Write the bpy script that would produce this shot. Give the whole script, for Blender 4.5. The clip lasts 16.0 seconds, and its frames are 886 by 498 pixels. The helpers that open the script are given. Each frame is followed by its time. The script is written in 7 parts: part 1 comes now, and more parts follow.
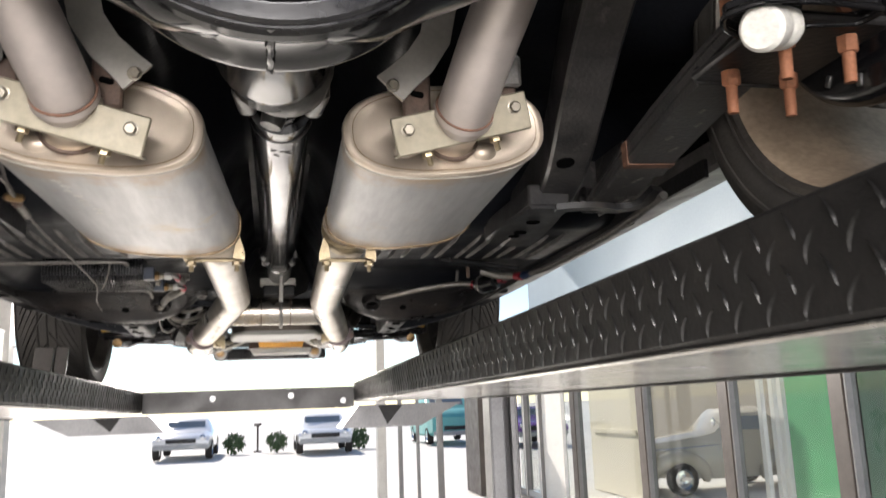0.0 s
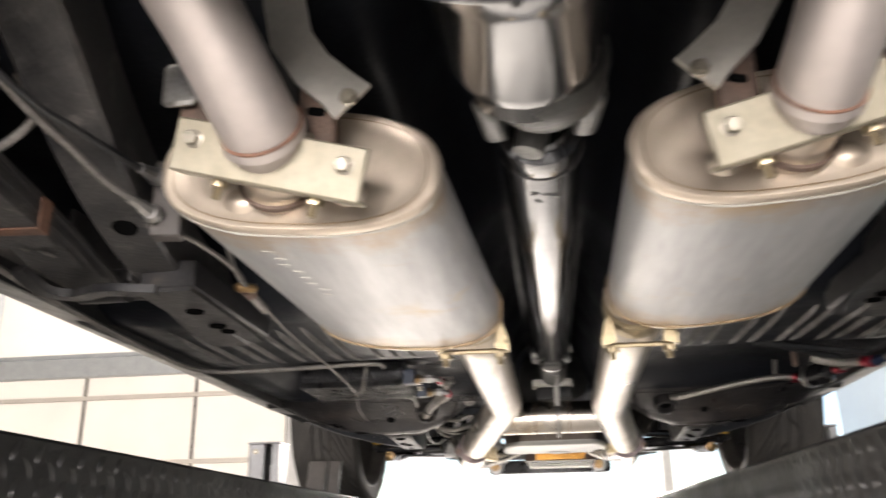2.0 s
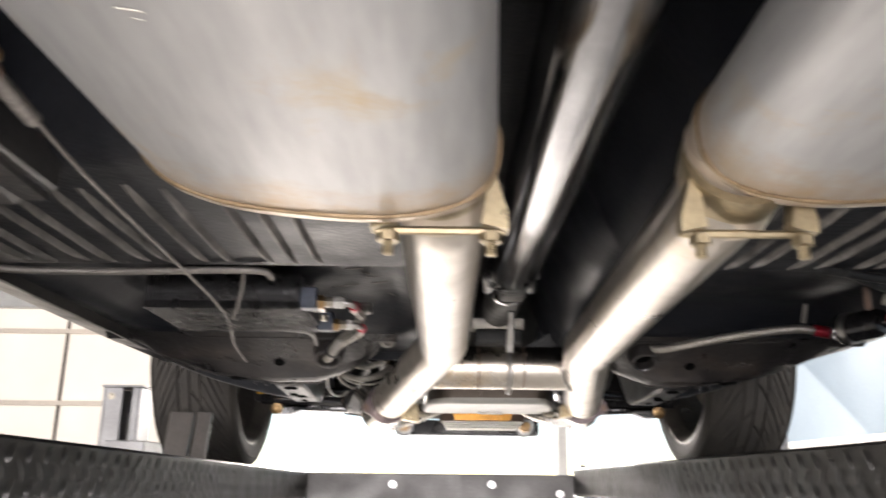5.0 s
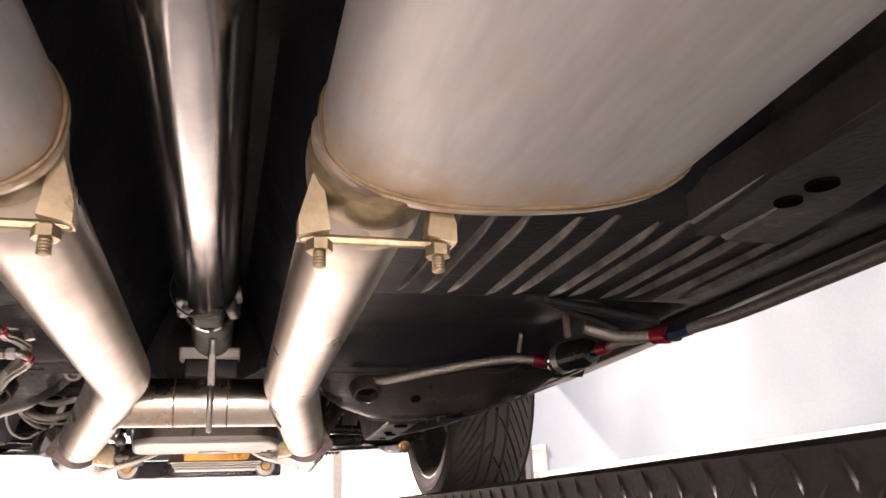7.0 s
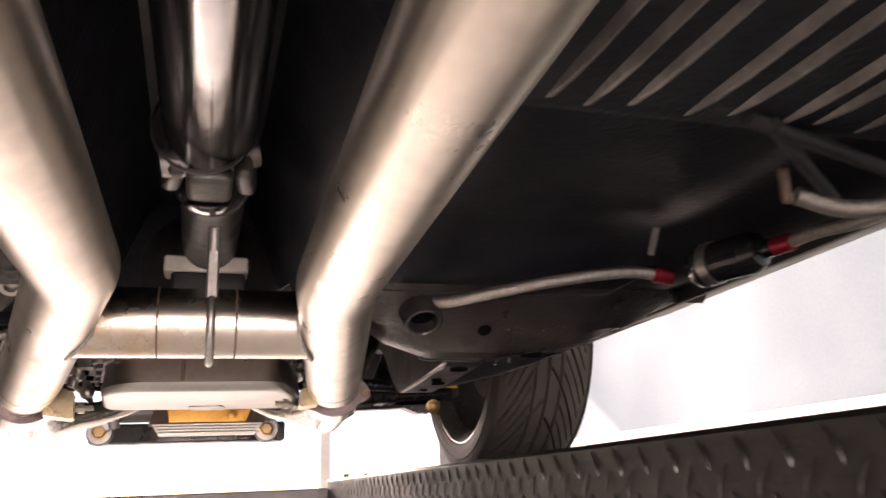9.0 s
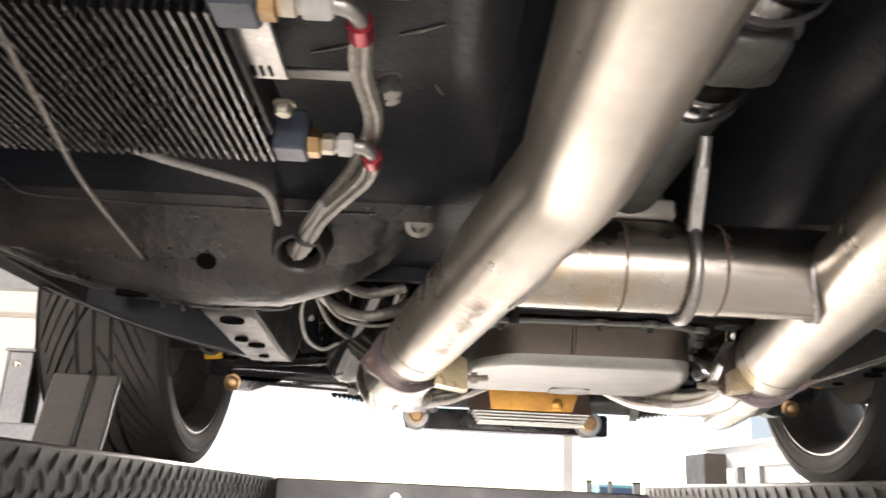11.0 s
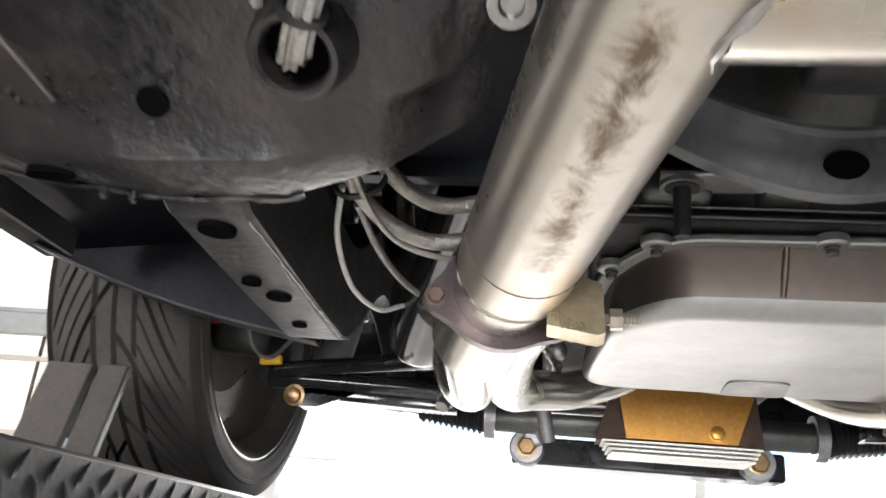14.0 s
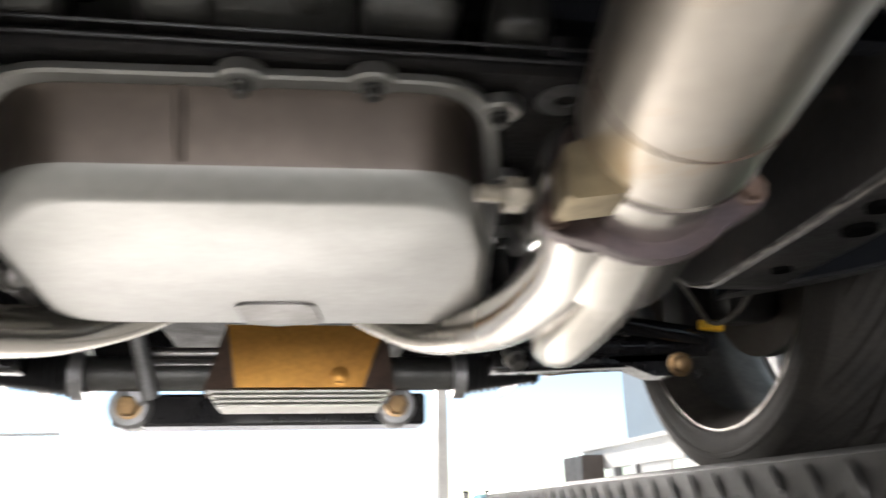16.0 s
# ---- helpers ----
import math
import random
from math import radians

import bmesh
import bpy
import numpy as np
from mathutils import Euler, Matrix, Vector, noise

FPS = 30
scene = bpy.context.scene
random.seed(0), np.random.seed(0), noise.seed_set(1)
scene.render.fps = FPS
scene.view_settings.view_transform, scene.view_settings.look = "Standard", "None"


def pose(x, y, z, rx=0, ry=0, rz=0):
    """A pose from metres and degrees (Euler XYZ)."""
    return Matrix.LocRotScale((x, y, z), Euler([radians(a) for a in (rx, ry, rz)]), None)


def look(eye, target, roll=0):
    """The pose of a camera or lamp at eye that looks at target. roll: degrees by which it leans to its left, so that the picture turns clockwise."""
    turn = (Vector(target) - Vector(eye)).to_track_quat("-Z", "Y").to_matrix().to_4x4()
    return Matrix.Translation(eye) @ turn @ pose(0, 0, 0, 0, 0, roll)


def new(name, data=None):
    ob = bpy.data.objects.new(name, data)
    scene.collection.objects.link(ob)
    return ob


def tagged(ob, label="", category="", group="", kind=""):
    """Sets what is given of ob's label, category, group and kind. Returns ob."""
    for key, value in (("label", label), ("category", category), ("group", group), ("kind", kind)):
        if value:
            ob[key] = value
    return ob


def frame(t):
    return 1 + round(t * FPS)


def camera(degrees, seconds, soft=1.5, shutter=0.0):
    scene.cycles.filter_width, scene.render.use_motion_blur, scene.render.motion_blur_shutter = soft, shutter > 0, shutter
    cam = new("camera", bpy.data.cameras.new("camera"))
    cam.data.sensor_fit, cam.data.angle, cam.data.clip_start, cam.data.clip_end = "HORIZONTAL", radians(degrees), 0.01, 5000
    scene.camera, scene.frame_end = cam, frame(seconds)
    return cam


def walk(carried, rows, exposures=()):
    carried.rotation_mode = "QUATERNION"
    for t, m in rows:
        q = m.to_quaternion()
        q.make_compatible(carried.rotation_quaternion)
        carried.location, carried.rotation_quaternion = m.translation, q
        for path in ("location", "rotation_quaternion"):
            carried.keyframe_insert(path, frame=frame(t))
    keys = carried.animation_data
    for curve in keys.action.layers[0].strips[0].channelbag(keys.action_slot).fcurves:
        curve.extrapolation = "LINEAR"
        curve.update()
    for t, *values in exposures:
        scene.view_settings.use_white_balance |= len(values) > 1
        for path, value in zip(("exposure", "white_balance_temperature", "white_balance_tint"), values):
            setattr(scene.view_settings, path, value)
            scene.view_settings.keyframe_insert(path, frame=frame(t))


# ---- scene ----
cam = camera(57.6, 16.0, shutter=0.5)
PATH = [
    (0, (0.004, 0.068, 1.465), (0.422, 1.988, 1.841), -2.1),
    (0.5, (-0.006, 0.159, 1.476), (0.43, 2.046, 1.974), -4.2),
    (1, (0.02, 0.24, 1.473), (0.352, 2.12, 2.069), -3.4),
    (1.5, (0.054, 0.323, 1.472), (0.12, 2.219, 2.107), -1.8),
    (2, (0.006, 0.369, 1.492), (-0.225, 2.246, 2.141), -1.1),
    (2.5, (-0.119, 0.45, 1.524), (-0.468, 2.311, 2.167), -2.3),
    (3, (-0.205, 0.556, 1.554), (-0.468, 2.445, 2.155), -2.3),
    (3.5, (-0.222, 0.649, 1.556), (-0.395, 2.559, 2.123), -1.0),
    (4, (-0.176, 0.769, 1.551), (-0.328, 2.674, 2.141), 0.5),
    (4.5, (-0.14, 0.855, 1.546), (-0.277, 2.761, 2.134), 1.1),
    (5, (-0.088, 0.89, 1.543), (-0.079, 2.815, 2.087), 0.6),
    (5.2, (-0.059, 0.888, 1.539), (0.037, 2.815, 2.068), 0.2),
    (7.3, (0.045, 1.035, 1.559), (0.59, 2.857, 2.18), -2.2),
    (7.5, (0.035, 1.089, 1.561), (0.597, 2.907, 2.178), -2.2),
    (8, (0.026, 1.197, 1.553), (0.643, 3.009, 2.133), -2.9),
    (8.2, (0.029, 1.234, 1.554), (0.658, 3.048, 2.113), -2.9),
    (10.3, (-0.071, 1.629, 1.551), (0.16, 3.531, 2.124), -0.5),
    (10.5, (-0.105, 1.644, 1.551), (0.057, 3.554, 2.121), -0.1),
    (11, (-0.163, 1.649, 1.548), (-0.148, 3.568, 2.114), 2.7),
    (11.5, (-0.203, 1.652, 1.55), (-0.284, 3.56, 2.145), 3.8),
    (12, (-0.229, 1.652, 1.553), (-0.398, 3.528, 2.223), 4.1),
    (12.5, (-0.23, 1.689, 1.552), (-0.439, 3.55, 2.253), 3.8),
    (13, (-0.197, 1.808, 1.531), (-0.437, 3.67, 2.221), 3.5),
    (13.5, (-0.156, 1.937, 1.524), (-0.442, 3.793, 2.211), 4.4),
    (14, (-0.154, 2.028, 1.523), (-0.433, 3.883, 2.216), 5.3),
    (14.5, (-0.181, 2.133, 1.53), (-0.359, 3.986, 2.261), 4.9),
    (15, (-0.174, 2.215, 1.523), (-0.242, 4.082, 2.236), 3.3),
    (15.5, (-0.059, 2.231, 1.525), (0.023, 4.114, 2.194), 1.1),
    (16, (0.062, 2.228, 1.552), (0.37, 4.109, 2.159), -1.5),
]
walk(cam, [(t, look(eye, target, roll)) for t, eye, target, roll in PATH], [(0, 0.62, 6900, 14), (1.5, 1.1, 7300, 19), (2.2, 1.03, 6900, 14), (3.5, 0.9, 6400, 12), (4.2, 0.88, 6400, 12), (5, 1.1, 6900, 16), (7.3, 1.08, 7900, 31), (8.2, 1.05, 7900, 31), (10.5, 1.18, 7700, 25), (11.2, 1.22, 6900, 15), (12, 1.45, 6700, 15), (12.5, 1.7, 6700, 16), (13, 1.72, 6600, 13), (14, 1.38, 6500, 13), (15, 1.32, 6800, 15), (16, 0.82, 6700, 13)])
# World, sun and exposure
world = bpy.data.worlds.new("sky")
scene.world = world
world.use_nodes = True
wn = world.node_tree
sky = wn.nodes.new("ShaderNodeTexSky")
sky.sky_type, sky.sun_disc = "NISHITA", False
sky.dust_density = 0.0
sky.air_density = 0.8
sky.sun_elevation, sky.sun_rotation = radians(33), radians(-17)
wn.nodes["Background"].inputs["Strength"].default_value = 0.12
wn.links.new(sky.outputs[0], wn.nodes["Background"].inputs["Color"])

sun = new("sun", bpy.data.lights.new("sun", "SUN"))
sun.data.energy, sun.data.angle, sun.data.color = 4.6, radians(1.0), (1.0, 0.96, 0.9)
sun.matrix_world = look((-9, 42, 20.3), (0, 12, 0))


def fill_lamp(name, eye, target, width, height, watts, tint):
    data = bpy.data.lights.new(name, "AREA")
    data.shape, data.size, data.size_y, data.energy, data.color = "RECTANGLE", width, height, watts, tint
    lamp = new(name, data)
    lamp.matrix_world = look(eye, target)
    data.spread = radians(110)
    return lamp


# added fill lamps: an unseen rear opening, and extra daylight in the front bay
fill_lamp("rear_fill_lamp", (-1.0, -5.9, 2.0), (-1.0, 0, 1.6), 7.0, 3.8, 520, (0.97, 0.98, 1.0))
fill_lamp("front_bay_fill_lamp", (-0.9, 12.5, 3.3), (-0.6, 3, 0.2), 4.8, 1.2, 420, (1.0, 0.97, 0.92))


# Materials
def mat(name, base, other=None, metal=0.0, rough=0.5, rough_var=0.12, scale=18.0, fine=180.0, bump=0.15, coat=0.0, stain=None, stain_at=0.62, stretch=None, spec=0.5, grain=0.35, stain_soft=0.12):
    m = bpy.data.materials.new(name)
    m.use_nodes = True
    nt = m.node_tree
    N, L = nt.nodes, nt.links
    b = N["Principled BSDF"]
    other = other or tuple(c * 0.7 for c in base)
    co = N.new("ShaderNodeTexCoord")
    src = co.outputs["Object"]
    if stretch:
        mp = N.new("ShaderNodeMapping")
        mp.inputs["Scale"].default_value = stretch
        L.new(src, mp.inputs[0])
        src = mp.outputs[0]
    n1 = N.new("ShaderNodeTexNoise")
    n1.inputs["Scale"].default_value, n1.inputs["Detail"].default_value, n1.inputs["Roughness"].default_value = scale, 6, 0.62
    L.new(src, n1.inputs["Vector"])
    n2 = N.new("ShaderNodeTexNoise")
    n2.inputs["Scale"].default_value, n2.inputs["Detail"].default_value = fine, 3
    L.new(src, n2.inputs["Vector"])
    ramp = N.new("ShaderNodeMapRange")
    ramp.inputs["From Min"].default_value, ramp.inputs["From Max"].default_value = 0.32, 0.68
    L.new(n1.outputs["Fac"], ramp.inputs["Value"])
    mix = N.new("ShaderNodeMix")
    mix.data_type = "RGBA"
    mix.inputs["A"].default_value, mix.inputs["B"].default_value = (*base, 1), (*other, 1)
    L.new(ramp.outputs[0], mix.inputs["Factor"])
    colour = mix.outputs["Result"]
    grit = N.new("ShaderNodeMix")
    grit.data_type, grit.blend_type = "RGBA", "MULTIPLY"
    grit.inputs["Factor"].default_value = grain
    L.new(colour, grit.inputs["A"])
    gr = N.new("ShaderNodeMapRange")
    gr.inputs["From Min"].default_value, gr.inputs["From Max"].default_value, gr.inputs["To Min"].default_value, gr.inputs["To Max"].default_value = 0.3, 0.7, 0.55, 1.3
    L.new(n2.outputs["Fac"], gr.inputs["Value"])
    L.new(gr.outputs[0], grit.inputs["B"])
    colour = grit.outputs["Result"]
    if stain:
        n3 = N.new("ShaderNodeTexNoise")
        n3.inputs["Scale"].default_value, n3.inputs["Detail"].default_value, n3.inputs["Roughness"].default_value = scale * 0.7, 8, 0.7
        n3.inputs["Distortion"].default_value = 0.6
        L.new(co.outputs["Object"], n3.inputs["Vector"])
        sr = N.new("ShaderNodeMapRange")
        sr.inputs["From Min"].default_value, sr.inputs["From Max"].default_value = stain_at, stain_at + stain_soft
        L.new(n3.outputs["Fac"], sr.inputs["Value"])
        sm = N.new("ShaderNodeMix")
        sm.data_type = "RGBA"
        sm.inputs["B"].default_value = (*stain, 1)
        L.new(sr.outputs[0], sm.inputs["Factor"])
        L.new(colour, sm.inputs["A"])
        colour = sm.outputs["Result"]
    L.new(colour, b.inputs["Base Color"])
    rr = N.new("ShaderNodeMapRange")
    rr.inputs["From Min"].default_value, rr.inputs["From Max"].default_value = 0.3, 0.7
    rr.inputs["To Min"].default_value, rr.inputs["To Max"].default_value = max(0.03, rough - rough_var), min(1, rough + rough_var)
    L.new(n1.outputs["Fac"], rr.inputs["Value"])
    L.new(rr.outputs[0], b.inputs["Roughness"])
    b.inputs["Metallic"].default_value = metal
    b.inputs["Specular IOR Level"].default_value = spec
    b.inputs["Coat Weight"].default_value = coat
    if bump:
        bp = N.new("ShaderNodeBump")
        bp.inputs["Strength"].default_value, bp.inputs["Distance"].default_value = bump, 0.002
        add = N.new("ShaderNodeMath")
        add.inputs[1].default_value = 0.5
        add.operation = "MULTIPLY_ADD"
        L.new(n1.outputs["Fac"], add.inputs[0])
        L.new(n2.outputs["Fac"], add.inputs[2])
        L.new(add.outputs[0], bp.inputs["Height"])
        L.new(bp.outputs[0], b.inputs["Normal"])
    return m


def glass_mat(name, tint, rough=0.0):
    m = bpy.data.materials.new(name)
    m.use_nodes = True
    N, L = m.node_tree.nodes, m.node_tree.links
    N.remove(N["Principled BSDF"])
    g, t, x, f = (N.new(k) for k in ("ShaderNodeBsdfGlossy", "ShaderNodeBsdfTransparent", "ShaderNodeMixShader", "ShaderNodeLayerWeight"))
    g.inputs["Roughness"].default_value = rough
    t.inputs["Color"].default_value = (*tint, 1)
    f.inputs["Blend"].default_value = 0.03
    L.new(f.outputs["Facing"], x.inputs[0]), L.new(t.outputs[0], x.inputs[1]), L.new(g.outputs[0], x.inputs[2])
    L.new(x.outputs[0], N["Material Output"].inputs["Surface"])
    return m


def translucent_mat(name, tint):
    m = bpy.data.materials.new(name)
    m.use_nodes = True
    N, L = m.node_tree.nodes, m.node_tree.links
    N.remove(N["Principled BSDF"])
    d, t, x, n, r, c = (N.new(k) for k in ("ShaderNodeBsdfDiffuse", "ShaderNodeBsdfTranslucent", "ShaderNodeMixShader", "ShaderNodeTexNoise", "ShaderNodeMix", "ShaderNodeTexCoord"))
    n.inputs["Scale"].default_value = 1.3
    r.data_type = "RGBA"
    r.inputs["A"].default_value, r.inputs["B"].default_value = (*tint, 1), (*(v * 0.86 for v in tint), 1)
    L.new(c.outputs["Object"], n.inputs["Vector"]), L.new(n.outputs["Fac"], r.inputs["Factor"])
    L.new(r.outputs["Result"], d.inputs["Color"]), L.new(r.outputs["Result"], t.inputs["Color"])
    x.inputs[0].default_value = 0.72
    L.new(d.outputs[0], x.inputs[1]), L.new(t.outputs[0], x.inputs[2])
    L.new(x.outputs[0], N["Material Output"].inputs["Surface"])
    return m


M_UNDER = mat("black undercoat", (0.007, 0.0081, 0.0112), (0.0115, 0.0127, 0.0158), rough=0.42, rough_var=0.14, scale=9, fine=140, bump=0.3, spec=0.1, stain=(0.026, 0.0245, 0.024), stain_at=0.64, stain_soft=0.25)
M_UNDERBROWN = mat("dusty undercoat on formed steel", (0.0115, 0.0112, 0.0122), (0.024, 0.0215, 0.0205), rough=0.36, rough_var=0.2, scale=13, fine=95, bump=0.75, spec=0.42, stain=(0.05, 0.0395, 0.0325), stain_at=0.52, stain_soft=0.26)
M_RAIL = mat("worn black frame steel", (0.0125, 0.0125, 0.014), (0.034, 0.032, 0.031), rough=0.4, rough_var=0.12, scale=17, fine=150, bump=0.34, spec=0.26, stain=(0.085, 0.068, 0.058), stain_at=0.6, stain_soft=0.16)
M_REARRAIL = mat("dusty black rear frame steel", (0.022, 0.0215, 0.0225), (0.06, 0.056, 0.053), rough=0.42, rough_var=0.12, scale=20, fine=190, bump=0.4, spec=0.45, stain=(0.15, 0.135, 0.125), stain_at=0.57, stain_soft=0.12)
M_GLOSS = mat("gloss black paint", (0.009, 0.009, 0.0105), (0.016, 0.0155, 0.0155), rough=0.13, rough_var=0.06, scale=14, fine=90, bump=0.05, spec=0.4, stain=(0.035, 0.027, 0.021), stain_at=0.7)
M_MUFF = mat("aluminised muffler shell", (0.375, 0.375, 0.375), (0.30, 0.302, 0.305), metal=0.42, rough=0.47, rough_var=0.09, scale=16, fine=110, bump=0.03, grain=0.2, spec=0.4, stretch=(1.0, 0.16, 1.0), stain=(0.36, 0.295, 0.2), stain_at=0.58, stain_soft=0.2)
M_CAP = mat("heat tinted muffler cap", (0.53, 0.45, 0.365), (0.45, 0.378, 0.3), metal=0.6, rough=0.33, rough_var=0.06, scale=9, fine=60, bump=0.03, grain=0.12, stain=(0.3, 0.21, 0.13), stain_at=0.64)
M_PIPE = mat("stainless exhaust pipe", (0.41, 0.38, 0.34), (0.34, 0.31, 0.27), metal=1.0, rough=0.26, rough_var=0.08, scale=11, fine=60, bump=0.025, grain=0.14, stain=(0.36, 0.26, 0.15), stain_at=0.58, stain_soft=0.2)

M_TAIL = mat("tail pipe steel", (0.52, 0.465, 0.43), (0.44, 0.39, 0.36), metal=0.6, rough=0.42, rough_var=0.07, scale=8, fine=60, bump=0.02, grain=0.12, spec=0.4, stain=(0.36, 0.26, 0.2), stain_at=0.62)
M_ZINC = mat("yellow zinc plate", (0.255, 0.228, 0.172), (0.215, 0.188, 0.135), metal=0.35, rough=0.5, rough_var=0.07, scale=18, fine=120, bump=0.06, grain=0.25, stain=(0.24, 0.17, 0.1), stain_at=0.66)
M_GALV = mat("pale galvanised plate", (0.46, 0.44, 0.4), (0.38, 0.36, 0.32), metal=0.4, rough=0.45, rough_var=0.08, scale=20, fine=160, bump=0.06, grain=0.2, stain=(0.3, 0.25, 0.19), stain_at=0.64)
M_BOLT = mat("zinc bolt", (0.27, 0.245, 0.2), (0.21, 0.185, 0.145), metal=0.6, rough=0.36, scale=60, fine=300, bump=0.08)
M_STEEL = mat("bare grey steel", (0.33, 0.32, 0.31), (0.25, 0.24, 0.225), metal=0.9, rough=0.38, scale=25, fine=250, bump=0.1)
M_SHAFT = mat("oiled drive shaft tube", (0.19, 0.19, 0.195), (0.13, 0.13, 0.135), metal=0.97, rough=0.15, rough_var=0.06, scale=9, fine=120, bump=0.02, grain=0.15)
M_RUST = mat("orange rust", (0.3, 0.115, 0.055), (0.22, 0.085, 0.042), rough=0.75, scale=50, fine=300, bump=0.5)
M_DARKBROWN = mat("brown for surface rust and shaded cheeks", (0.12, 0.075, 0.055), (0.08, 0.055, 0.043), metal=0.3, rough=0.6, scale=40, fine=250, bump=0.4)
M_CLAMP = mat("dull brassy clamp", (0.34, 0.28, 0.18), (0.25, 0.2, 0.13), metal=0.85, rough=0.36, scale=30, fine=200, bump=0.08)
# near-black without specular: paints the inner shade of holes on solid discs and blocks
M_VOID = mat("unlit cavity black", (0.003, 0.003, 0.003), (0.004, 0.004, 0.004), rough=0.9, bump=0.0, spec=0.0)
M_BARREL = mat("tan hazed wheel barrel", (0.46, 0.35, 0.25), (0.33, 0.245, 0.175), metal=0.25, rough=0.42, scale=7, fine=120, bump=0.08)
M_RUBBER = mat("tyre rubber", (0.03, 0.028, 0.026), (0.052, 0.047, 0.042), rough=0.88, scale=12, fine=200, bump=0.25, spec=0.2)
M_RUBBERHOSE = mat("black rubber", (0.01, 0.01, 0.011), (0.02, 0.02, 0.02), rough=0.5, scale=30, fine=250, bump=0.15, spec=0.35)
M_RIM = mat("dusty alloy rim", (0.14, 0.13, 0.12), (0.09, 0.083, 0.077), metal=0.8, rough=0.36, scale=8, fine=120, bump=0.08)
M_LIP = mat("machined alloy lip", (0.2, 0.18, 0.16), (0.13, 0.118, 0.105), metal=0.8, rough=0.45, scale=14, fine=160, bump=0.03)
M_ROTOR = mat("brake rotor with brown haze", (0.13, 0.115, 0.1), (0.08, 0.07, 0.06), metal=0.6, rough=0.42, scale=10, fine=140, bump=0.1)
M_RAMP = mat("dark painted lift steel", (0.009, 0.0088, 0.0092), (0.019, 0.0175, 0.0165), rough=0.5, scale=10, fine=170, bump=0.35, spec=0.16, stain=(0.034, 0.028, 0.024), stain_at=0.62, stain_soft=0.25)
M_BEAMSTEEL = mat("worn grey brown beam paint", (0.05, 0.046, 0.044), (0.034, 0.031, 0.03), rough=0.45, scale=12, fine=150, bump=0.2, spec=0.4, stain=(0.085, 0.075, 0.068), stain_at=0.58, stain_soft=0.2)
# brighter than the runway paint so that lug edges read as glints
M_LUG = mat("worn chequer lug brightened for its glint", (0.07, 0.068, 0.066), (0.022, 0.022, 0.022), metal=0.8, rough=0.34, scale=40, fine=200, bump=0.15)
M_RAMPEDGE = mat("polished runway underside", (0.54, 0.525, 0.5), (0.4, 0.385, 0.36), metal=0.9, rough=0.22, rough_var=0.08, scale=5, fine=90, bump=0.05)
M_LIFTGREY = mat("grey lift enamel", (0.17, 0.168, 0.17), (0.13, 0.128, 0.13), rough=0.42, scale=8, fine=140, bump=0.08, stain=(0.08, 0.07, 0.063), stain_at=0.66)
M_LIFTPALE = mat("pale grey painted steel", (0.42, 0.41, 0.395), (0.36, 0.35, 0.335), rough=0.45, scale=5, fine=120, bump=0.05, stain=(0.25, 0.23, 0.21), stain_at=0.66)
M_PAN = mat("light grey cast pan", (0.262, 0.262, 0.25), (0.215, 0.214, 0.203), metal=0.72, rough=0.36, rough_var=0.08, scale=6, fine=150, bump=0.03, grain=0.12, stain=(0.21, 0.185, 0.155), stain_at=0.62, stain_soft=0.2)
M_BOSS = mat("darker cast boss", (0.16, 0.152, 0.142), (0.13, 0.122, 0.115), metal=0.6, rough=0.4, scale=24, fine=200, bump=0.06)
M_PANWALL = mat("cast alloy browned for the shaded wall", (0.085, 0.07, 0.059), (0.06, 0.05, 0.043), metal=0.8, rough=0.38, rough_var=0.08, scale=10, fine=150, bump=0.04, grain=0.15)
M_ALU = mat("cast aluminium", (0.26, 0.26, 0.26), (0.19, 0.19, 0.19), metal=0.7, rough=0.42, scale=22, fine=240, bump=0.2)
M_CASTDARK = mat("oily dark casting", (0.075, 0.075, 0.07), (0.045, 0.045, 0.043), metal=0.5, rough=0.4, scale=22, fine=240, bump=0.25)
M_OILBLACK = mat("matt oily black casting", (0.016, 0.016, 0.017), (0.03, 0.028, 0.027), rough=0.55, scale=24, fine=200, bump=0.4, spec=0.08)
M_XMEMBER = mat("grey painted crossmember", (0.075, 0.077, 0.08), (0.04, 0.041, 0.043), metal=0.3, rough=0.4, rough_var=0.12, scale=12, fine=160, bump=0.12, spec=0.3, stain=(0.04, 0.038, 0.036), stain_at=0.6)
M_SEAM = mat("gold brown rolled seam", (0.27, 0.2, 0.125), (0.17, 0.115, 0.065), metal=0.7, rough=0.4, scale=30, fine=200, bump=0.15)
M_CERAMIC = mat("silver ceramic header coating", (0.44, 0.42, 0.385), (0.34, 0.32, 0.285), metal=0.95, rough=0.24, rough_var=0.06, scale=9, fine=150, bump=0.02, grain=0.12)
M_FLANGE = mat("heat blued header flange", (0.115, 0.085, 0.08), (0.075, 0.06, 0.065), metal=0.7, rough=0.4, scale=24, fine=240, bump=0.2, stain=(0.17, 0.09, 0.055), stain_at=0.62)
M_GOLD = mat("gold anodised cover", (0.48, 0.24, 0.05), (0.36, 0.17, 0.035), metal=0.7, rough=0.38, scale=12, fine=160, bump=0.05)
M_BRASS = mat("brass fitting", (0.27, 0.175, 0.085), (0.19, 0.12, 0.06), metal=0.9, rough=0.38, scale=40, fine=250, bump=0.06)
M_RED = mat("red anodised sleeve", (0.3, 0.015, 0.03), (0.22, 0.01, 0.022), metal=0.5, rough=0.35, scale=30, fine=250, bump=0.05)
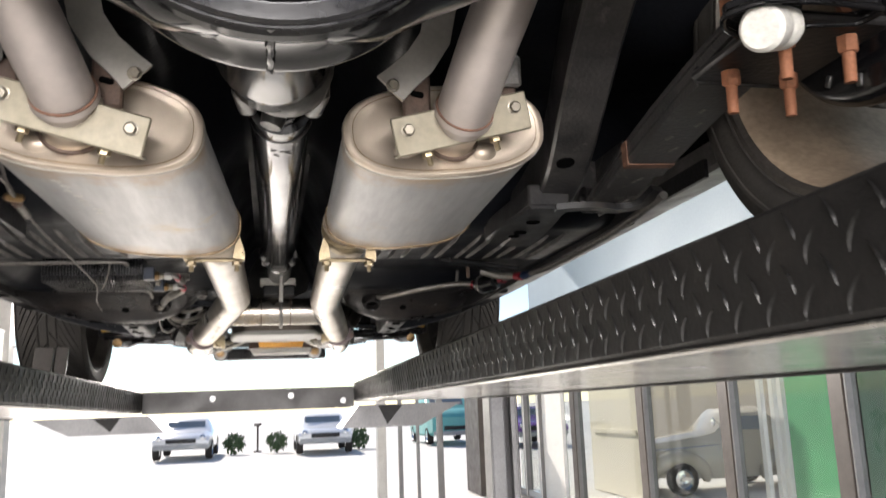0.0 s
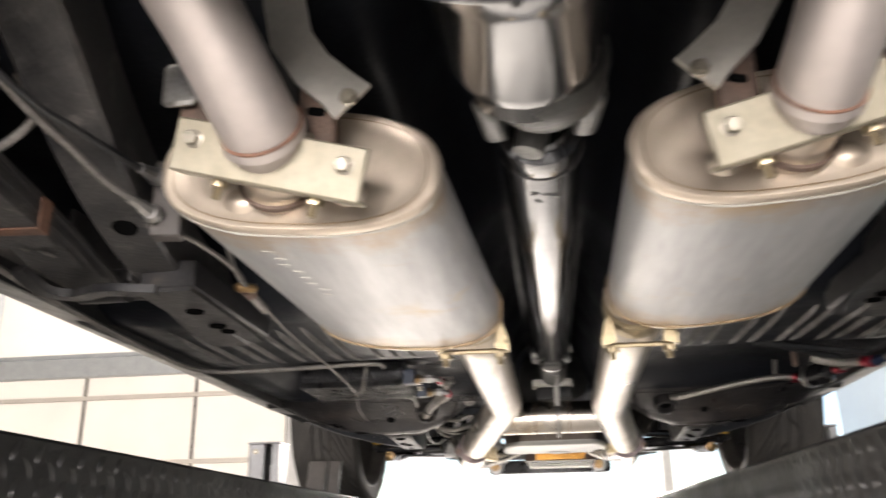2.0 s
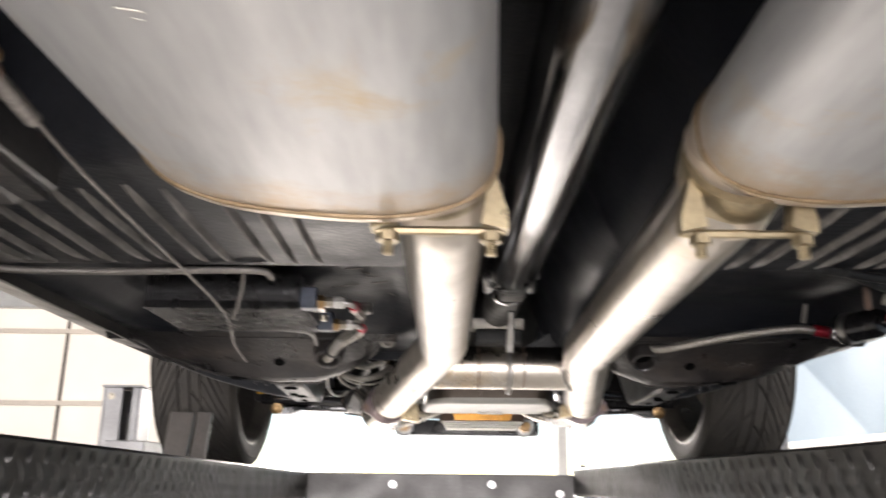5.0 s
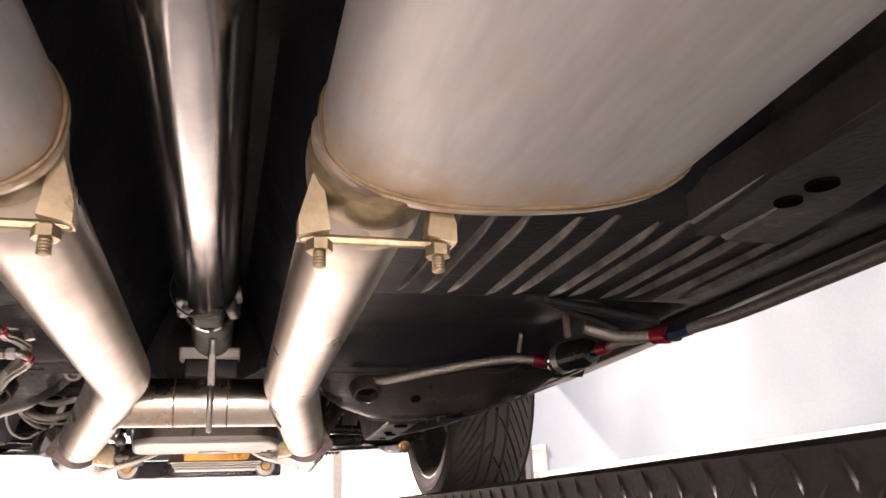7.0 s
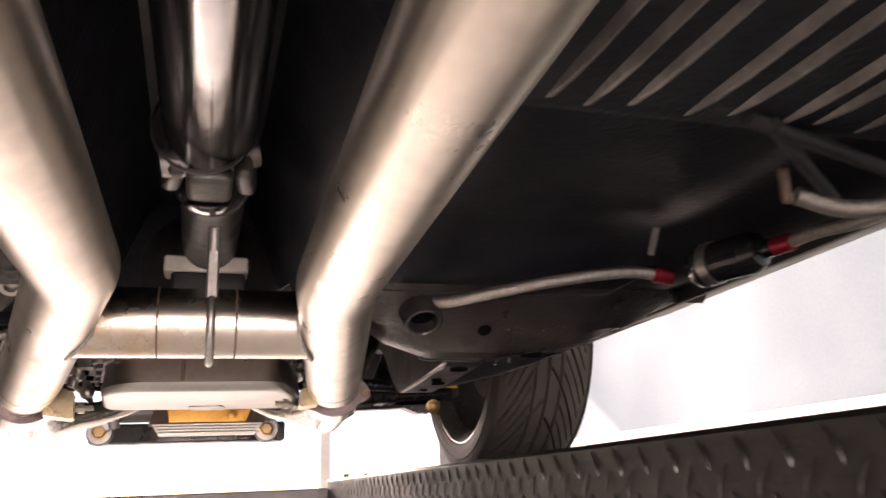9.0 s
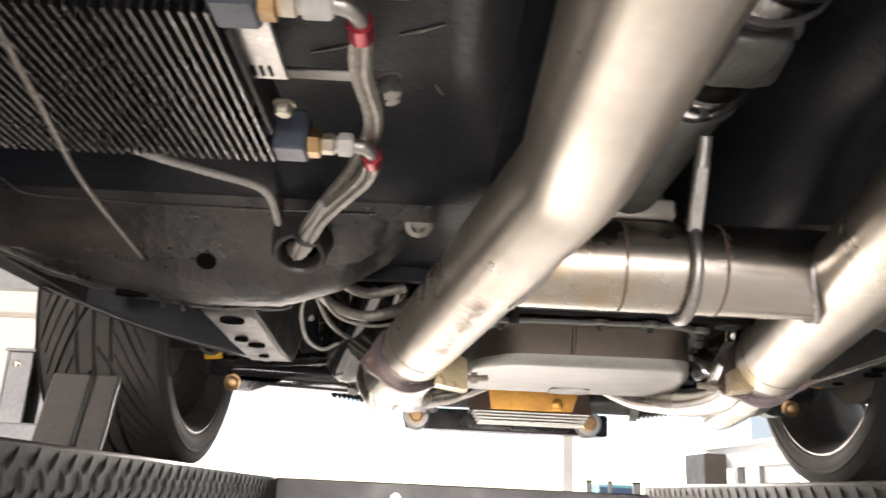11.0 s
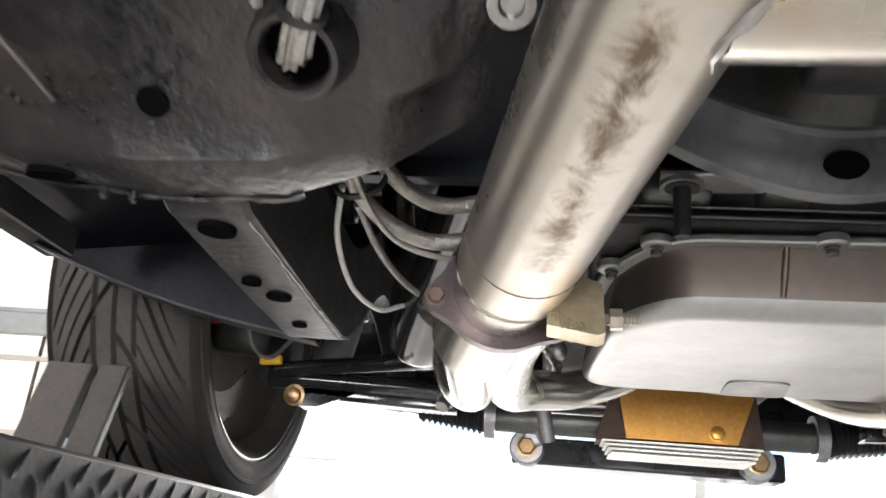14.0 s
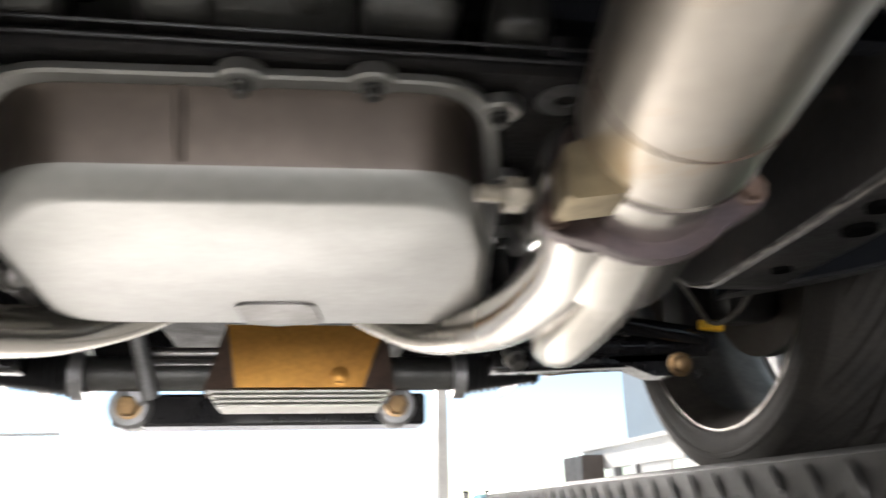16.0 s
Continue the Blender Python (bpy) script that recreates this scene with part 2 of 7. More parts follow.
M_BLUE = mat("blue anodised fitting", (0.014, 0.028, 0.07), (0.01, 0.02, 0.05), metal=0.6, rough=0.38, scale=30, fine=250, bump=0.05)
M_NAVY = mat("navy end tank", (0.05, 0.06, 0.085), (0.04, 0.048, 0.065), metal=0.2, rough=0.45, scale=20, fine=220, bump=0.08)
M_FIN = mat("black cooler fin", (0.06, 0.06, 0.062), (0.04, 0.04, 0.042), metal=0.7, rough=0.3, scale=30, fine=260, bump=0.05)
M_FINEDGE = mat("bright fin edge", (0.34, 0.335, 0.33), (0.24, 0.235, 0.23), metal=0.9, rough=0.3, scale=60, fine=260, bump=0.02)
M_STOP = mat("scuffed brown grey stop plate", (0.075, 0.066, 0.06), (0.05, 0.044, 0.04), metal=0.2, rough=0.42, scale=14, fine=160, bump=0.15, stain=(0.16, 0.13, 0.11), stain_at=0.62)
M_CLIPRUST = mat("dark orange rust", (0.17, 0.075, 0.042), (0.095, 0.052, 0.036), rough=0.75, scale=50, fine=300, bump=0.5)
M_BRAID = mat("braided steel hose", (0.36, 0.34, 0.31), (0.25, 0.235, 0.21), metal=0.85, rough=0.42, scale=140, fine=600, bump=0.7)
M_CABLE = mat("grey steel cable", (0.2, 0.185, 0.17), (0.14, 0.13, 0.12), metal=0.6, rough=0.5, scale=120, fine=500, bump=0.5)
M_WHITEWIRE = mat("pale grey wire loom", (0.33, 0.32, 0.3), (0.26, 0.25, 0.235), rough=0.5, scale=60, fine=300, bump=0.2)
M_YELLOW = mat("yellow plastic clip", (0.75, 0.42, 0.02), (0.66, 0.36, 0.02), rough=0.45, scale=30, fine=200, bump=0.05)
M_WHITEPOLY = mat("white bushing sleeve", (0.78, 0.76, 0.7), (0.68, 0.66, 0.6), rough=0.4, scale=20, fine=200, bump=0.08, stain=(0.3, 0.28, 0.25), stain_at=0.66)
M_SILL = mat("dusty grey sill paint", (0.21, 0.196, 0.182), (0.13, 0.122, 0.115), rough=0.4, scale=14, fine=160, bump=0.15, stain=(0.08, 0.075, 0.07), stain_at=0.63)
M_CONCRETE = mat("sealed concrete floor", (0.6, 0.585, 0.555), (0.52, 0.505, 0.48), rough=0.45, scale=1.2, fine=60, bump=0.12)
M_LOT = mat("pale concrete lot", (0.66, 0.64, 0.61), (0.58, 0.565, 0.535), rough=0.85, scale=0.6, fine=30, bump=0.2)
M_BLUEWALL = mat("pale blue wall panel", (0.235, 0.305, 0.365), (0.22, 0.285, 0.34), rough=0.6, scale=0.6, fine=40, bump=0.03, grain=0.1)
M_WHITEWALL = mat("white wall panel", (0.78, 0.77, 0.74), (0.72, 0.71, 0.68), rough=0.6, scale=1.5, fine=60, bump=0.05)
M_FRAMEMETAL = mat("grey steel frame", (0.36, 0.37, 0.37), (0.3, 0.31, 0.31), metal=0.2, rough=0.45, scale=6, fine=100, bump=0.06)
M_BRONZE = mat("bronze anodised mullion", (0.055, 0.042, 0.035), (0.042, 0.032, 0.027), metal=0.1, rough=0.5, scale=6, fine=100, bump=0.05)
M_DOORPANEL = translucent_mat("translucent door panel", (0.71, 0.68, 0.635))
M_DOORRAIL = mat("beige door rail", (0.5, 0.45, 0.395), (0.44, 0.395, 0.345), rough=0.5, scale=4, fine=80, bump=0.05)
M_PARTITION = mat("cream partition wall", (0.85, 0.79, 0.66), (0.8, 0.74, 0.62), rough=0.6, scale=1.5, fine=60, bump=0.04, grain=0.08)
M_CLEAR = translucent_mat("white translucent sheet", (0.77, 0.745, 0.70))
M_GLASS = glass_mat("tinted shopfront glass", (0.84, 0.86, 0.84))
M_RIB = mat("scuffed dusty floor rib", (0.12, 0.112, 0.106), (0.025, 0.024, 0.024), rough=0.55, scale=16, fine=160, bump=0.25, spec=0.25)


def stained_pipe(name, x0, y0, slope, width, y1):
    """Stainless with baked brown drips along a line on the underside, in the car's own metres."""
    m = mat(name, (0.41, 0.38, 0.34), (0.34, 0.31, 0.27), metal=0.95, rough=0.33, rough_var=0.08, scale=11, fine=60, bump=0.025, grain=0.14, stain=(0.36, 0.26, 0.15), stain_at=0.58, stain_soft=0.2)
    N, L = m.node_tree.nodes, m.node_tree.links
    b = N["Principled BSDF"]
    old = b.inputs["Base Color"].links[0].from_socket
    co, sp, ns = N.new("ShaderNodeTexCoord"), N.new("ShaderNodeSeparateXYZ"), N.new("ShaderNodeTexNoise")
    ns.inputs["Scale"].default_value, ns.inputs["Detail"].default_value, ns.inputs["Roughness"].default_value = 34, 9, 0.78
    ns.inputs["Distortion"].default_value = 0.8
    L.new(co.outputs["Object"], sp.inputs[0]), L.new(co.outputs["Object"], ns.inputs["Vector"])

    def math_node(op, a, b_, c=None):
        n = N.new("ShaderNodeMath")
        n.operation = op
        for i, v in enumerate((a, b_, c)):
            if v is None:
                continue
            if isinstance(v, (int, float)):
                n.inputs[i].default_value = v
            else:
                L.new(v, n.inputs[i])
        return n.outputs[0]

    line = math_node("MULTIPLY_ADD", sp.outputs[1], slope, x0 - slope * y0)
    off = math_node("ABSOLUTE", math_node("SUBTRACT", sp.outputs[0], line), 0)
    near = math_node("SUBTRACT", 1.0, math_node("DIVIDE", off, width))
    along = N.new("ShaderNodeMapRange")
    along.inputs["From Min"].default_value, along.inputs["From Max"].default_value = y0, y0 + 0.06
    L.new(sp.outputs[1], along.inputs["Value"])
    end = N.new("ShaderNodeMapRange")
    end.inputs["From Min"].default_value, end.inputs["From Max"].default_value = y1, y1 - 0.03
    L.new(sp.outputs[1], end.inputs["Value"])
    amount = math_node("MULTIPLY", math_node("MULTIPLY", near, along.outputs[0]), end.outputs[0])
    f = N.new("ShaderNodeMapRange")
    f.inputs["From Min"].default_value, f.inputs["From Max"].default_value, f.inputs["To Max"].default_value = 0.82, 1.04, 0.9
    L.new(math_node("MULTIPLY_ADD", amount, 0.47, ns.outputs["Fac"]), f.inputs["Value"])
    mx = N.new("ShaderNodeMix")
    mx.data_type = "RGBA"
    mx.inputs["B"].default_value = (0.066, 0.043, 0.022, 1)
    L.new(f.outputs[0], mx.inputs["Factor"]), L.new(old, mx.inputs["A"])
    L.new(mx.outputs["Result"], b.inputs["Base Color"])
    return m


def heat_tint(m, y0, y1, reach, tint):
    """Golden heat colour creeping in unevenly from both ends of a shell, in the car's own metres."""
    N, L = m.node_tree.nodes, m.node_tree.links
    b = N["Principled BSDF"]
    old = b.inputs["Base Color"].links[0].from_socket
    co, sp, ns = N.new("ShaderNodeTexCoord"), N.new("ShaderNodeSeparateXYZ"), N.new("ShaderNodeTexNoise")
    ns.inputs["Scale"].default_value, ns.inputs["Detail"].default_value, ns.inputs["Roughness"].default_value = 22, 8, 0.7
    L.new(co.outputs["Object"], sp.inputs[0]), L.new(co.outputs["Object"], ns.inputs["Vector"])
    ends = []
    for y, way in ((y0, 1), (y1, -1)):
        r = N.new("ShaderNodeMapRange")
        r.inputs["From Min"].default_value, r.inputs["From Max"].default_value = y, y + way * reach
        r.inputs["To Min"].default_value, r.inputs["To Max"].default_value = 1.0, 0.0
        L.new(sp.outputs[1], r.inputs["Value"])
        ends.append(r.outputs[0])
    top = N.new("ShaderNodeMath")
    top.operation = "MAXIMUM"
    L.new(ends[0], top.inputs[0]), L.new(ends[1], top.inputs[1])
    add = N.new("ShaderNodeMath")
    add.operation = "MULTIPLY_ADD"
    add.inputs[1].default_value = 0.45
    L.new(top.outputs[0], add.inputs[0]), L.new(ns.outputs["Fac"], add.inputs[2])
    f = N.new("ShaderNodeMapRange")
    f.inputs["From Min"].default_value, f.inputs["From Max"].default_value, f.inputs["To Max"].default_value = 0.62, 1.0, 0.75
    L.new(add.outputs[0], f.inputs["Value"])
    mx = N.new("ShaderNodeMix")
    mx.data_type = "RGBA"
    mx.inputs["B"].default_value = (*tint, 1)
    L.new(f.outputs[0], mx.inputs["Factor"]), L.new(old, mx.inputs["A"])
    L.new(mx.outputs["Result"], b.inputs["Base Color"])


heat_tint(M_MUFF, -0.985, -0.57, 0.085, (0.34, 0.225, 0.11))
M_PIPESTAIN = stained_pipe("stainless pipe with baked brown drips", -0.118, 0.20, -0.185, 0.029, 0.45)
M_PIPESPOT = stained_pipe("stainless pipe with a few brown spots", 0.108, 0.0, 0.12, 0.016, 0.16)
M_CREAM = mat("cream car paint", (0.5, 0.45, 0.36), (0.47, 0.42, 0.33), rough=0.22, rough_var=0.05, scale=3, fine=80, bump=0.0, coat=0.6)
M_WHITEPAINT = mat("white car paint", (0.8, 0.8, 0.79), (0.76, 0.76, 0.75), rough=0.22, rough_var=0.05, scale=3, fine=80, bump=0.0, coat=0.6)
M_PURPLE = mat("purple car paint", (0.2, 0.07, 0.3), (0.17, 0.06, 0.26), rough=0.22, rough_var=0.05, scale=3, fine=80, bump=0.0, coat=0.6)
M_TEAL = mat("teal painted panel", (0.12, 0.42, 0.4), (0.1, 0.37, 0.35), rough=0.4, scale=3, fine=80, bump=0.03)
M_GREEN = mat("green painted panel", (0.12, 0.46, 0.22), (0.09, 0.37, 0.17), rough=0.4, scale=2, fine=80, bump=0.03)
M_DARKGREEN = mat("deep green painted panel", (0.03, 0.11, 0.07), (0.02, 0.075, 0.05), rough=0.3, scale=2, fine=80, bump=0.03)
M_BEIGE = mat("beige showroom wall", (0.3, 0.255, 0.2), (0.26, 0.22, 0.17), rough=0.6, scale=1.2, fine=60, bump=0.04, grain=0.1)
# glass colour is paled to carry the sky's reflection
M_DARKGLASS = mat("sky-lit car glass", (0.2, 0.23, 0.25), (0.17, 0.2, 0.22), rough=0.08, rough_var=0.02, scale=3, fine=60, bump=0.0, coat=0.5)
M_LEAF = mat("shrub leaves", (0.05, 0.1, 0.035), (0.035, 0.07, 0.025), rough=0.6, scale=6, fine=60, bump=0.1)
M_CHROME = mat("chrome", (0.8, 0.8, 0.8), (0.72, 0.72, 0.73), metal=1.0, rough=0.12, rough_var=0.04, scale=10, fine=100, bump=0.0)


# Building helpers
def thing(name, place, label, category, kind="", group=""):
    ob = new(name)
    ob.location = place
    return tagged(ob, label, category, group, kind)


def root_place(ob):
    while ob.parent:
        ob = ob.parent
    return ob.location


def part(name, bm, material, parent, label="", smooth=True):
    """Links a bmesh in world metres as one mesh object under a thing or a part."""
    base = root_place(parent)
    bmesh.ops.translate(bm, vec=-base, verts=bm.verts)
    bmesh.ops.recalc_face_normals(bm, faces=bm.faces)
    me = bpy.data.meshes.new(name)
    bm.to_mesh(me)
    bm.free()
    if smooth:
        me.shade_smooth()
        me.set_sharp_from_angle(angle=radians(38))
    me.materials.append(material)
    ob = new(name, me)
    ob.parent = parent
    return tagged(ob, label) if label else ob


def setting(name, bm, material, label, category, smooth=False):
    bmesh.ops.recalc_face_normals(bm, faces=bm.faces)
    me = bpy.data.meshes.new(name)
    bm.to_mesh(me)
    bm.free()
    if smooth:
        me.shade_smooth()
        me.set_sharp_from_angle(angle=radians(38))
    me.materials.append(material)
    return tagged(new(name, me), label, category, "", "structure")


def box(bm, lo, hi, bevel=0.0, m=None):
    """A box between two corners, bevelled, then moved by m."""
    lo, hi = Vector(lo), Vector(hi)
    r = bmesh.ops.create_cube(bm, size=1)
    vs = r["verts"]
    for v in vs:
        v.co = Vector((lo[i] + (v.co[i] + 0.5) * (hi[i] - lo[i]) for i in range(3)))
    if bevel:
        es = list({e for v in vs for e in v.link_edges})
        g = bmesh.ops.bevel(bm, geom=es, offset=bevel, segments=1 if bevel < 0.006 else 3, affect="EDGES", profile=0.5)
        vs = list({v for f in g["faces"] for v in f.verts} | {v for v in vs if v.is_valid})
    if m is not None:
        bmesh.ops.transform(bm, matrix=m, verts=vs)
    return bm


def block(size, m, bevel=0.002):
    """A new bmesh with one box of that size, centred, at the pose m."""
    bm = bmesh.new()
    s = Vector(size) / 2
    return box(bm, -s, s, bevel, m)


def smooth_path(pts, n=8):
    """A Catmull-Rom line through pts."""
    P = [Vector(p) for p in pts]
    P = [2 * P[0] - P[1], *P, 2 * P[-1] - P[-2]]
    out = []
    for i in range(1, len(P) - 2):
        a, b, c, d = P[i - 1:i + 3]
        for k in range(n):
            t = k / n
            out.append(0.5 * (2 * b + (c - a) * t + (2 * a - 5 * b + 4 * c - d) * t * t + (3 * b - a - 3 * c + d) * t ** 3))
    return [*out, P[-2]]


def fillet_path(pts, r, n=7):
    """Straight runs with rounded corners."""
    P = [Vector(p) for p in pts]
    out = [P[0]]
    for a, b, c in zip(P, P[1:], P[2:]):
        d1, d2 = (a - b), (c - b)
        k = min(r, d1.length * 0.45, d2.length * 0.45)
        s, e = b + d1.normalized() * k, b + d2.normalized() * k
        for i in range(n + 1):
            t = i / n
            out.append(s * (1 - t) ** 2 + b * 2 * t * (1 - t) + e * t * t)
    return [*out, P[-1]]


def sweep(bm, pts, radius, seg=16, caps=True, section=None):
    """A tube along pts; radius a number or one for each point; section: an outline (u, v) instead of a circle."""
    pts = [Vector(p) for p in pts]
    n = len(pts)
    rad = radius if isinstance(radius, (list, tuple)) else [radius] * n
    tan = [(pts[min(i + 1, n - 1)] - pts[max(i - 1, 0)]).normalized() for i in range(n)]
    up = Vector((0, 0, 1)) if abs(tan[0].z) < 0.9 else Vector((0, 1, 0))
    u = tan[0].cross(up).normalized()
    rings = []
    outline = section or [(math.cos(2 * math.pi * k / seg), math.sin(2 * math.pi * k / seg)) for k in range(seg)]
    for i in range(n):
        if section:
            u = tan[i].cross(up).normalized()
        else:
            u = (u - tan[i] * u.dot(tan[i])).normalized()
        v = u.cross(tan[i]).normalized()
        rings.append([bm.verts.new(pts[i] + rad[i] * (a * u + b * v)) for a, b in outline])
    k = len(outline)
    for r1, r2 in zip(rings, rings[1:]):
        for j in range(k):
            bm.faces.new((r1[j], r1[(j + 1) % k], r2[(j + 1) % k], r2[j]))
    if caps:
        bm.faces.new(rings[0][::-1])
        bm.faces.new(rings[-1])
    return bm


def tube(pts, radius, seg=16, caps=True, section=None):
    return sweep(bmesh.new(), pts, radius, seg, caps, section)


def lathe(profile, m, seg=32, bm=None):
    """Profile of (radius, height) turned about z, then moved by m; radius 0 closes an end."""
    bm = bm or bmesh.new()
    rings = []
    for r, h in profile:
        if r < 1e-6:
            rings.append([bm.verts.new(m @ Vector((0, 0, h)))])
        else:
            rings.append([bm.verts.new(m @ Vector((r * math.cos(2 * math.pi * k / seg), r * math.sin(2 * math.pi * k / seg), h))) for k in range(seg)])
    for a, b in zip(rings, rings[1:]):
        for k in range(seg):
            j = (k + 1) % seg
            if len(a) == 1 and len(b) == 1:
                continue
            if len(a) == 1:
                bm.faces.new((a[0], b[j], b[k]))
            elif len(b) == 1:
                bm.faces.new((a[k], a[j], b[0]))
            else:
                bm.faces.new((a[k], a[j], b[j], b[k]))
    return bm


def aim(place, way):
    """A pose at place whose z axis points along way."""
    return Matrix.Translation(place) @ Vector(way).to_track_quat("Z", "Y").to_matrix().to_4x4()


def bolt(parent, place, way, r=0.008, h=0.006, shank=0.0, material=None, name="bolt", label=""):
    """A hex head with washer, looking along way, and a threaded shank on the other side."""
    m = aim(place, way)
    bm = lathe([(0, 0), (r * 1.22, 0), (r * 1.22, 0.0014), (r, 0.0018)], m, 20)
    lathe([(r, 0.0018), (r, 0.0018 + h * 0.85), (r * 0.85, 0.0018 + h), (0, 0.0018 + h)], m, 6, bm)
    if shank > 0:
        k = 9
        prof = [(0, -shank)] + [(r * (0.55 if i % 2 else 0.48), -shank + shank * i / (2 * k)) for i in range(2 * k + 1)]
        lathe(prof, m, 12, bm)
    return part(name, bm, material or M_BOLT, parent, label)


def stud(parent, place, way, r=0.006, length=0.035, material=None, name="stud"):
    """A threaded stud with its nut."""
    m = aim(place, way)
    prof = [(0, 0)] + [(r * (1.0 if i % 2 else 0.86), length * i / 20) for i in range(21)] + [(0, length + 0.001)]
    bm = lathe(prof, m, 12)
    lathe([(0, length * 0.15), (r * 1.9, length * 0.15), (r * 1.9, length * 0.5), (0, length * 0.5)], m, 6, bm)
    return part(name, bm, material or M_BOLT, parent)


def grid_sheet(f, us, vs, thick=(0, 0, 0.003)):
    """A sheet of points f(u, v) with a second skin moved by thick."""
    bm = bmesh.new()
    t = Vector(thick)
    lower = [[bm.verts.new(f(u, v)) for v in vs] for u in us]
    upper = [[bm.verts.new(p.co + t) for p in row] for row in lower]
    nu, nv = len(us), len(vs)
    for i in range(nu - 1):
        for j in range(nv - 1):
            bm.faces.new((lower[i][j], lower[i + 1][j], lower[i + 1][j + 1], lower[i][j + 1]))
            bm.faces.new((upper[i][j], upper[i][j + 1], upper[i + 1][j + 1], upper[i + 1][j]))
    for i in range(nu - 1):
        for j in (0, nv - 1):
            bm.faces.new((lower[i][j], lower[i + 1][j], upper[i + 1][j], upper[i][j]))
    for j in range(nv - 1):
        for i in (0, nu - 1):
            bm.faces.new((lower[i][j], lower[i][j + 1], upper[i][j + 1], upper[i][j]))
    return bm


def prism(outline, depth, m):
    """An outline (x, y) given thickness along z, moved by m."""
    bm = bmesh.new()
    a = [bm.verts.new(m @ Vector((x, y, 0))) for x, y in outline]
    b = [bm.verts.new(m @ Vector((x, y, depth))) for x, y in outline]
    bm.faces.new(a[::-1])
    bm.faces.new(b)
    n = len(a)
    for i in range(n):
        bm.faces.new((a[i], a[(i + 1) % n], b[(i + 1) % n], b[i]))
    return bm


def step(t, a, b):
    t = min(1.0, max(0.0, (t - a) / (b - a)))
    return t * t * (3 - 2 * t)


def rounded(pts, r, n=5):
    """A closed outline with rounded corners."""
    out = []
    P = [Vector(p) for p in pts]
    for k, q in enumerate(P):
        a, e = P[k - 1], P[(k + 1) % len(P)]
        k1, k2 = min(r, (a - q).length * 0.48), min(r, (e - q).length * 0.48)
        s0, e0 = q + (a - q).normalized() * k1, q + (e - q).normalized() * k2
        out += [s0 * (1 - t) ** 2 + q * 2 * t * (1 - t) + e0 * t * t for t in spaced(0, 1, n)]
    return out


def spaced(a, b, n):
    return [a + (b - a) * i / n for i in range(n + 1)]


# ---------------------------------------------------------------- the building
FRONT, REAR, LEFT, RIGHT, ROOF = 12.0, -6.2, -9.4, 4.0, 7.4
BLUE_END, ANNEX_END = 10.6, 13.9   # where the tall side wall stops and the low glazed annex stops

bm = bmesh.new()
box(bm, (-400, FRONT + 0.15, -0.2), (400, 500, -0.02))
box(bm, (-400, -400, -0.2), (400, FRONT + 0.15, -0.02))
setting("ground", bm, M_LOT, "pale sunlit concrete lot around the workshop", "ground")
bm = bmesh.new()
box(bm, (LEFT, REAR, -0.018), (RIGHT + 0.15, FRONT + 0.1, 0.0))
setting("floor", bm, M_CONCRETE, "light grey sealed concrete workshop floor", "floor")
bm = bmesh.new()
box(bm, (LEFT - 0.2, REAR - 0.2, ROOF), (RIGHT + 0.3, FRONT + 0.2, ROOF + 0.2))
for y in spaced(-5, 11, 8):
    box(bm, (LEFT, y - 0.06, ROOF - 0.25), (RIGHT, y + 0.06, ROOF - 0.001))
setting("ceiling", bm, M_WHITEWALL, "white insulated workshop ceiling with purlins", "ceiling")
bm = bmesh.new()
box(bm, (LEFT - 0.2, REAR, 0), (LEFT, FRONT, ROOF))
setting("wall_west", bm, M_WHITEWALL, "white panelled workshop side wall", "wall")
bm = bmesh.new()
box(bm, (LEFT, REAR - 0.2, 0), (-4.8, REAR, ROOF))
box(bm, (2.8, REAR - 0.2, 0), (RIGHT + 0.15, REAR, ROOF))
box(bm, (-4.8, REAR - 0.2, 4.0), (2.8, REAR, ROOF))
setting("wall_south", bm, M_WHITEWALL, "unseen white rear wall with an added open bay", "wall")

# side wall: pale blue panels over a glazed shopfront, which runs on as a low annex
bm = bmesh.new()
box(bm, (RIGHT, REAR, 1.97), (RIGHT + 0.15, BLUE_END, ROOF))
box(bm, (RIGHT, BLUE_END + 0.001, 2.292), (RIGHT + 0.15, FRONT + 0.2, ROOF))
box(bm, (RIGHT, REAR, 0), (RIGHT + 0.15, 2.4, 1.969))
setting("wall_east", bm, M_BLUEWALL, "pale blue panelled wall above the glazed shopfront", "wall")
bm = bmesh.new()
box(bm, (RIGHT - 0.02, 2.4, 1.72), (RIGHT + 0.02, BLUE_END, 1.966))
box(bm, (RIGHT - 0.022, BLUE_END + 0.002, 1.98), (RIGHT + 0.12, ANNEX_END, 2.24))
box(bm, (RIGHT - 0.06, BLUE_END + 0.002, 2.242), (RIGHT + 0.2, ANNEX_END + 0.1, 2.29))
setting("trim", bm, M_WHITEWALL, "white trim strip over the shopfront glass", "trim")
bm = bmesh.new()
box(bm, (RIGHT - 0.004, 11.02, 0.0), (RIGHT + 0.06, 11.86, 1.975), 0.004)
setting("wall_annex", bm, M_WHITEWALL, "white wall panel between the annex panes", "wall")
bm = bmesh.new()
box(bm, (RIGHT - 0.34, 13.05, 1.60), (RIGHT - 0.03, ANNEX_END, 2.16), 0.01)
box(bm, (RIGHT - 0.70, 13.0, 0), (RIGHT - 0.03, ANNEX_END + 0.04, 1.598), 0.008)
setting("column_4", bm, M_BRONZE, "dark bronze end column of the glazed annex", "column")

MULLIONS = [2.5, 3.8, 5.2, 6.7, 8.4, 10.45]


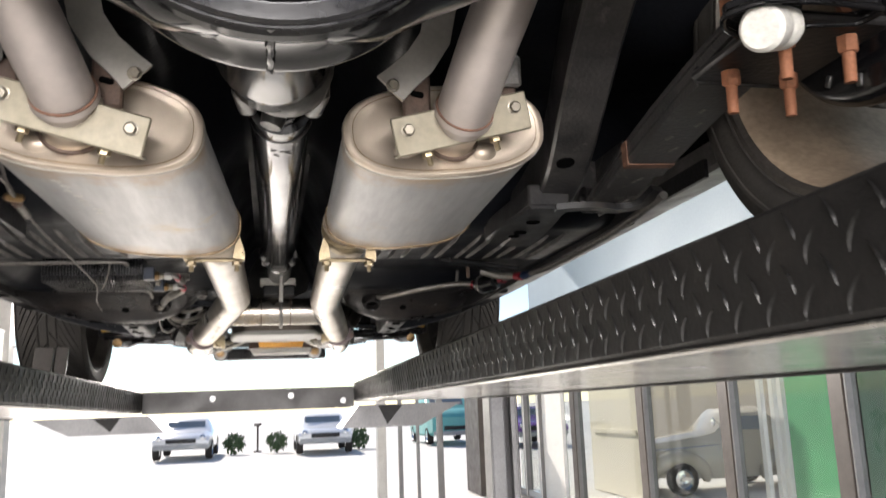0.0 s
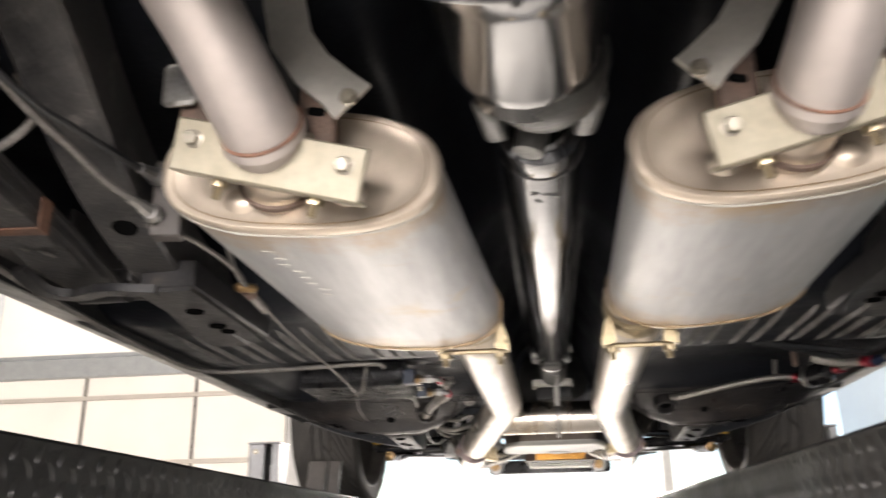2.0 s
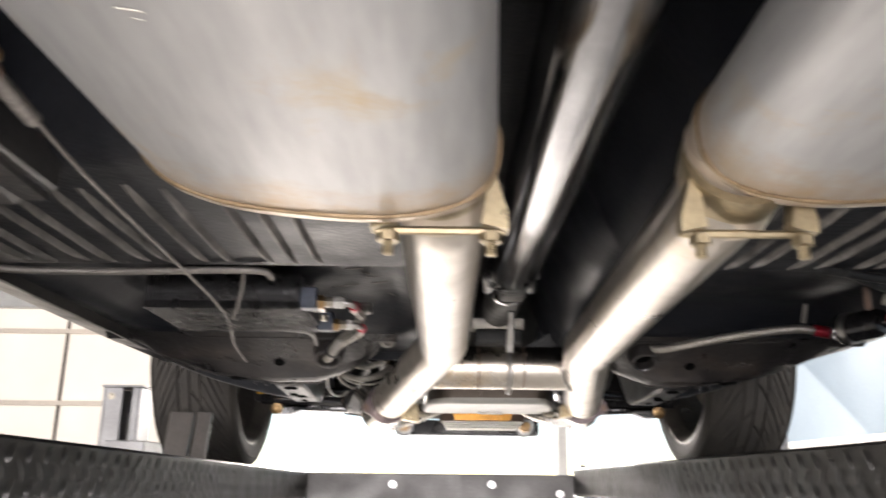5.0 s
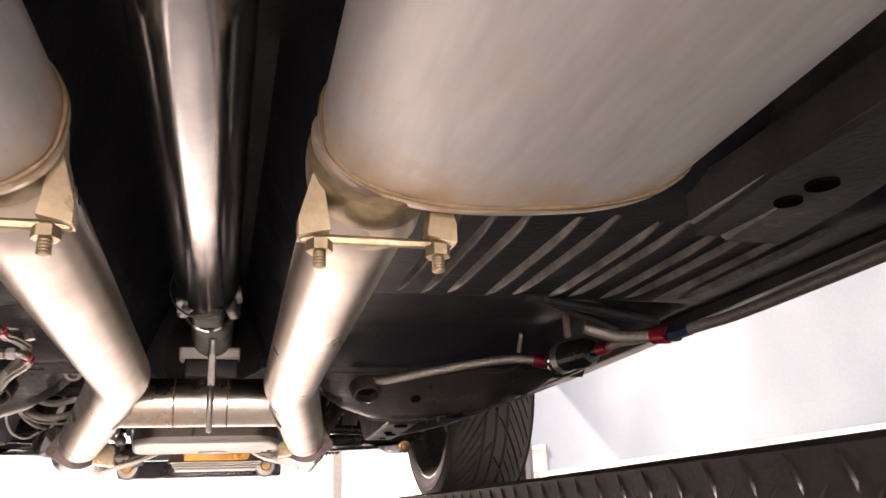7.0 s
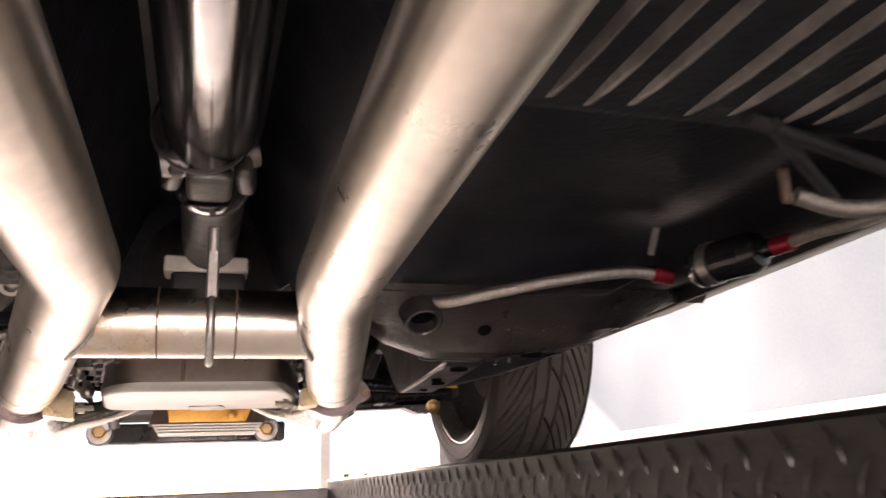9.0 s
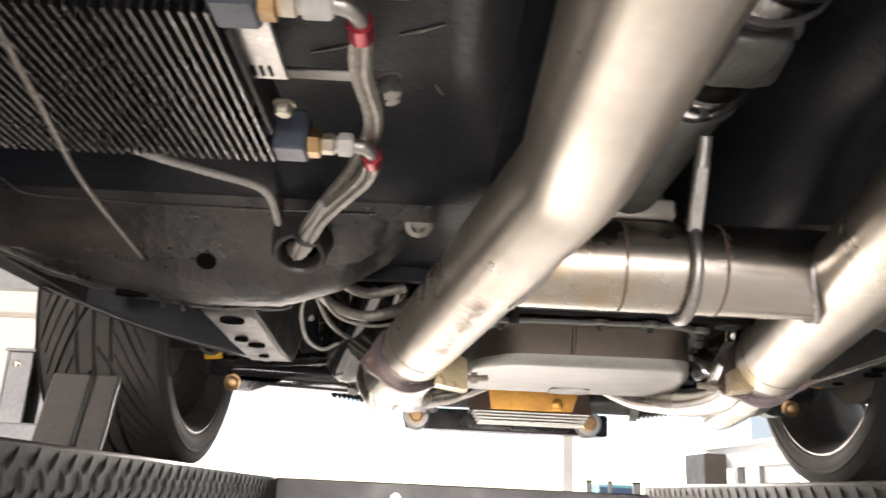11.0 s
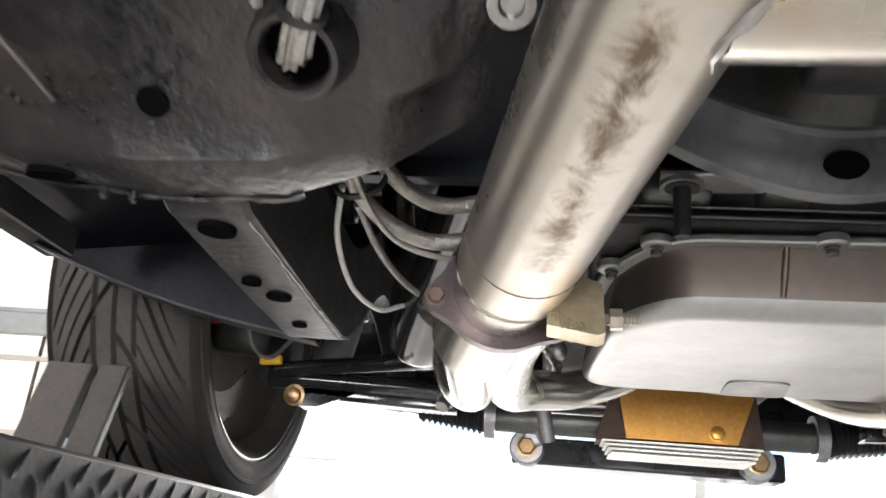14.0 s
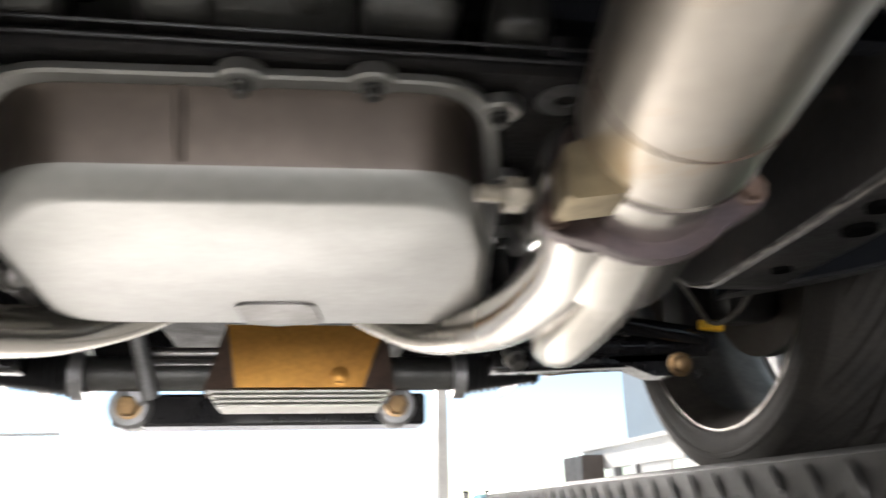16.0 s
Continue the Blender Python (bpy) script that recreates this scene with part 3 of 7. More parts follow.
def shopfront_window(name, y0, y1, top=1.715, material=None, wide=0.08):
    w = thing(name, (RIGHT, y0, 0), "tall shopfront glass pane in slim aluminium mullions", "window", "structure")
    material = material or M_BRONZE
    bm = bmesh.new()
    box(bm, (RIGHT - 0.06, y0 - wide, 0), (RIGHT + 0.06, y0 + wide, top), 0.005)
    part("mullion", bm, material, w)
    bm = bmesh.new()
    box(bm, (RIGHT - 0.05, y0 - wide - 0.024, 0), (RIGHT + 0.04, y0 - wide - 0.003, top), 0.003)
    part("glazing_bead", bm, M_LIFTGREY, w, "pale glazing bead")
    bm = bmesh.new()
    box(bm, (RIGHT - 0.05, y0 + wide + 0.003, 0.003), (RIGHT + 0.05, y1 - wide - 0.03, 0.1), 0.005)
    part("window_sill", bm, material, w)
    bm = bmesh.new()
    box(bm, (RIGHT - 0.004, y0 + wide + 0.003, 0.103), (RIGHT + 0.004, y1 - wide - 0.03, top - 0.002))
    g = part("pane", bm, M_GLASS, w, smooth=False)
    g.visible_shadow = False


for i, (y0, y1) in enumerate(zip(MULLIONS, [*MULLIONS[1:], 11.0])):
    shopfront_window(f"window_{i + 1}", y0, y1)
shopfront_window("window_7", 11.93, 12.62, 1.975, M_WHITEPAINT, 0.04)
shopfront_window("window_10", 12.66, 13.1, 1.975, M_WHITEPAINT, 0.04)

# yard behind the glass
bm = bmesh.new()
box(bm, (9.0, 6.0, 0), (9.15, 21.0, 3.4))
setting("wall_showroom", bm, M_BEIGE, "plain beige wall behind the vintage car", "wall")
bm = bmesh.new()
box(bm, (5.2, 11.05, 0), (5.28, 12.95, 2.7))
box(bm, (5.17, 11.2, 0.92), (5.199, 12.8, 0.98))
setting("wall_partition", bm, M_PARTITION, "cream partition with a low ledge beside the vintage car", "wall")
# green board added to give the pane its green reflection
g = thing("green_panel", (6.0, 8.35, 0), "tall green panel added behind the shopfront glass as a green reflection", "panel")
bm = bmesh.new()
box(bm, (5.98, 7.92, 0.05), (6.02, 8.74, 2.3), 0.005)
part("board", bm, M_GREEN, g)
for y in (7.86, 8.85, 9.02, 9.28):
    bm = bmesh.new()
    box(bm, (5.97, y - 0.045, 0), (6.03, y + 0.045, 2.34), 0.004)
    part("post", bm, M_WHITEPAINT, g, "white upright")

# second board added for the dark green reflection in the nearest pane
g = thing("green_panel", (6.0, 6.4, 0), "dark green panel added behind the shopfront glass as a dark reflection", "panel")
bm = bmesh.new()
box(bm, (5.98, 5.7, 0.05), (6.02, 7.5, 2.3), 0.005)
part("board", bm, M_DARKGREEN, g)
for y in (5.64, 7.56):
    bm = bmesh.new()
    box(bm, (5.97, y - 0.05, 0), (6.03, y + 0.05, 2.34), 0.004)
    part("post", bm, M_BRONZE, g, "dark upright")

# front wall: open centre bay, closed translucent sectional door on one side, glass on the other
bm = bmesh.new()
box(bm, (-3.42, FRONT, 4.35), (RIGHT - 0.003, FRONT + 0.2, ROOF))
box(bm, (LEFT - 0.2, FRONT, 4.13), (-8.66, FRONT + 0.2, ROOF))
box(bm, (LEFT - 0.2, FRONT, 0), (-8.98, FRONT + 0.2, 4.128))
setting("wall_north", bm, M_WHITEWALL, "white header wall over the front door bays", "wall")
bm = bmesh.new()
box(bm, (LEFT, FRONT - 0.16, 3.74), (-3.77, FRONT - 0.002, 4.02), 0.01)
box(bm, (LEFT, FRONT - 0.1, 4.05), (-3.77, FRONT - 0.002, 4.11), 0.006)
setting("beam", bm, M_FRAMEMETAL, "grey steel beam over the sectional door", "beam")
for i, (x0, x1, mt) in enumerate(((-8.97, -8.63, M_FRAMEMETAL), (-3.75, -3.42, M_LIFTPALE), (1.52, 1.64, M_LIFTPALE))):
    bm = bmesh.new()
    box(bm, (x0, FRONT - 0.12, 0), (x1, FRONT + 0.12, 4.349), 0.01)
    setting(f"column_{i + 1}", bm, mt, "upright steel column between the front door bays", "column")

door = thing("door_1", (-6.4, FRONT, 0), "closed sectional door of backlit cream translucent panels", "door", "structure")
XS, ZS = [-8.61, -7.0, -5.22, -3.78], [0.02, 1.42, 2.45, 3.43, 3.97]
for x0, x1 in zip(XS, XS[1:]):
    for z0, z1 in zip(ZS, ZS[1:]):
        bm = bmesh.new()
        box(bm, (x0 + 0.018, FRONT + 0.01, z0 + 0.017), (x1 - 0.018, FRONT + 0.016, z1 - 0.017))
        part("panel", bm, M_DOORPANEL, door, smooth=False)
for x in XS:
    bm = bmesh.new()
    box(bm, (x - 0.018, FRONT - 0.02, 0.02), (x + 0.018, FRONT + 0.03, 3.97), 0.004)
    part("stile", bm, M_BRONZE, door)
for z in ZS[:-1]:
    bm = bmesh.new()
    box(bm, (XS[0], FRONT - 0.024, z - 0.032), (XS[-1], FRONT + 0.027, z + 0.032), 0.004)
    part("rail", bm, M_DOORRAIL, door)

# sunlit sheet stands in for the bright ceiling and lets in added light
clear = thing("window_8", (-6.4, FRONT, 4.12), "backlit translucent sheet above the sectional door in place of pale ceiling", "window", "structure")
for x0, x1 in zip(XS, XS[1:]):
    bm = bmesh.new()
    box(bm, (x0 + 0.002, FRONT + 0.01, 4.12), (x1 - 0.002, FRONT + 0.016, ROOF - 0.002))
    part("panel", bm, M_CLEAR, clear, smooth=False)
def low_post(x, wide, label):
    f = thing("barrier_post", (x, FRONT, 0), label, "post", group="barrier posts by the front bay")
    bm = bmesh.new()
    box(bm, (x - wide, FRONT - 0.03, 0.012), (x + wide, FRONT + 0.03, 1.69), 0.006)
    part("shaft", bm, M_LIFTGREY, f)
    part("cap", block((2 * wide + 0.014, 0.074, 0.02), pose(x, FRONT, 1.7), 0.005), M_RAMP, f)
    part("foot", block((0.13, 0.13, 0.012), pose(x, FRONT, 0.006), 0.003), M_RAMP, f)


for x, wide in ((1.86, 0.03), (2.12, 0.022), (2.45, 0.045)):
    low_post(x, wide, "upright grey steel barrier post on the workshop threshold")

bm = bmesh.new()
box(bm, (-3.418, FRONT + 0.02, 2.41), (-2.75, FRONT + 0.05, 2.44), 0.004)
setting("door_track", bm, M_FRAMEMETAL, "thin grey door track beside the front column", "track")

# ---------------------------------------------------------------- outside
def car_body(parent, x, y, length, width, height, paint, old=False):
    """A parked car, nose towards -y, built of a lofted hull, glass, bumper, lamps and wheels."""
    secs = [(-0.5, 0.45, 0.62), (-0.47, 0.36, 0.72), (-0.3, 0.3, 0.8), (-0.18, 0.28, 0.84), (-0.02, 0.28, 1.0), (0.2, 0.28, 1.0), (0.36, 0.3, 0.86), (0.48, 0.34, 0.74), (0.5, 0.42, 0.66)]
    bm = bmesh.new()
    rings = []
    for s, zb, zt in secs:
        zt = zt * height if zt > 0.9 else zt * height * 0.82
        roof = zt > 0.9 * height
        w = width / 2 * (0.94 if abs(s) > 0.45 else 1)
        belt = min(zt, 0.62 * height)
        tw = w * (0.74 if roof else 0.9)
        ring = [(-w * 0.9, zb), (-w, zb + 0.1), (-w, belt - 0.05), (-tw, zt - 0.05), (-tw * 0.85, zt), (tw * 0.85, zt), (tw, zt - 0.05), (w, belt - 0.05), (w, zb + 0.1), (w * 0.9, zb)]
        rings.append([bm.verts.new((x + a, y + s * length, b)) for a, b in ring])
    for r1, r2 in zip(rings, rings[1:]):
        for j in range(10):
            bm.faces.new((r1[j], r1[(j + 1) % 10], r2[(j + 1) % 10], r2[j]))
    bm.faces.new(rings[0][::-1])
    bm.faces.new(rings[-1])
    part("body", bm, paint, parent)
    part("windscreen", block((width * 0.66, 0.02, height * 0.34), pose(x, y - 0.1 * length - 0.03, height * 0.84, -52), 0.004), M_DARKGLASS, parent, "dark sloping windscreen")
    part("bumper", block((width * 0.9, 0.12, 0.16), pose(x, y - length * 0.5, 0.42), 0.03), M_CHROME if old else M_FRAMEMETAL, parent)
    part("grille", block((width * 0.5, 0.03, 0.14), pose(x, y - length * 0.5 + 0.0, 0.6), 0.01), M_RUBBERHOSE, parent)
    for sx in (-1, 1):
        part("headlight", lathe([(0, -0.02), (0.1, -0.02), (0.1, 0.03), (0.06, 0.06), (0, 0.07)], aim((x + sx * width * 0.36, y - length * 0.485, 0.68), (0, -1, 0)), 20), M_CHROME, parent, "round clear headlight")
        for sy in (-0.31, 0.3):
            c = Vector((x + sx * (width / 2 - 0.1), y + sy * length, 0.32))
            w = part("wheel", lathe([(0.19, 0.0), (0.2, 0.1), (0.28, 0.11), (0.32, 0.08), (0.32, -0.08), (0.28, -0.11), (0.19, -0.1)], aim(c, (sx, 0, 0)), 28), M_RUBBER, parent, "black tyre")
            part("rim", lathe([(0, 0.07), (0.06, 0.09), (0.09, 0.05), (0.17, 0.06), (0.195, 0.1), (0.195, -0.09), (0, -0.09)], aim(c, (sx, 0, 0)), 24), M_CHROME, w, "bright steel rim")


for x, y, paint, label in ((-2.7, 29, M_WHITEPAINT, "white car parked facing the workshop in full sun"), (1.75, 29, M_WHITEPAINT, "white car parked facing the workshop in full sun"), (8.4, 27, M_PURPLE, "purple car parked outside beyond the shopfront glass")):
    c = thing("parked_car", (x, y, -0.02), label, "car", group="cars parked in the lot")
    car_body(c, x, y, 4.4, 1.8, 1.25, paint)
c = thing("parked_van", (6.5, 31, -0.02), "teal and white van parked in the lot", "van")
car_body(c, 6.5, 31, 4.8, 1.9, 1.9, M_TEAL)


def shrub(x, y, r):
    s = thing("shrub", (x, y, -0.02), "small round dark green shrub between parked cars", "shrub", group="shrubs in the lot")
    part("stem", tube([(x, y, -0.02), (x, y, r)], [0.03, 0.015], 8), M_DARKBROWN, s)
    bm = bmesh.new()
    rnd = random.Random(int(x * 100))
    for _ in range(260):
        d = Vector((rnd.gauss(0, 1), rnd.gauss(0, 1), rnd.gauss(0, 0.8))).normalized() * r * (0.5 + 0.55 * rnd.random())
        p = Vector((x, y, r * 1.02)) + d
        q = Euler((rnd.random() * 6, rnd.random() * 6, 0)).to_matrix()
        l = 0.09
        vs = [bm.verts.new(p + q @ Vector(c)) for c in ((-l, 0, 0), (0, -l * 0.45, 0.01), (l, 0, 0), (0, l * 0.45, 0.01))]
        bm.faces.new(vs)
    part("leaves", bm, M_LEAF, s, smooth=False)


for x in (-1.2, 0.25, 3.1):
    shrub(x, 29.5, 0.36)

sg = thing("lot_sign", (-0.43, 30.5, -0.02), "small dark sign board on a post outside", "sign")
part("post", block((0.07, 0.07, 1.0), pose(-0.43, 30.5, 0.48), 0.006), M_BRONZE, sg)
part("board", block((0.26, 0.03, 0.1), pose(-0.43, 30.46, 0.95), 0.006), M_BRONZE, sg)
part("foot", block((0.28, 0.2, 0.06), pose(-0.43, 30.5, 0.01), 0.006), M_BRONZE, sg)

vc = thing("vintage_car", (6.94, 12.13, 0), "small cream vintage car with rounded fenders outside the shopfront glass", "car")
V = Matrix.Translation((6.94, 12.13, -0.02)) @ pose(0, 0, 0, 0, 0, -90) @ Matrix.Scale(0.72, 4)
bm = bmesh.new()
rings = []
for s, w, z0, z1 in ((-2.1, 0.5, 0.5, 0.9), (-1.95, 0.58, 0.38, 1.08), (-1.0, 0.66, 0.32, 1.2), (-0.5, 0.72, 0.3, 1.27), (-0.3, 0.74, 0.3, 1.32), (0.1, 0.76, 0.3, 1.72), (0.9, 0.76, 0.3, 1.76), (1.5, 0.72, 0.32, 1.3), (2.1, 0.6, 0.4, 0.7)):
    rings.append([bm.verts.new(V @ Vector((a * w, s, z0 + (z1 - z0) * b))) for a, b in ((-0.95, 0), (-1, 0.2), (-1, 0.6), (-0.8, 0.92), (-0.4, 1), (0.4, 1), (0.8, 0.92), (1, 0.6), (1, 0.2), (0.95, 0))])
for r1, r2 in zip(rings, rings[1:]):
    for j in range(10):
        bm.faces.new((r1[j], r1[(j + 1) % 10], r2[(j + 1) % 10], r2[j]))
bm.faces.new(rings[0][::-1])
bm.faces.new(rings[-1])
part("body", bm, M_CREAM, vc)
part("bonnet_seam", tube([V @ Vector((0.755, y, 0.92 + 0.04 * (y + 2))) for y in spaced(-1.8, -0.35, 8)], 0.008, 8), M_CHROME, vc, "bright trim strip")
part("side_window", block((0.02, 0.62, 0.3), V @ pose(0.70, 0.52, 1.42, 0, -18), 0.01), M_DARKGLASS, vc, "dark side window")
for sx in (-1, 1):
    for sy in (-1.3, 1.3):
        c = Vector((sx * 0.78, sy, 0.34))
        fender = [V @ (c + Vector((0, 0.62 * math.cos(a), 0.42 * math.sin(a) - 0.02))) for a in spaced(-0.15, math.pi + 0.15, 12)]
        part("fender", tube(fender, [0.72 * r for r in (0.07, 0.12, 0.15, 0.17, 0.18, 0.18, 0.18, 0.18, 0.18, 0.17, 0.15, 0.12, 0.07)], 14), M_CREAM, vc, "swelling cream fender")
        m = V @ aim(c + Vector((sx * 0.12, 0, 0)), (sx, 0, 0))
        w = part("wheel", lathe([(0.2, 0.0), (0.21, 0.09), (0.28, 0.1), (0.33, 0.07), (0.33, -0.07), (0.28, -0.1), (0.2, -0.09)], m, 30), M_RUBBER, vc, "black tyre")
        part("rim", lathe([(0, 0.1), (0.07, 0.11), (0.1, 0.06), (0.17, 0.055), (0.205, 0.09), (0.205, -0.08), (0, -0.08)], m, 28), M_CHROME, w, "chrome hubcap and rim")
    part("headlight", lathe([(0, -0.14), (0.05, -0.12), (0.1, -0.04), (0.105, 0.03), (0.07, 0.06), (0, 0.07)], V @ aim((sx * 0.62, -1.85, 0.98), (0, -1, 0)), 22), M_CHROME, vc, "round chrome headlight")
arm = part("mirror", tube(smooth_path([V @ Vector(p) for p in ((0.74, -0.25, 1.28), (0.84, -0.32, 1.42), (0.9, -0.42, 1.46))]), 0.009, 8), M_CHROME, vc, "chrome door mirror")
part("mirror_head", lathe([(0, -0.03), (0.07, -0.025), (0.085, 0.0), (0.08, 0.012), (0, 0.012)], V @ aim((0.92, -0.5, 1.47), (0, 1, 0)), 20), M_CHROME, arm)

# ---------------------------------------------------------------- the four-post lift
RH = 0.083                                   # depth of a runway


def runway_top(s, y):
    """Height of a runway's top, which falls slightly towards the front."""
    return 1.600 - 0.0122 * y if s < 0 else 1.5885 - 0.0042 * y


def lay(bm, s):
    """Tilts what was built level under z = 0 into the slope of a runway."""
    for v in bm.verts:
        v.co.z += runway_top(s, v.co.y)
        v.co.x += 0.01 * (v.co.y - 1.0) if s > 0 else 0.0
    return bm


lift = thing("four_post_lift", (-0.09, 1.5, 0), "dark grey drive-on four-post lift with chequer plate runways", "vehicle lift")
Y0, Y1 = -1.6, 3.66


def chequer(x, sx, zlo, zhi, y0, y1):
    """Raised curved lugs, thinned to their glinting arcs, on an upright face at x that looks along sx, leaning two ways
    in alternate rows.
    """
    bm = bmesh.new()
    n = int((y1 - y0) / 0.04)
    for row, (share, lean) in enumerate(((0.82, 1), (0.60, -1), (0.37, 1), (0.14, -1))):
        z = zlo + (zhi - zlo) * share
        for i in range(n):
            y = y0 + (i + (0.5 if row % 2 else 0.0)) * 0.04 + (0.006 if row > 1 else 0)
            lo, hi = [], []
            for k in range(5):
                t = k / 2 - 1
                c = Vector((x, y + lean * (0.006 * t - 0.003 * (1 - t * t)), z + 0.0112 * t))
                w = 0.0012 * (1.05 - abs(t) ** 2) + 0.0002
                for side in (-1, 1):
                    lo.append(bm.verts.new(c + Vector((-sx * 0.001, side * w, 0))))
                hi.append(bm.verts.new(c + Vector((sx * 0.0024 * (1.0 - 0.9 * t * t), 0, 0))))
            for k in range(4):
                bm.faces.new((lo[2 * k], lo[2 * k + 2], hi[k + 1], hi[k]))
                bm.faces.new((hi[k], hi[k + 1], lo[2 * k + 3], lo[2 * k + 1]))
    return bm


for s, xin, xout in ((-1, -0.5115, -1.02), (1, 0.336, 0.85)):
    lo, hi = min(xin, xout), max(xin, xout)
    bm = bmesh.new()
    box(bm, (lo, Y0, -RH), (hi, Y1, 0), 0.004)
    run = part("runway", lay(bm, s), M_RAMP, lift)
    part("chequer_relief", lay(chequer(xin, -s, -RH + 0.004, -0.003, Y0, Y1), s), M_LUG, run)["kind"] = "stuff"
    bm = bmesh.new()
    box(bm, (lo + 0.002, Y0 + 0.002, -RH - 0.006), (hi - 0.002, Y1 - 0.002, -RH - 0.001), 0.002)
    part("base_plate", lay(bm, s), M_RAMPEDGE, run, "polished steel underside plate")
    bm = bmesh.new()
    box(bm, (xout - s * 0.012 - 0.006, Y0 + 0.002, -RH - 0.013), (xout - s * 0.012 + 0.006, Y1 - 0.002, -RH - 0.0065), 0.002)
    part("outer_lip", lay(bm, s), M_RAMP, run)
    # slanting end bracket under the runway
    out = [(-0.95, 1.458), (-0.49, 1.458), (-0.425, 1.385), (-0.80, 1.385)] if s < 0 else [(0.385, 1.47), (0.85, 1.47), (0.66, 1.372), (0.31, 1.372)]
    eb = part("end_bracket", prism(out, 0.3, Matrix.Translation((0, 3.98, 0)) @ pose(0, 0, 0, 90)), M_LIFTGREY, lift, smooth=False)
    mid = (-0.66, -0.64) if s < 0 else (0.53, 0.55)
    part("gusset", prism([(mid[0] - s * 0.06, out[0][1] - 0.003), (mid[0] + s * 0.05, out[0][1] - 0.003), (mid[0] - s * 0.02, out[2][1] + 0.012)], 0.006, Matrix.Translation((0, 3.679, 0)) @ pose(0, 0, 0, 90)), M_RAMP, eb)

bm = bmesh.new()
box(bm, (-0.508, 3.60, 1.462), (0.358, 3.66, 1.552), 0.003)
beam = part("cross_beam", bm, M_BEAMSTEEL, lift)
for x, z in ((-0.23, 1.518), (0.09, 1.520), (0.31, 1.493)):
    part("beam_hole", lathe([(0, 0), (0.012, 0), (0.012, 0.002), (0, 0.002)], aim((x, 3.599, z), (0, -1, 0)), 18), M_WHITEPAINT, beam, "bright plug in a beam hole")

for x, y, s in ((-1.180, 3.78, 1), (1.06, 3.80, -1), (-1.19, -1.3, 1), (1.06, -1.3, -1)):
    bm = bmesh.new()
    for a, b in (((x - 0.066, y - 0.06, 0), (x - 0.058, y + 0.06, 1.83)), ((x + 0.058, y - 0.06, 0), (x + 0.066, y + 0.06, 1.83)), ((x - 0.0575, y + 0.05, 0), (x + 0.0575, y + 0.06, 1.83)), ((x - 0.0575, y - 0.06, 0), (x + 0.002, y - 0.05, 1.83)), ((x + 0.036, y - 0.06, 0), (x + 0.0575, y - 0.05, 1.83))):
        box(bm, a, b, 0.002)
    post = part("post", bm, M_LIFTGREY, lift)
    bolt(post, (x - 0.036, y - 0.0615, 1.8), (0, -1, 0), 0.01, 0.006)
    part("top_plate", block((0.14, 0.13, 0.008), pose(x, y, 1.835), 0.002), M_LIFTGREY, post)
    part("foot_plate", block((0.3, 0.3, 0.015), pose(x, y, 0.0075), 0.003), M_LIFTGREY, post)
    part("ladder_bar", block((0.03, 0.012, 1.7), pose(x + 0.01, y + 0.03, 0.9), 0.002), M_STEEL, post)
    if y > 0 and x < 0:
        part("carriage", block((0.13, 0.3, 0.09), pose(x + s * 0.09, y - 0.08, 1.60), 0.004), M_LIFTGREY, post)

# wheel stop plates behind the front tyres
for x0 in (-0.74,):
    z0 = runway_top(-1, 2.9)
    st = thing("wheel_stop", (x0 + 0.05, 2.9, z0), "scuffed brown-grey steel wheel stop standing on the runway behind the tyre", "wheel stop", group="wheel stops")
    for a, w in ((0.0, 0.058), (0.066, 0.036)):
        part("plate", block((w, 0.012, 0.124), pose(x0 + a + w / 2, 2.885, z0 + 0.064, -18), 0.002), M_STOP, st)
    part("foot", block((0.13, 0.08, 0.006), pose(x0 + 0.06, 2.91, z0 + 0.004), 0.001), M_STOP, st)


# ---------------------------------------------------------------- the car, seen from below
car = thing("car", (0, 2.0, 1.577), "black-bottomed muscle car raised on the lift, with twin silver exhausts", "car")
AX, AZ, FY, RY, DY = 0.0, 1.903, 3.31, 0.72, 0.62
CX = 0.015  # centre of the drive line


def floor_z(x, y):
    """Height of the floor pan's underside."""
    z = 1.79
    z += 0.17 * (1 - step(y, 1.28, 1.50))            # kick-up under the rear seat
    z += 0.13 * (1 - step(y, 0.75, 1.1))             # over the axle
    z -= 0.03 * (1 - step(y, -0.1, 0.2))
    tunnel = 1 - step(abs(x - CX), 0.055, 0.18 - 0.04 * step(y, 1.55, 1.75))
    z = max(z, z + tunnel * (0.16 if y < 2.6 else 0.22))
    if 1.84 < y < 2.36 and abs(x) > 0.09:
        z += 0.045 * step(y, 1.846, 1.875) * (1 - step(y, 2.2, 2.34)) * step(abs(x), 0.095, 0.15) * (1 - step(abs(x), 0.56, 0.63))
    z += 0.006 * step(abs(x), 0.6, 0.66)
    return z


xs = sorted({round(v, 4) for v in spaced(-0.70, 0.70, 70)})
ys = sorted({round(v, 4) for v in spaced(-0.35, 1.5, 46)} | {round(v, 4) for v in spaced(1.5, 1.84, 12)} | {round(v, 4) for v in spaced(1.84, 1.88, 10)} | {round(v, 4) for v in spaced(1.88, 2.55, 26)})
pan_floor = part("floor_pan", grid_sheet(lambda x, y: Vector((x, y, floor_z(x, y))), xs, ys), M_UNDER, car, "black undercoated floor pan with pressed ribs")

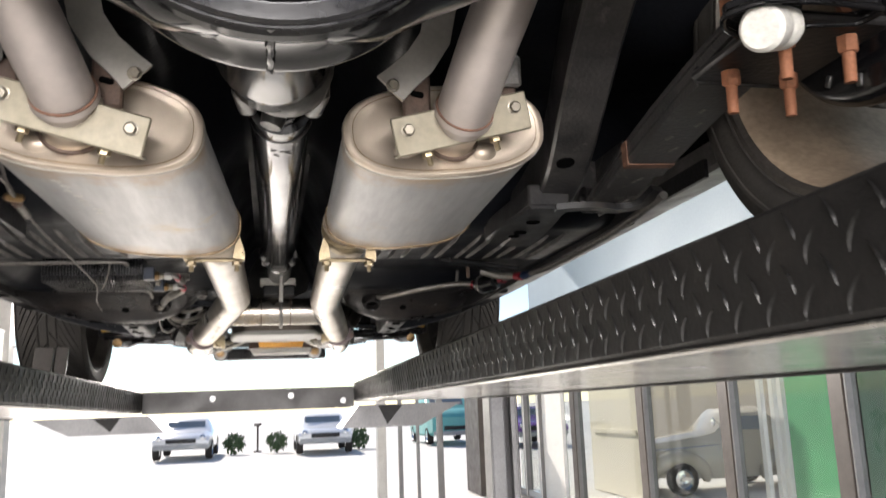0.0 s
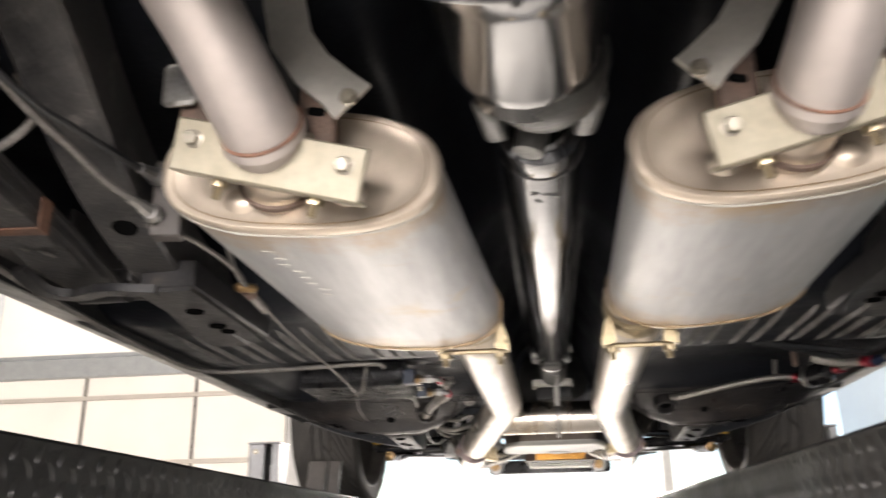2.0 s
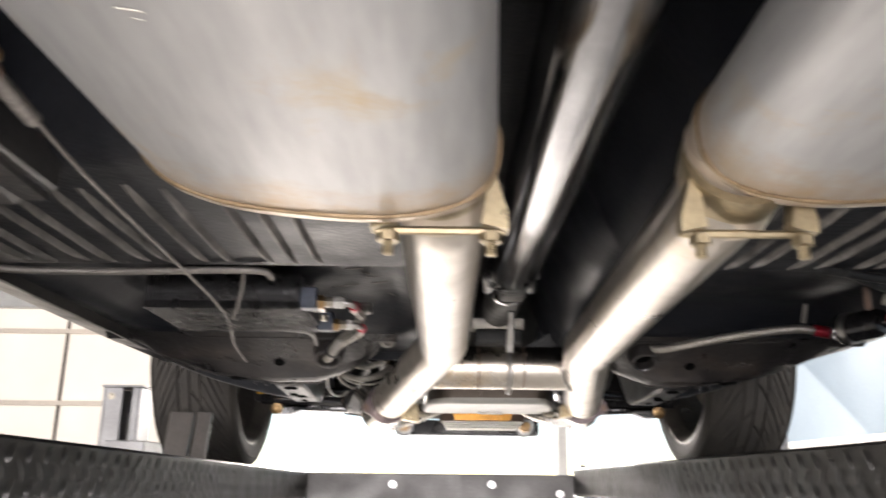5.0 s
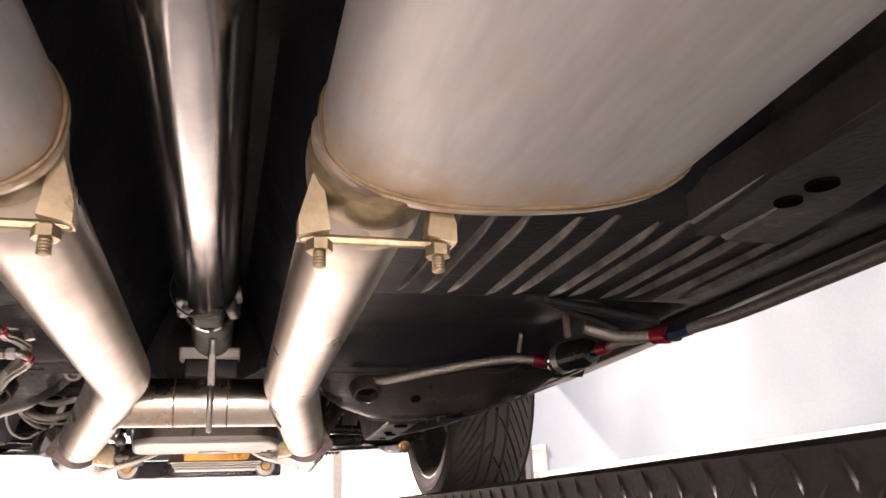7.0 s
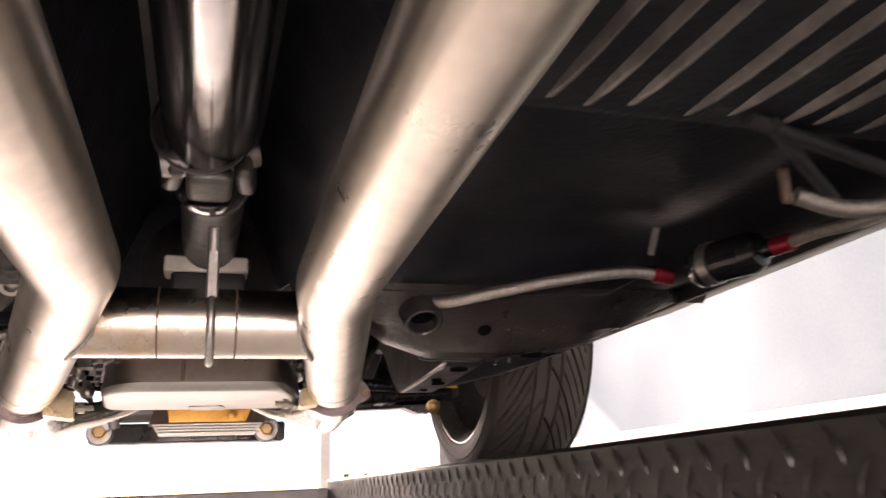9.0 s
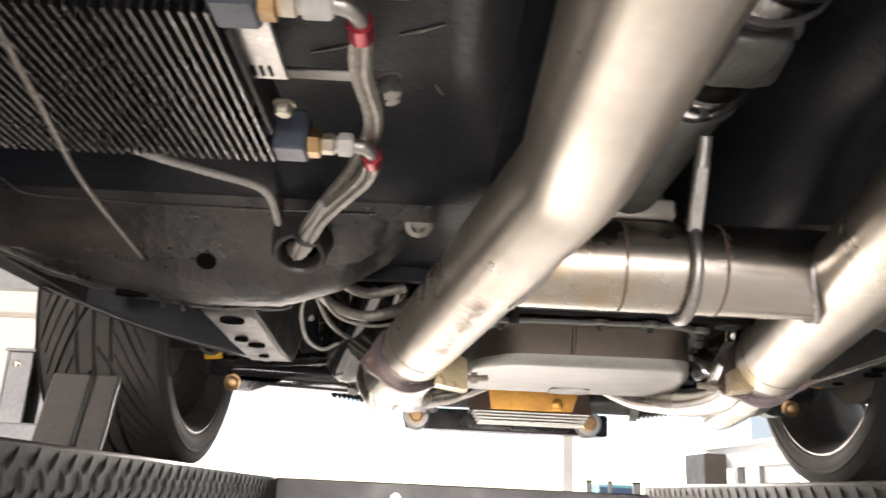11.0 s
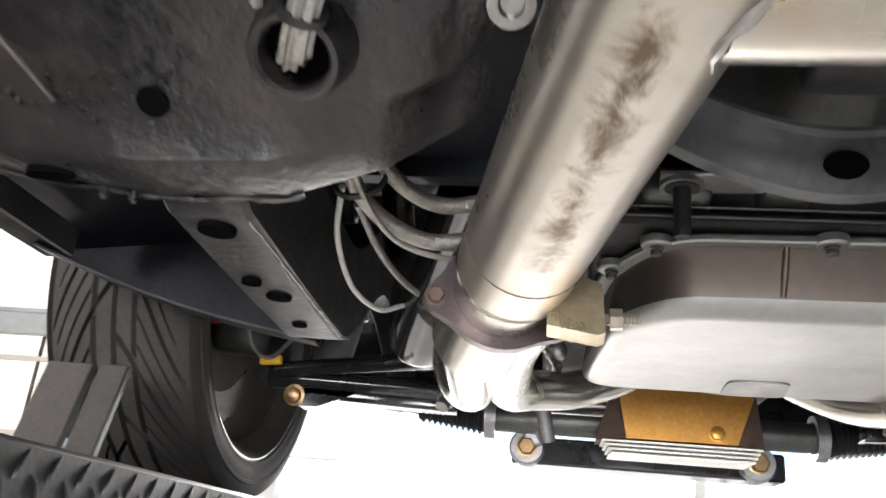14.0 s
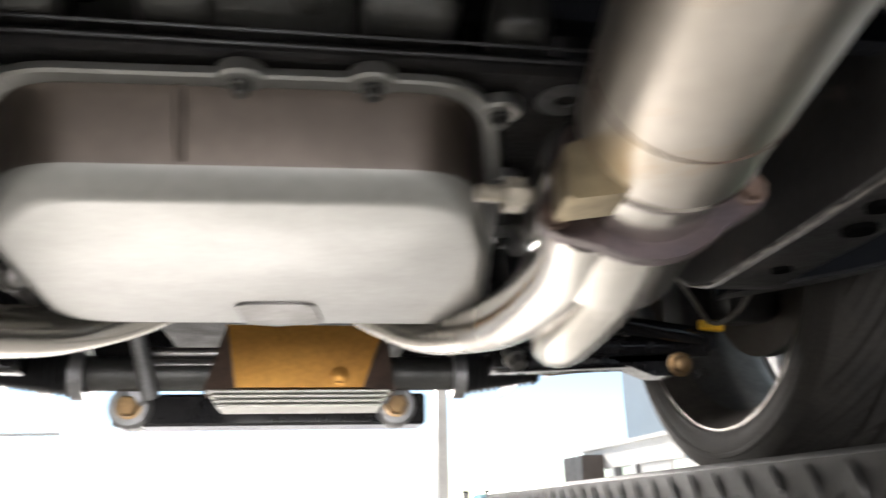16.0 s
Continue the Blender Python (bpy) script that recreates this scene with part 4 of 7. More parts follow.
RIBX = (0.232, 0.262, 0.291, 0.338, 0.369, 0.414, 0.440, 0.482, 0.512, 0.553, 0.582)
for s in (-1, 1):
    for k, x in enumerate(RIBX):
        y0, y1 = (1.575, 1.838) if k % 2 else (1.565, 1.832)
        bm = bmesh.new()
        rings = []
        for i in range(9):
            t = i / 8
            e = min(1.0, 6 * t * (1 - t) + 0.15)
            y = y0 + (y1 - y0) * t
            rings.append([bm.verts.new((s * x + a * 0.0042, y, 1.7905 - h * 0.0075 * e)) for a, h in ((-1.0, 0.0), (-0.55, 0.75), (-0.25, 1.0), (0.25, 1.0), (0.55, 0.75), (1.0, 0.0))])
        for r1, r2 in zip(rings, rings[1:]):
            for j in range(5):
                bm.faces.new((r1[j], r1[j + 1], r2[j + 1], r2[j]))
        part("floor_rib", bm, M_RIB, pan_floor)

# firewall, engine bay and bonnet skin, added to close the car above against light
bm = bmesh.new()
box(bm, (-0.70, 2.551, 1.80), (0.70, 2.565, 2.42))
# lower strips added to block a bright slit under the firewall
for s in (-1, 1):
    box(bm, (min(s * 0.15, s * 0.46), 2.551, 1.774), (max(s * 0.15, s * 0.46), 2.565, 1.7995))
part("firewall", bm, M_UNDER, car, smooth=False)
bm = bmesh.new()
box(bm, (-0.86, 2.50, 2.44), (0.86, 4.05, 2.452), 0.003)
part("bonnet", bm, M_GLOSS, car)
for s in (-1, 1):
    f = lambda y, v, s=s: Vector((s * (0.47 + 0.04 * math.sin(v * 3)), y, 1.78 + 0.66 * v + 0.12 * math.exp(-((y - FY) / 0.25) ** 2) * (1 - v)))
    part("inner_fender", grid_sheet(f, spaced(2.566, 4.0, 24), spaced(0, 1, 8), (-s * 0.002, 0, 0)), M_UNDER, car)
    # outer skin with the wheel arches
    def skin(y, v, s=s):
        arch = 0.0
        for c in (FY, RY):
            d = abs(y - c)
            if d < 0.42:
                arch = max(arch, math.sqrt(0.42 ** 2 - d * d) - 0.02)
        low = max(1.86, AZ - 0.02 + arch) if arch > 0 else 1.86
        return Vector((s * (0.80 + 0.09 * math.sin(min(1, v * 1.6) * 1.6)), y, low + (2.44 - low) * v))
    part("side_panel", grid_sheet(skin, spaced(-0.9, 4.05, 120), spaced(0, 1, 8), (-s * 0.003, 0, 0)), M_GLOSS, car, "gloss black body side")
bm = bmesh.new()
box(bm, (-0.86, -0.95, 2.20), (0.86, -0.36, 2.21), 0.003)
box(bm, (-0.86, -0.36, 2.44), (0.86, 2.49, 2.45), 0.003)
part("cabin_shell", bm, M_GLOSS, car)
bm = bmesh.new()
box(bm, (-0.86, 4.051, 1.86), (0.86, 4.07, 2.43), 0.004)
part("front_panel", bm, M_GLOSS, car)

# sills with the pinch-weld lip, lower towards the front
def rake(bm):
    for v in bm.verts:
        v.co.z -= 0.0095 * (v.co.y - 1.35)
        if v.co.y > 2.9:
            v.co.z += 0.02
    return bm


for s in (-1, 1):
    sill = [(s * 0.656, 1.802), (s * 0.662, 1.795), (s * 0.70, 1.801), (s * 0.745, 1.812), (s * 0.768, 1.822), (s * 0.795, 1.86), (s * 0.79, 1.875), (s * 0.69, 1.86), (s * 0.656, 1.84)]
    bm = prism(sill, 1.46, Matrix.Translation((0, 2.54, 0)) @ pose(0, 0, 0, 90))
    part("sill", rake(bm), M_SILL, car, "dusty light grey sill underside")
    tip = [(s * 0.742, 1.812), (s * 0.768, 1.822), (s * 0.795, 1.86), (s * 0.79, 1.875), (s * 0.75, 1.86)]
    bm = prism(tip, 0.455, Matrix.Translation((0, 2.996, 0)) @ pose(0, 0, 0, 90))
    for v in bm.verts:
        v.co.z += 0.009 if v.co.y > 2.9 else 0.0
    part("sill_end", rake(bm), M_SILL, car, "scuffed light front end of the sill")
    out = [(s * 0.649, 1.815), (s * 0.655, 1.815), (s * 0.655, 1.786), (s * 0.649, 1.786)]
    part("pinch_weld", rake(prism(out, 1.62, Matrix.Translation((0, 2.76, 0)) @ pose(0, 0, 0, 90))), M_RAIL, car, smooth=False)

# torque boxes ahead of the front floor
BOX = [(0.69, 1.82), (0.66, 1.786), (0.62, 1.764), (0.56, 1.742), (0.50, 1.727), (0.40, 1.715), (0.32, 1.717), (0.26, 1.738), (0.215, 1.768), (0.185, 1.80), (0.165, 1.86)]


def low_edge(x):
    """Height of the torque box's lower edge at a distance from the middle."""
    for (xa, za), (xb, zb) in zip(BOX, BOX[1:]):
        if xb <= x <= xa:
            return za + (zb - za) * (xa - x) / (xa - xb)
    return BOX[-1][1]


def torque_box(s):
    stations = BOX
    def f(u, v):
        k = min(int(u), len(stations) - 2)
        t = u - k
        x = stations[k][0] * (1 - t) + stations[k + 1][0] * t
        zb = stations[k][1] * (1 - t) + stations[k + 1][1] * t
        prof = [(2.285, 1.808), (2.315, 1.80), (2.335, 1.792), (2.35, 1.779), (2.402, max(zb, 1.751)), (2.419, max(zb + 0.009, 1.741)), (2.427, zb + 0.005), (2.437, zb), (2.468, zb + 0.001), (2.480, zb + 0.018), (2.486, 1.87)]
        y, z = prof[v]
        return Vector((s * x, y, max(z, zb if v > 3 else z)))
    return grid_sheet(lambda u, v: f(u, v), spaced(0, 9.999, 40), list(range(11)), (0, 0, 0.012))


for s in (-1, 1):
    # strip added to stop light leaking in above the torque box
    bm = bmesh.new()
    box(bm, (min(s * 0.16, s * 0.70), 2.482, 1.862), (max(s * 0.16, s * 0.70), 2.5505, 1.88))
    part("leak_filler", bm, M_UNDER, car, smooth=False)
    f = lambda u, v, s=s: Vector((s * (0.42 + 0.33 * u), 2.474 + 0.385 * v, 1.822 - 0.018 * u + 0.012 * v * (1 - u)))
    part("wheelhouse_panel", grid_sheet(f, spaced(0, 1, 8), spaced(0, 1, 6), (0, 0, 0.003)), M_UNDER, car, "black panel between torque box and wheelhouse")
    tb = part("torque_box", torque_box(s), M_UNDERBROWN, car, "dusty black formed steel torque box")
    part("pressed_edge", tube(smooth_path([(s * 0.60, 2.285, 1.808), (s * 0.565, 2.303, 1.799), (s * 0.549, 2.323, 1.791), (s * 0.532, 2.341, 1.7845), (s * 0.46, 2.345, 1.783), (s * 0.33, 2.346, 1.7825), (s * 0.22, 2.345, 1.783)], 8), 0.0014, 8), M_UNDERBROWN, tb, "pressed crease along the box")
    part("weld_lip", tube([(s * x, 2.4705, low_edge(x) + 0.0006 * math.sin(x * 130)) for x in spaced(0.31, 0.625, 64)], [0.0021 + 0.0009 * math.sin(k * 1.9) * math.sin(k * 0.7) for k in range(65)], 8), M_UNDERBROWN, tb, "lumpy welded lower lip")
    for x in (0.442, 0.421):
        part("weld_drip", lathe([(0, 0.009), (0.0022, 0.007), (0.0028, 0.0), (0.002, -0.004), (0, -0.004)], aim((s * x, 2.468, low_edge(x)), (0, -0.1, -1)), 8), M_UNDERBROWN, tb, "hanging weld drip")
    rnd = random.Random(5)
    for k in range(22):
        x, y = 0.44 + 0.028 * rnd.gauss(0, 1), 2.405 + 0.012 * rnd.gauss(0, 1)
        r = 0.0012 + 0.0026 * rnd.random()
        part("weld_spatter", lathe([(0, r * 0.9), (r * 0.6, r * 0.7), (r, 0.0), (r, -0.004), (0, -0.004)], aim((s * x, y, 1.751 - 0.0018 + 0.85 * (2.402 - y) if y < 2.402 else 1.751 - 0.6 * (y - 2.402)), (0, -0.5, -0.85)), 8), M_UNDERBROWN, tb)
    # grommet collar that the hoses pass through, plugs, and small holes as shade-black discs
    c = Vector((s * 0.289, 2.368, 1.757))
    way = Vector((0, -0.55, -0.83))
    part("grommet", lathe([(0.0185, 0.012), (0.0205, 0.0145), (0.0235, 0.014), (0.0255, 0.010), (0.0265, 0.0), (0.029, -0.010), (0.0265, -0.018), (0.0185, -0.014), (0.0185, 0.012)], aim(c, way), 32), M_UNDERBROWN, tb, "black formed grommet collar")
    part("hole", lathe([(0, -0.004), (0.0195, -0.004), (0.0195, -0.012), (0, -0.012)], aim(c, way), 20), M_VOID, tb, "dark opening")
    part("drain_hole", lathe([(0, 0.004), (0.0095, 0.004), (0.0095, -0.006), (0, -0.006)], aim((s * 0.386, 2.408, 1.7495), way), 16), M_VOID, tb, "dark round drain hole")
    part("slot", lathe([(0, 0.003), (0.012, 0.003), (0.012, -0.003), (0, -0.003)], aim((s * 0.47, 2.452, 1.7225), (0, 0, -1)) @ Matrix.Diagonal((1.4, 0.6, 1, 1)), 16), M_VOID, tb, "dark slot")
    # front frame rail running forward from the box
    def rail_c(y, s=s):
        return s * (0.377 + 0.014 * (y - 2.45) / 0.35)
    bm = bmesh.new()
    rings = []
    for y in spaced(2.43, 3.05, 44):
        zb = 1.711 + 0.04 * (1 - step(y, 2.43, 2.485)) - 0.004 * step(y, 2.45, 2.7) + 0.11 * step(y, 2.78, 3.02)
        x = rail_c(y)
        rings.append([bm.verts.new((x + a, y, b)) for a, b in ((-0.029, zb + 0.10), (-0.029, zb + 0.004), (-0.025, zb), (0.025, zb), (0.029, zb + 0.004), (0.029, zb + 0.10))])
    for r1, r2 in zip(rings, rings[1:]):
        for j in range(6):
            bm.faces.new((r1[j], r1[(j + 1) % 6], r2[(j + 1) % 6], r2[j]))
    bm.faces.new(rings[0][::-1])
    bm.faces.new(rings[-1])
    fr = part("frame_rail", bm, M_RAIL, car, "scuffed black front frame rail with punched holes")
    # black discs carry the shade inside the punched holes
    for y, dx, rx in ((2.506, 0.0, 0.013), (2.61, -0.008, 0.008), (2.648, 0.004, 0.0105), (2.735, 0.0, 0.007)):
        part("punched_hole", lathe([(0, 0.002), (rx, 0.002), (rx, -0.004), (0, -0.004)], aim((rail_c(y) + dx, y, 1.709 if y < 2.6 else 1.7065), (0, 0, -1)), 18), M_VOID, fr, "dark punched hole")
    lip = [Vector((rail_c(y) - s * 0.0285, y, 1.7085 + 0.0003 * math.sin(y * 70) + 0.0004 * math.sin(y * 173) + 0.11 * step(y, 2.78, 3.02))) for y in spaced(2.49, 2.9, 60)]
    part("weld_lip", tube(lip, [0.0011 + 0.0005 * math.sin(k * 1.7) for k in range(61)], 8), M_CABLE, fr, "bright scraped edge")
    # wheelhouse splash plate from the rail out to the sill, with a narrow lower flange
    f = lambda u, v, s=s: Vector((s * (0.405 + 0.335 * u), 2.862 - 0.03 * v - 0.02 * u, 1.716 + 0.088 * u - 0.012 * math.sin(math.pi * u) + 0.16 * v))
    ap = part("apron", grid_sheet(f, spaced(0, 1, 12), spaced(0, 1, 4), (0, 0.003, 0)), M_UNDER, car, "black wheelhouse splash plate")
    f = lambda u, v, s=s: Vector((s * (0.405 + 0.335 * u), 2.862 - 0.02 * u - 0.026 * v, 1.7155 + 0.088 * u - 0.012 * math.sin(math.pi * u)))
    part("apron_flange", grid_sheet(f, spaced(0, 1, 12), spaced(0, 1, 1), (0, 0, 0.003)), M_RAIL, ap, "rusty lower flange")

part("plug", lathe([(0, 0.003), (0.006, 0.003), (0.007, 0.008), (0.0125, 0.008), (0.014, 0.002), (0.014, -0.004), (0, -0.004)], aim((-0.181, 2.365, 1.784), (0, -0.6, -0.8)), 22), M_STEEL, car, "round steel plug")

# rear frame rails with the spring hanger boxes
RAIL = [(0.462, 1.52, 1.792), (0.462, 1.40, 1.800), (0.452, 1.25, 1.822), (0.437, 1.135, 1.842), (0.419, 1.02, 1.875), (0.398, 0.88, 1.94), (0.388, 0.72, 2.02), (0.385, 0.5, 2.06), (0.385, 0.1, 2.0), (0.385, -0.3, 1.98)]
SEC = [(-0.031, -0.034), (-0.027, -0.038), (0.027, -0.038), (0.031, -0.034), (0.031, 0.04), (-0.031, 0.04)]
for s in (-1, 1):
    inset = 0.013 if s > 0 else 0.0
    line = smooth_path([(s * (x - inset * step(1.35 - y, 0.1, 0.35)), y, z) for x, y, z in RAIL], 6)
    rr = part("rear_frame_rail", tube(line, 1.0, section=SEC), M_REARRAIL, car, "dusty black rear frame rail")
    part("rail_hole", lathe([(0, 0.002), (0.0135, 0.002), (0.0135, -0.01), (0, -0.01)], aim((s * (0.434 - inset * 0.8), 1.135, 1.8035), (0, -0.28, -0.95)), 20), M_VOID, rr, "dark round access hole")
    # flat connector with three holes, drawn as shade-black discs
    out = [(-0.034, 1.235), (0.034, 1.235), (0.030, 1.40), (0.022, 1.52), (-0.026, 1.52), (-0.04, 1.40)]
    con = part("rail_connector", prism(out, 0.005, Matrix.Translation((s * 0.434, 0, 1.7585))), M_RAIL, rr)
    for dx, y, r in ((0.0, 1.325, 0.0115), (0.002, 1.405, 0.0115), (0.0, 1.438, 0.010)):
        part("hole", lathe([(0, 0.0025), (r, 0.0025), (r, -0.002), (0, -0.002)], aim((s * (0.434 + dx), y, 1.7585), (0, 0, -1)), 18), M_VOID, rr, "dark round hole")
    bm = bmesh.new()
    box(bm, (s * 0.434 - 0.034, 1.24, 1.764), (s * 0.434 + 0.034, 1.515, 1.80), 0.003)
    part("connector_web", bm, M_RAIL, rr)
    strap = smooth_path([(s * 0.44, 1.232, 1.758), (s * 0.50, 1.222, 1.760), (s * 0.55, 1.25, 1.764), (s * 0.585, 1.235, 1.768), (s * 0.60, 1.20, 1.785)], 6)
    part("hanger_brace", tube(strap, 1.0, section=[(-0.011, -0.004), (0.011, -0.004), (0.011, 0.006), (-0.011, 0.006)]), M_RAIL, rr)

# leaf springs
def leaf(s, y0, y1, z_off, w=0.032):
    def z(y):
        return 1.838 - 0.052 * ((y - RY) / 0.6) ** 2 + z_off
    pts = [(s * (0.529 + 0.115 * (y - 1.085)), y, z(y)) for y in spaced(y0, y1, 26)]
    return tube(pts, 1.0, section=[(-w, -0.0035), (w, -0.0035), (w, 0.0035), (-w, 0.0035)])


for s in (-1, 1):
    sp = part("leaf_spring", leaf(s, -0.35, 1.30, 0.0), M_REARRAIL, car, "dark stacked rear leaf spring")
    for k, (a, b) in enumerate(((0.1, 1.27), (0.16, 1.235), (0.24, 1.19), (0.36, 1.12))):
        part("leaf", leaf(s, a, b, -0.0078 * (k + 1), (0.0295, 0.0325, 0.0292, 0.032)[k]), M_REARRAIL, sp)
    for y, dx, ln in ((1.02, 0.012, 0.016), (0.985, -0.008, 0.011), (0.94, 0.014, 0.012), (1.15, 0.006, 0.02), (1.135, -0.014, 0.012), (0.90, 0.002, 0.01)):
        part("scrape", block((0.006, ln, 0.0012), pose(s * (0.529 + 0.115 * (y - 1.085)) + dx, y, 1.838 - 0.052 * ((y - RY) / 0.6) ** 2 - (0.0355 if y < 1.11 else 0.0278), -8, 0, 25 * s), 0.0004), M_CABLE, sp, "pale scraped spot")
    part("spring_eye", lathe([(0.012, -0.033), (0.022, -0.033), (0.022, 0.033), (0.012, 0.033), (0.012, -0.033)], aim((s * 0.555, 1.315, 1.795), (1, 0, 0)), 20), M_RAIL, sp)
    clip = [(-0.0345, -0.002), (0.0345, -0.002), (0.035, 0.034), (0.033, 0.034), (0.0325, 0.0), (-0.0325, 0.0), (-0.033, 0.034), (-0.035, 0.034)]
    part("spring_clip", prism(clip, 0.02, Matrix.Translation((s * 0.529, 1.092, 1.7855)) @ pose(0, 0, 0, 90, 0, -6 * s)), M_CLIPRUST, sp, "rusty spring clip")
    hb = bmesh.new()
    box(hb, (s * 0.53 - 0.045, 1.25, 1.80), (s * 0.53 - 0.040, 1.37, 1.88), 0.001)
    box(hb, (s * 0.53 + 0.040, 1.25, 1.78), (s * 0.53 + 0.045, 1.37, 1.88), 0.001)
    box(hb, (s * 0.53 - 0.045, 1.365, 1.79), (s * 0.53 + 0.045, 1.371, 1.88), 0.001)
    part("spring_hanger", hb, M_REARRAIL, sp)
    # axle pad plate, rusty u-bolts and shock eye
    pl = part("spring_plate", block((0.125, 0.15, 0.01), pose(s * 0.507, 0.735, 1.800), 0.003), M_RAIL, sp, "black spring plate")
    part("plate_lip", block((0.115, 0.006, 0.02), pose(s * 0.509, 0.812, 1.803), 0.002), M_RAIL, pl)
    for dx in (-0.034, 0.034):
        for y in (0.688, 0.779):
            x = s * (0.507 + dx)
            part("u_bolt", lathe([(0, 0.046), (0.0058, 0.045), (0.0062, 0.0), (0.0062, -0.09), (0, -0.09)], aim((x, y, 1.795), (0.03, 0.1, -1)), 14), M_RUST, sp, "orange rusty threaded u-bolt end")
            part("u_bolt_nut", lathe([(0, 0.0), (0.0098, 0.0), (0.0098, 0.014), (0.008, 0.016), (0, 0.016)], aim((x, y, 1.795), (0.03, 0.1, -1)), 6), M_RUST, sp, "orange rusty nut")
    arm = rounded([(s * x, y) for x, y in ((0.398, 0.668), (0.412, 0.690), (0.445, 0.708), (0.472, 0.704), (0.486, 0.672), (0.535, 0.664), (0.540, 0.634), (0.47, 0.630), (0.415, 0.640))], 0.01)
    br = part("shock_bracket", prism(arm, 0.007, Matrix.Translation((0, 0, 1.800))), M_GLOSS, sp, "black shock mounting plate")
    part("bracket_edge", tube([(x, y, 1.7955) for x, y in [*arm, arm[0]]], 0.003, 8, caps=False), M_GLOSS, br)
    bush = aim((s * 0.444, 0.664, 1.786), (s * 0.8, 0.45, 0.32))
    part("shock_bushing", lathe([(0, -0.026), (0.0175, -0.026), (0.021, -0.022), (0.0215, -0.006), (0.0195, -0.003), (0.0195, 0.001), (0.0215, 0.004), (0.0215, 0.018), (0.0175, 0.022), (0, 0.022)], bush, 28), M_WHITEPOLY, sp, "white shock bushing")
    part("bushing_washer", lathe([(0, 0.0225), (0.0185, 0.0225), (0.0185, 0.026), (0.0125, 0.028), (0.0125, 0.046), (0.009, 0.048), (0.009, 0.058), (0, 0.058)], bush, 24), M_STEEL, sp, "grey steel washer and nut")
    part("shock_absorber", tube([(s * 0.435, 0.64, 1.80), (s * 0.40, 0.52, 2.02)], 0.022, 20), M_GLOSS, sp, "black shock absorber")

# rear axle
ax = part("rear_axle", tube([(-0.62, RY, AZ), (0.62, RY, AZ)], 0.038, 24), M_GLOSS, car, "gloss black rear axle with round differential housing")
prof = [(0, -0.135), (0.05, -0.13), (0.095, -0.105), (0.128, -0.066), (0.145, -0.022), (0.150, -0.004), (0.163, -0.003), (0.165, 0.0), (0.165, 0.008), (0.160, 0.012), (0.157, 0.017), (0.158, 0.022), (0.162, 0.026), (0.1625, 0.034), (0.157, 0.041), (0.154, 0.06), (0.156, 0.085), (0.1595, 0.094), (0.158, 0.103), (0.146, 0.112), (0.12, 0.135), (0.085, 0.16), (0.068, 0.18)]
part("differential", lathe(prof, aim((CX - 0.01, DY, AZ), (0, 1, 0)), 56), M_GLOSS, ax, "round gloss black differential housing with weld seam")
bj = bmesh.new()
rings = []
half = ((0.0, 0.056, 0.151), (0.05, 0.056, 0.149), (0.09, 0.055, 0.139), (0.13, 0.052, 0.114), (0.18, 0.05, 0.086), (0.24, 0.046, 0.062), (0.31, 0.042, 0.047), (0.5, 0.040, 0.041))
for x, hy, hz in [(-x, hy, hz) for x, hy, hz in half[:0:-1]] + list(half):
    rings.append([bj.verts.new((CX - 0.01 + x, DY + 0.04 + (RY - DY - 0.04) * min(1, abs(x) / 0.3) + hy * math.copysign(abs(math.cos(a)) ** 0.7, math.cos(a)), AZ + hz * math.copysign(abs(math.sin(a)) ** 0.7, math.sin(a)))) for a in spaced(0, 2 * math.pi, 32)[:-1]])
for r1, r2 in zip(rings, rings[1:]):
    for j in range(32):
        bj.faces.new((r1[j], r1[(j + 1) % 32], r2[(j + 1) % 32], r2[j]))
part("banjo_housing", bj, M_GLOSS, ax, "gloss black banjo housing flaring into the axle tubes")
part("seam_weld", tube([(CX - 0.012 + 0.0005 * math.sin(k * 2.1), DY + 0.012 + k * 0.0075, AZ - 0.1575 - 0.0004 * math.sin(k * 1.7)) for k in range(13)], [0.0035 + 0.0008 * math.sin(k * 2.9) for k in range(13)], 8), M_GLOSS, ax, "rough weld bead")
ringw = [(CX - 0.01 + 0.1655 * math.cos(a), DY + 0.004, AZ + 0.1655 * math.sin(a)) for a in spaced(math.pi, 2 * math.pi, 70)]
part("ring_weld", tube(ringw, [0.0022 + 0.0002 * math.sin(k * 1.9) for k in range(71)], 8), M_GLOSS, ax, "painted ring edge")
snout = [(0.085, 0.0), (0.078, 0.03), (0.066, 0.05), (0.062, 0.135), (0.058, 0.15), (0.05, 0.155), (0.05, 0.18), (0, 0.18)]
part("pinion_snout", lathe(snout, aim((CX - 0.01, DY + 0.15, AZ - 0.04), (0.0, 1, -0.13)), 24), M_GLOSS, ax, "black pinion housing")
yk = part("pinion_yoke", lathe([(0, -0.01), (0.05, -0.01), (0.055, 0.0), (0.052, 0.03), (0.042, 0.05), (0.025, 0.06), (0, 0.06)], aim((CX + 0.004, 0.935, 1.846), (0, 1, -0.08)), 28), M_CASTDARK, ax, "oily steel pinion yoke")
for s in (-1, 1):
    part("yoke_ear", block((0.022, 0.07, 0.055), pose(CX + s * 0.042, 0.99, 1.842, 0, 0, s * 6), 0.007), M_CASTDARK, yk)
part("joint_cross", lathe([(0, -0.042), (0.013, -0.042), (0.015, -0.03), (0.015, 0.03), (0.013, 0.042), (0, 0.042)], aim((CX, 1.015, 1.84), (0.3, 0, 1)), 18), M_CASTDARK, yk)
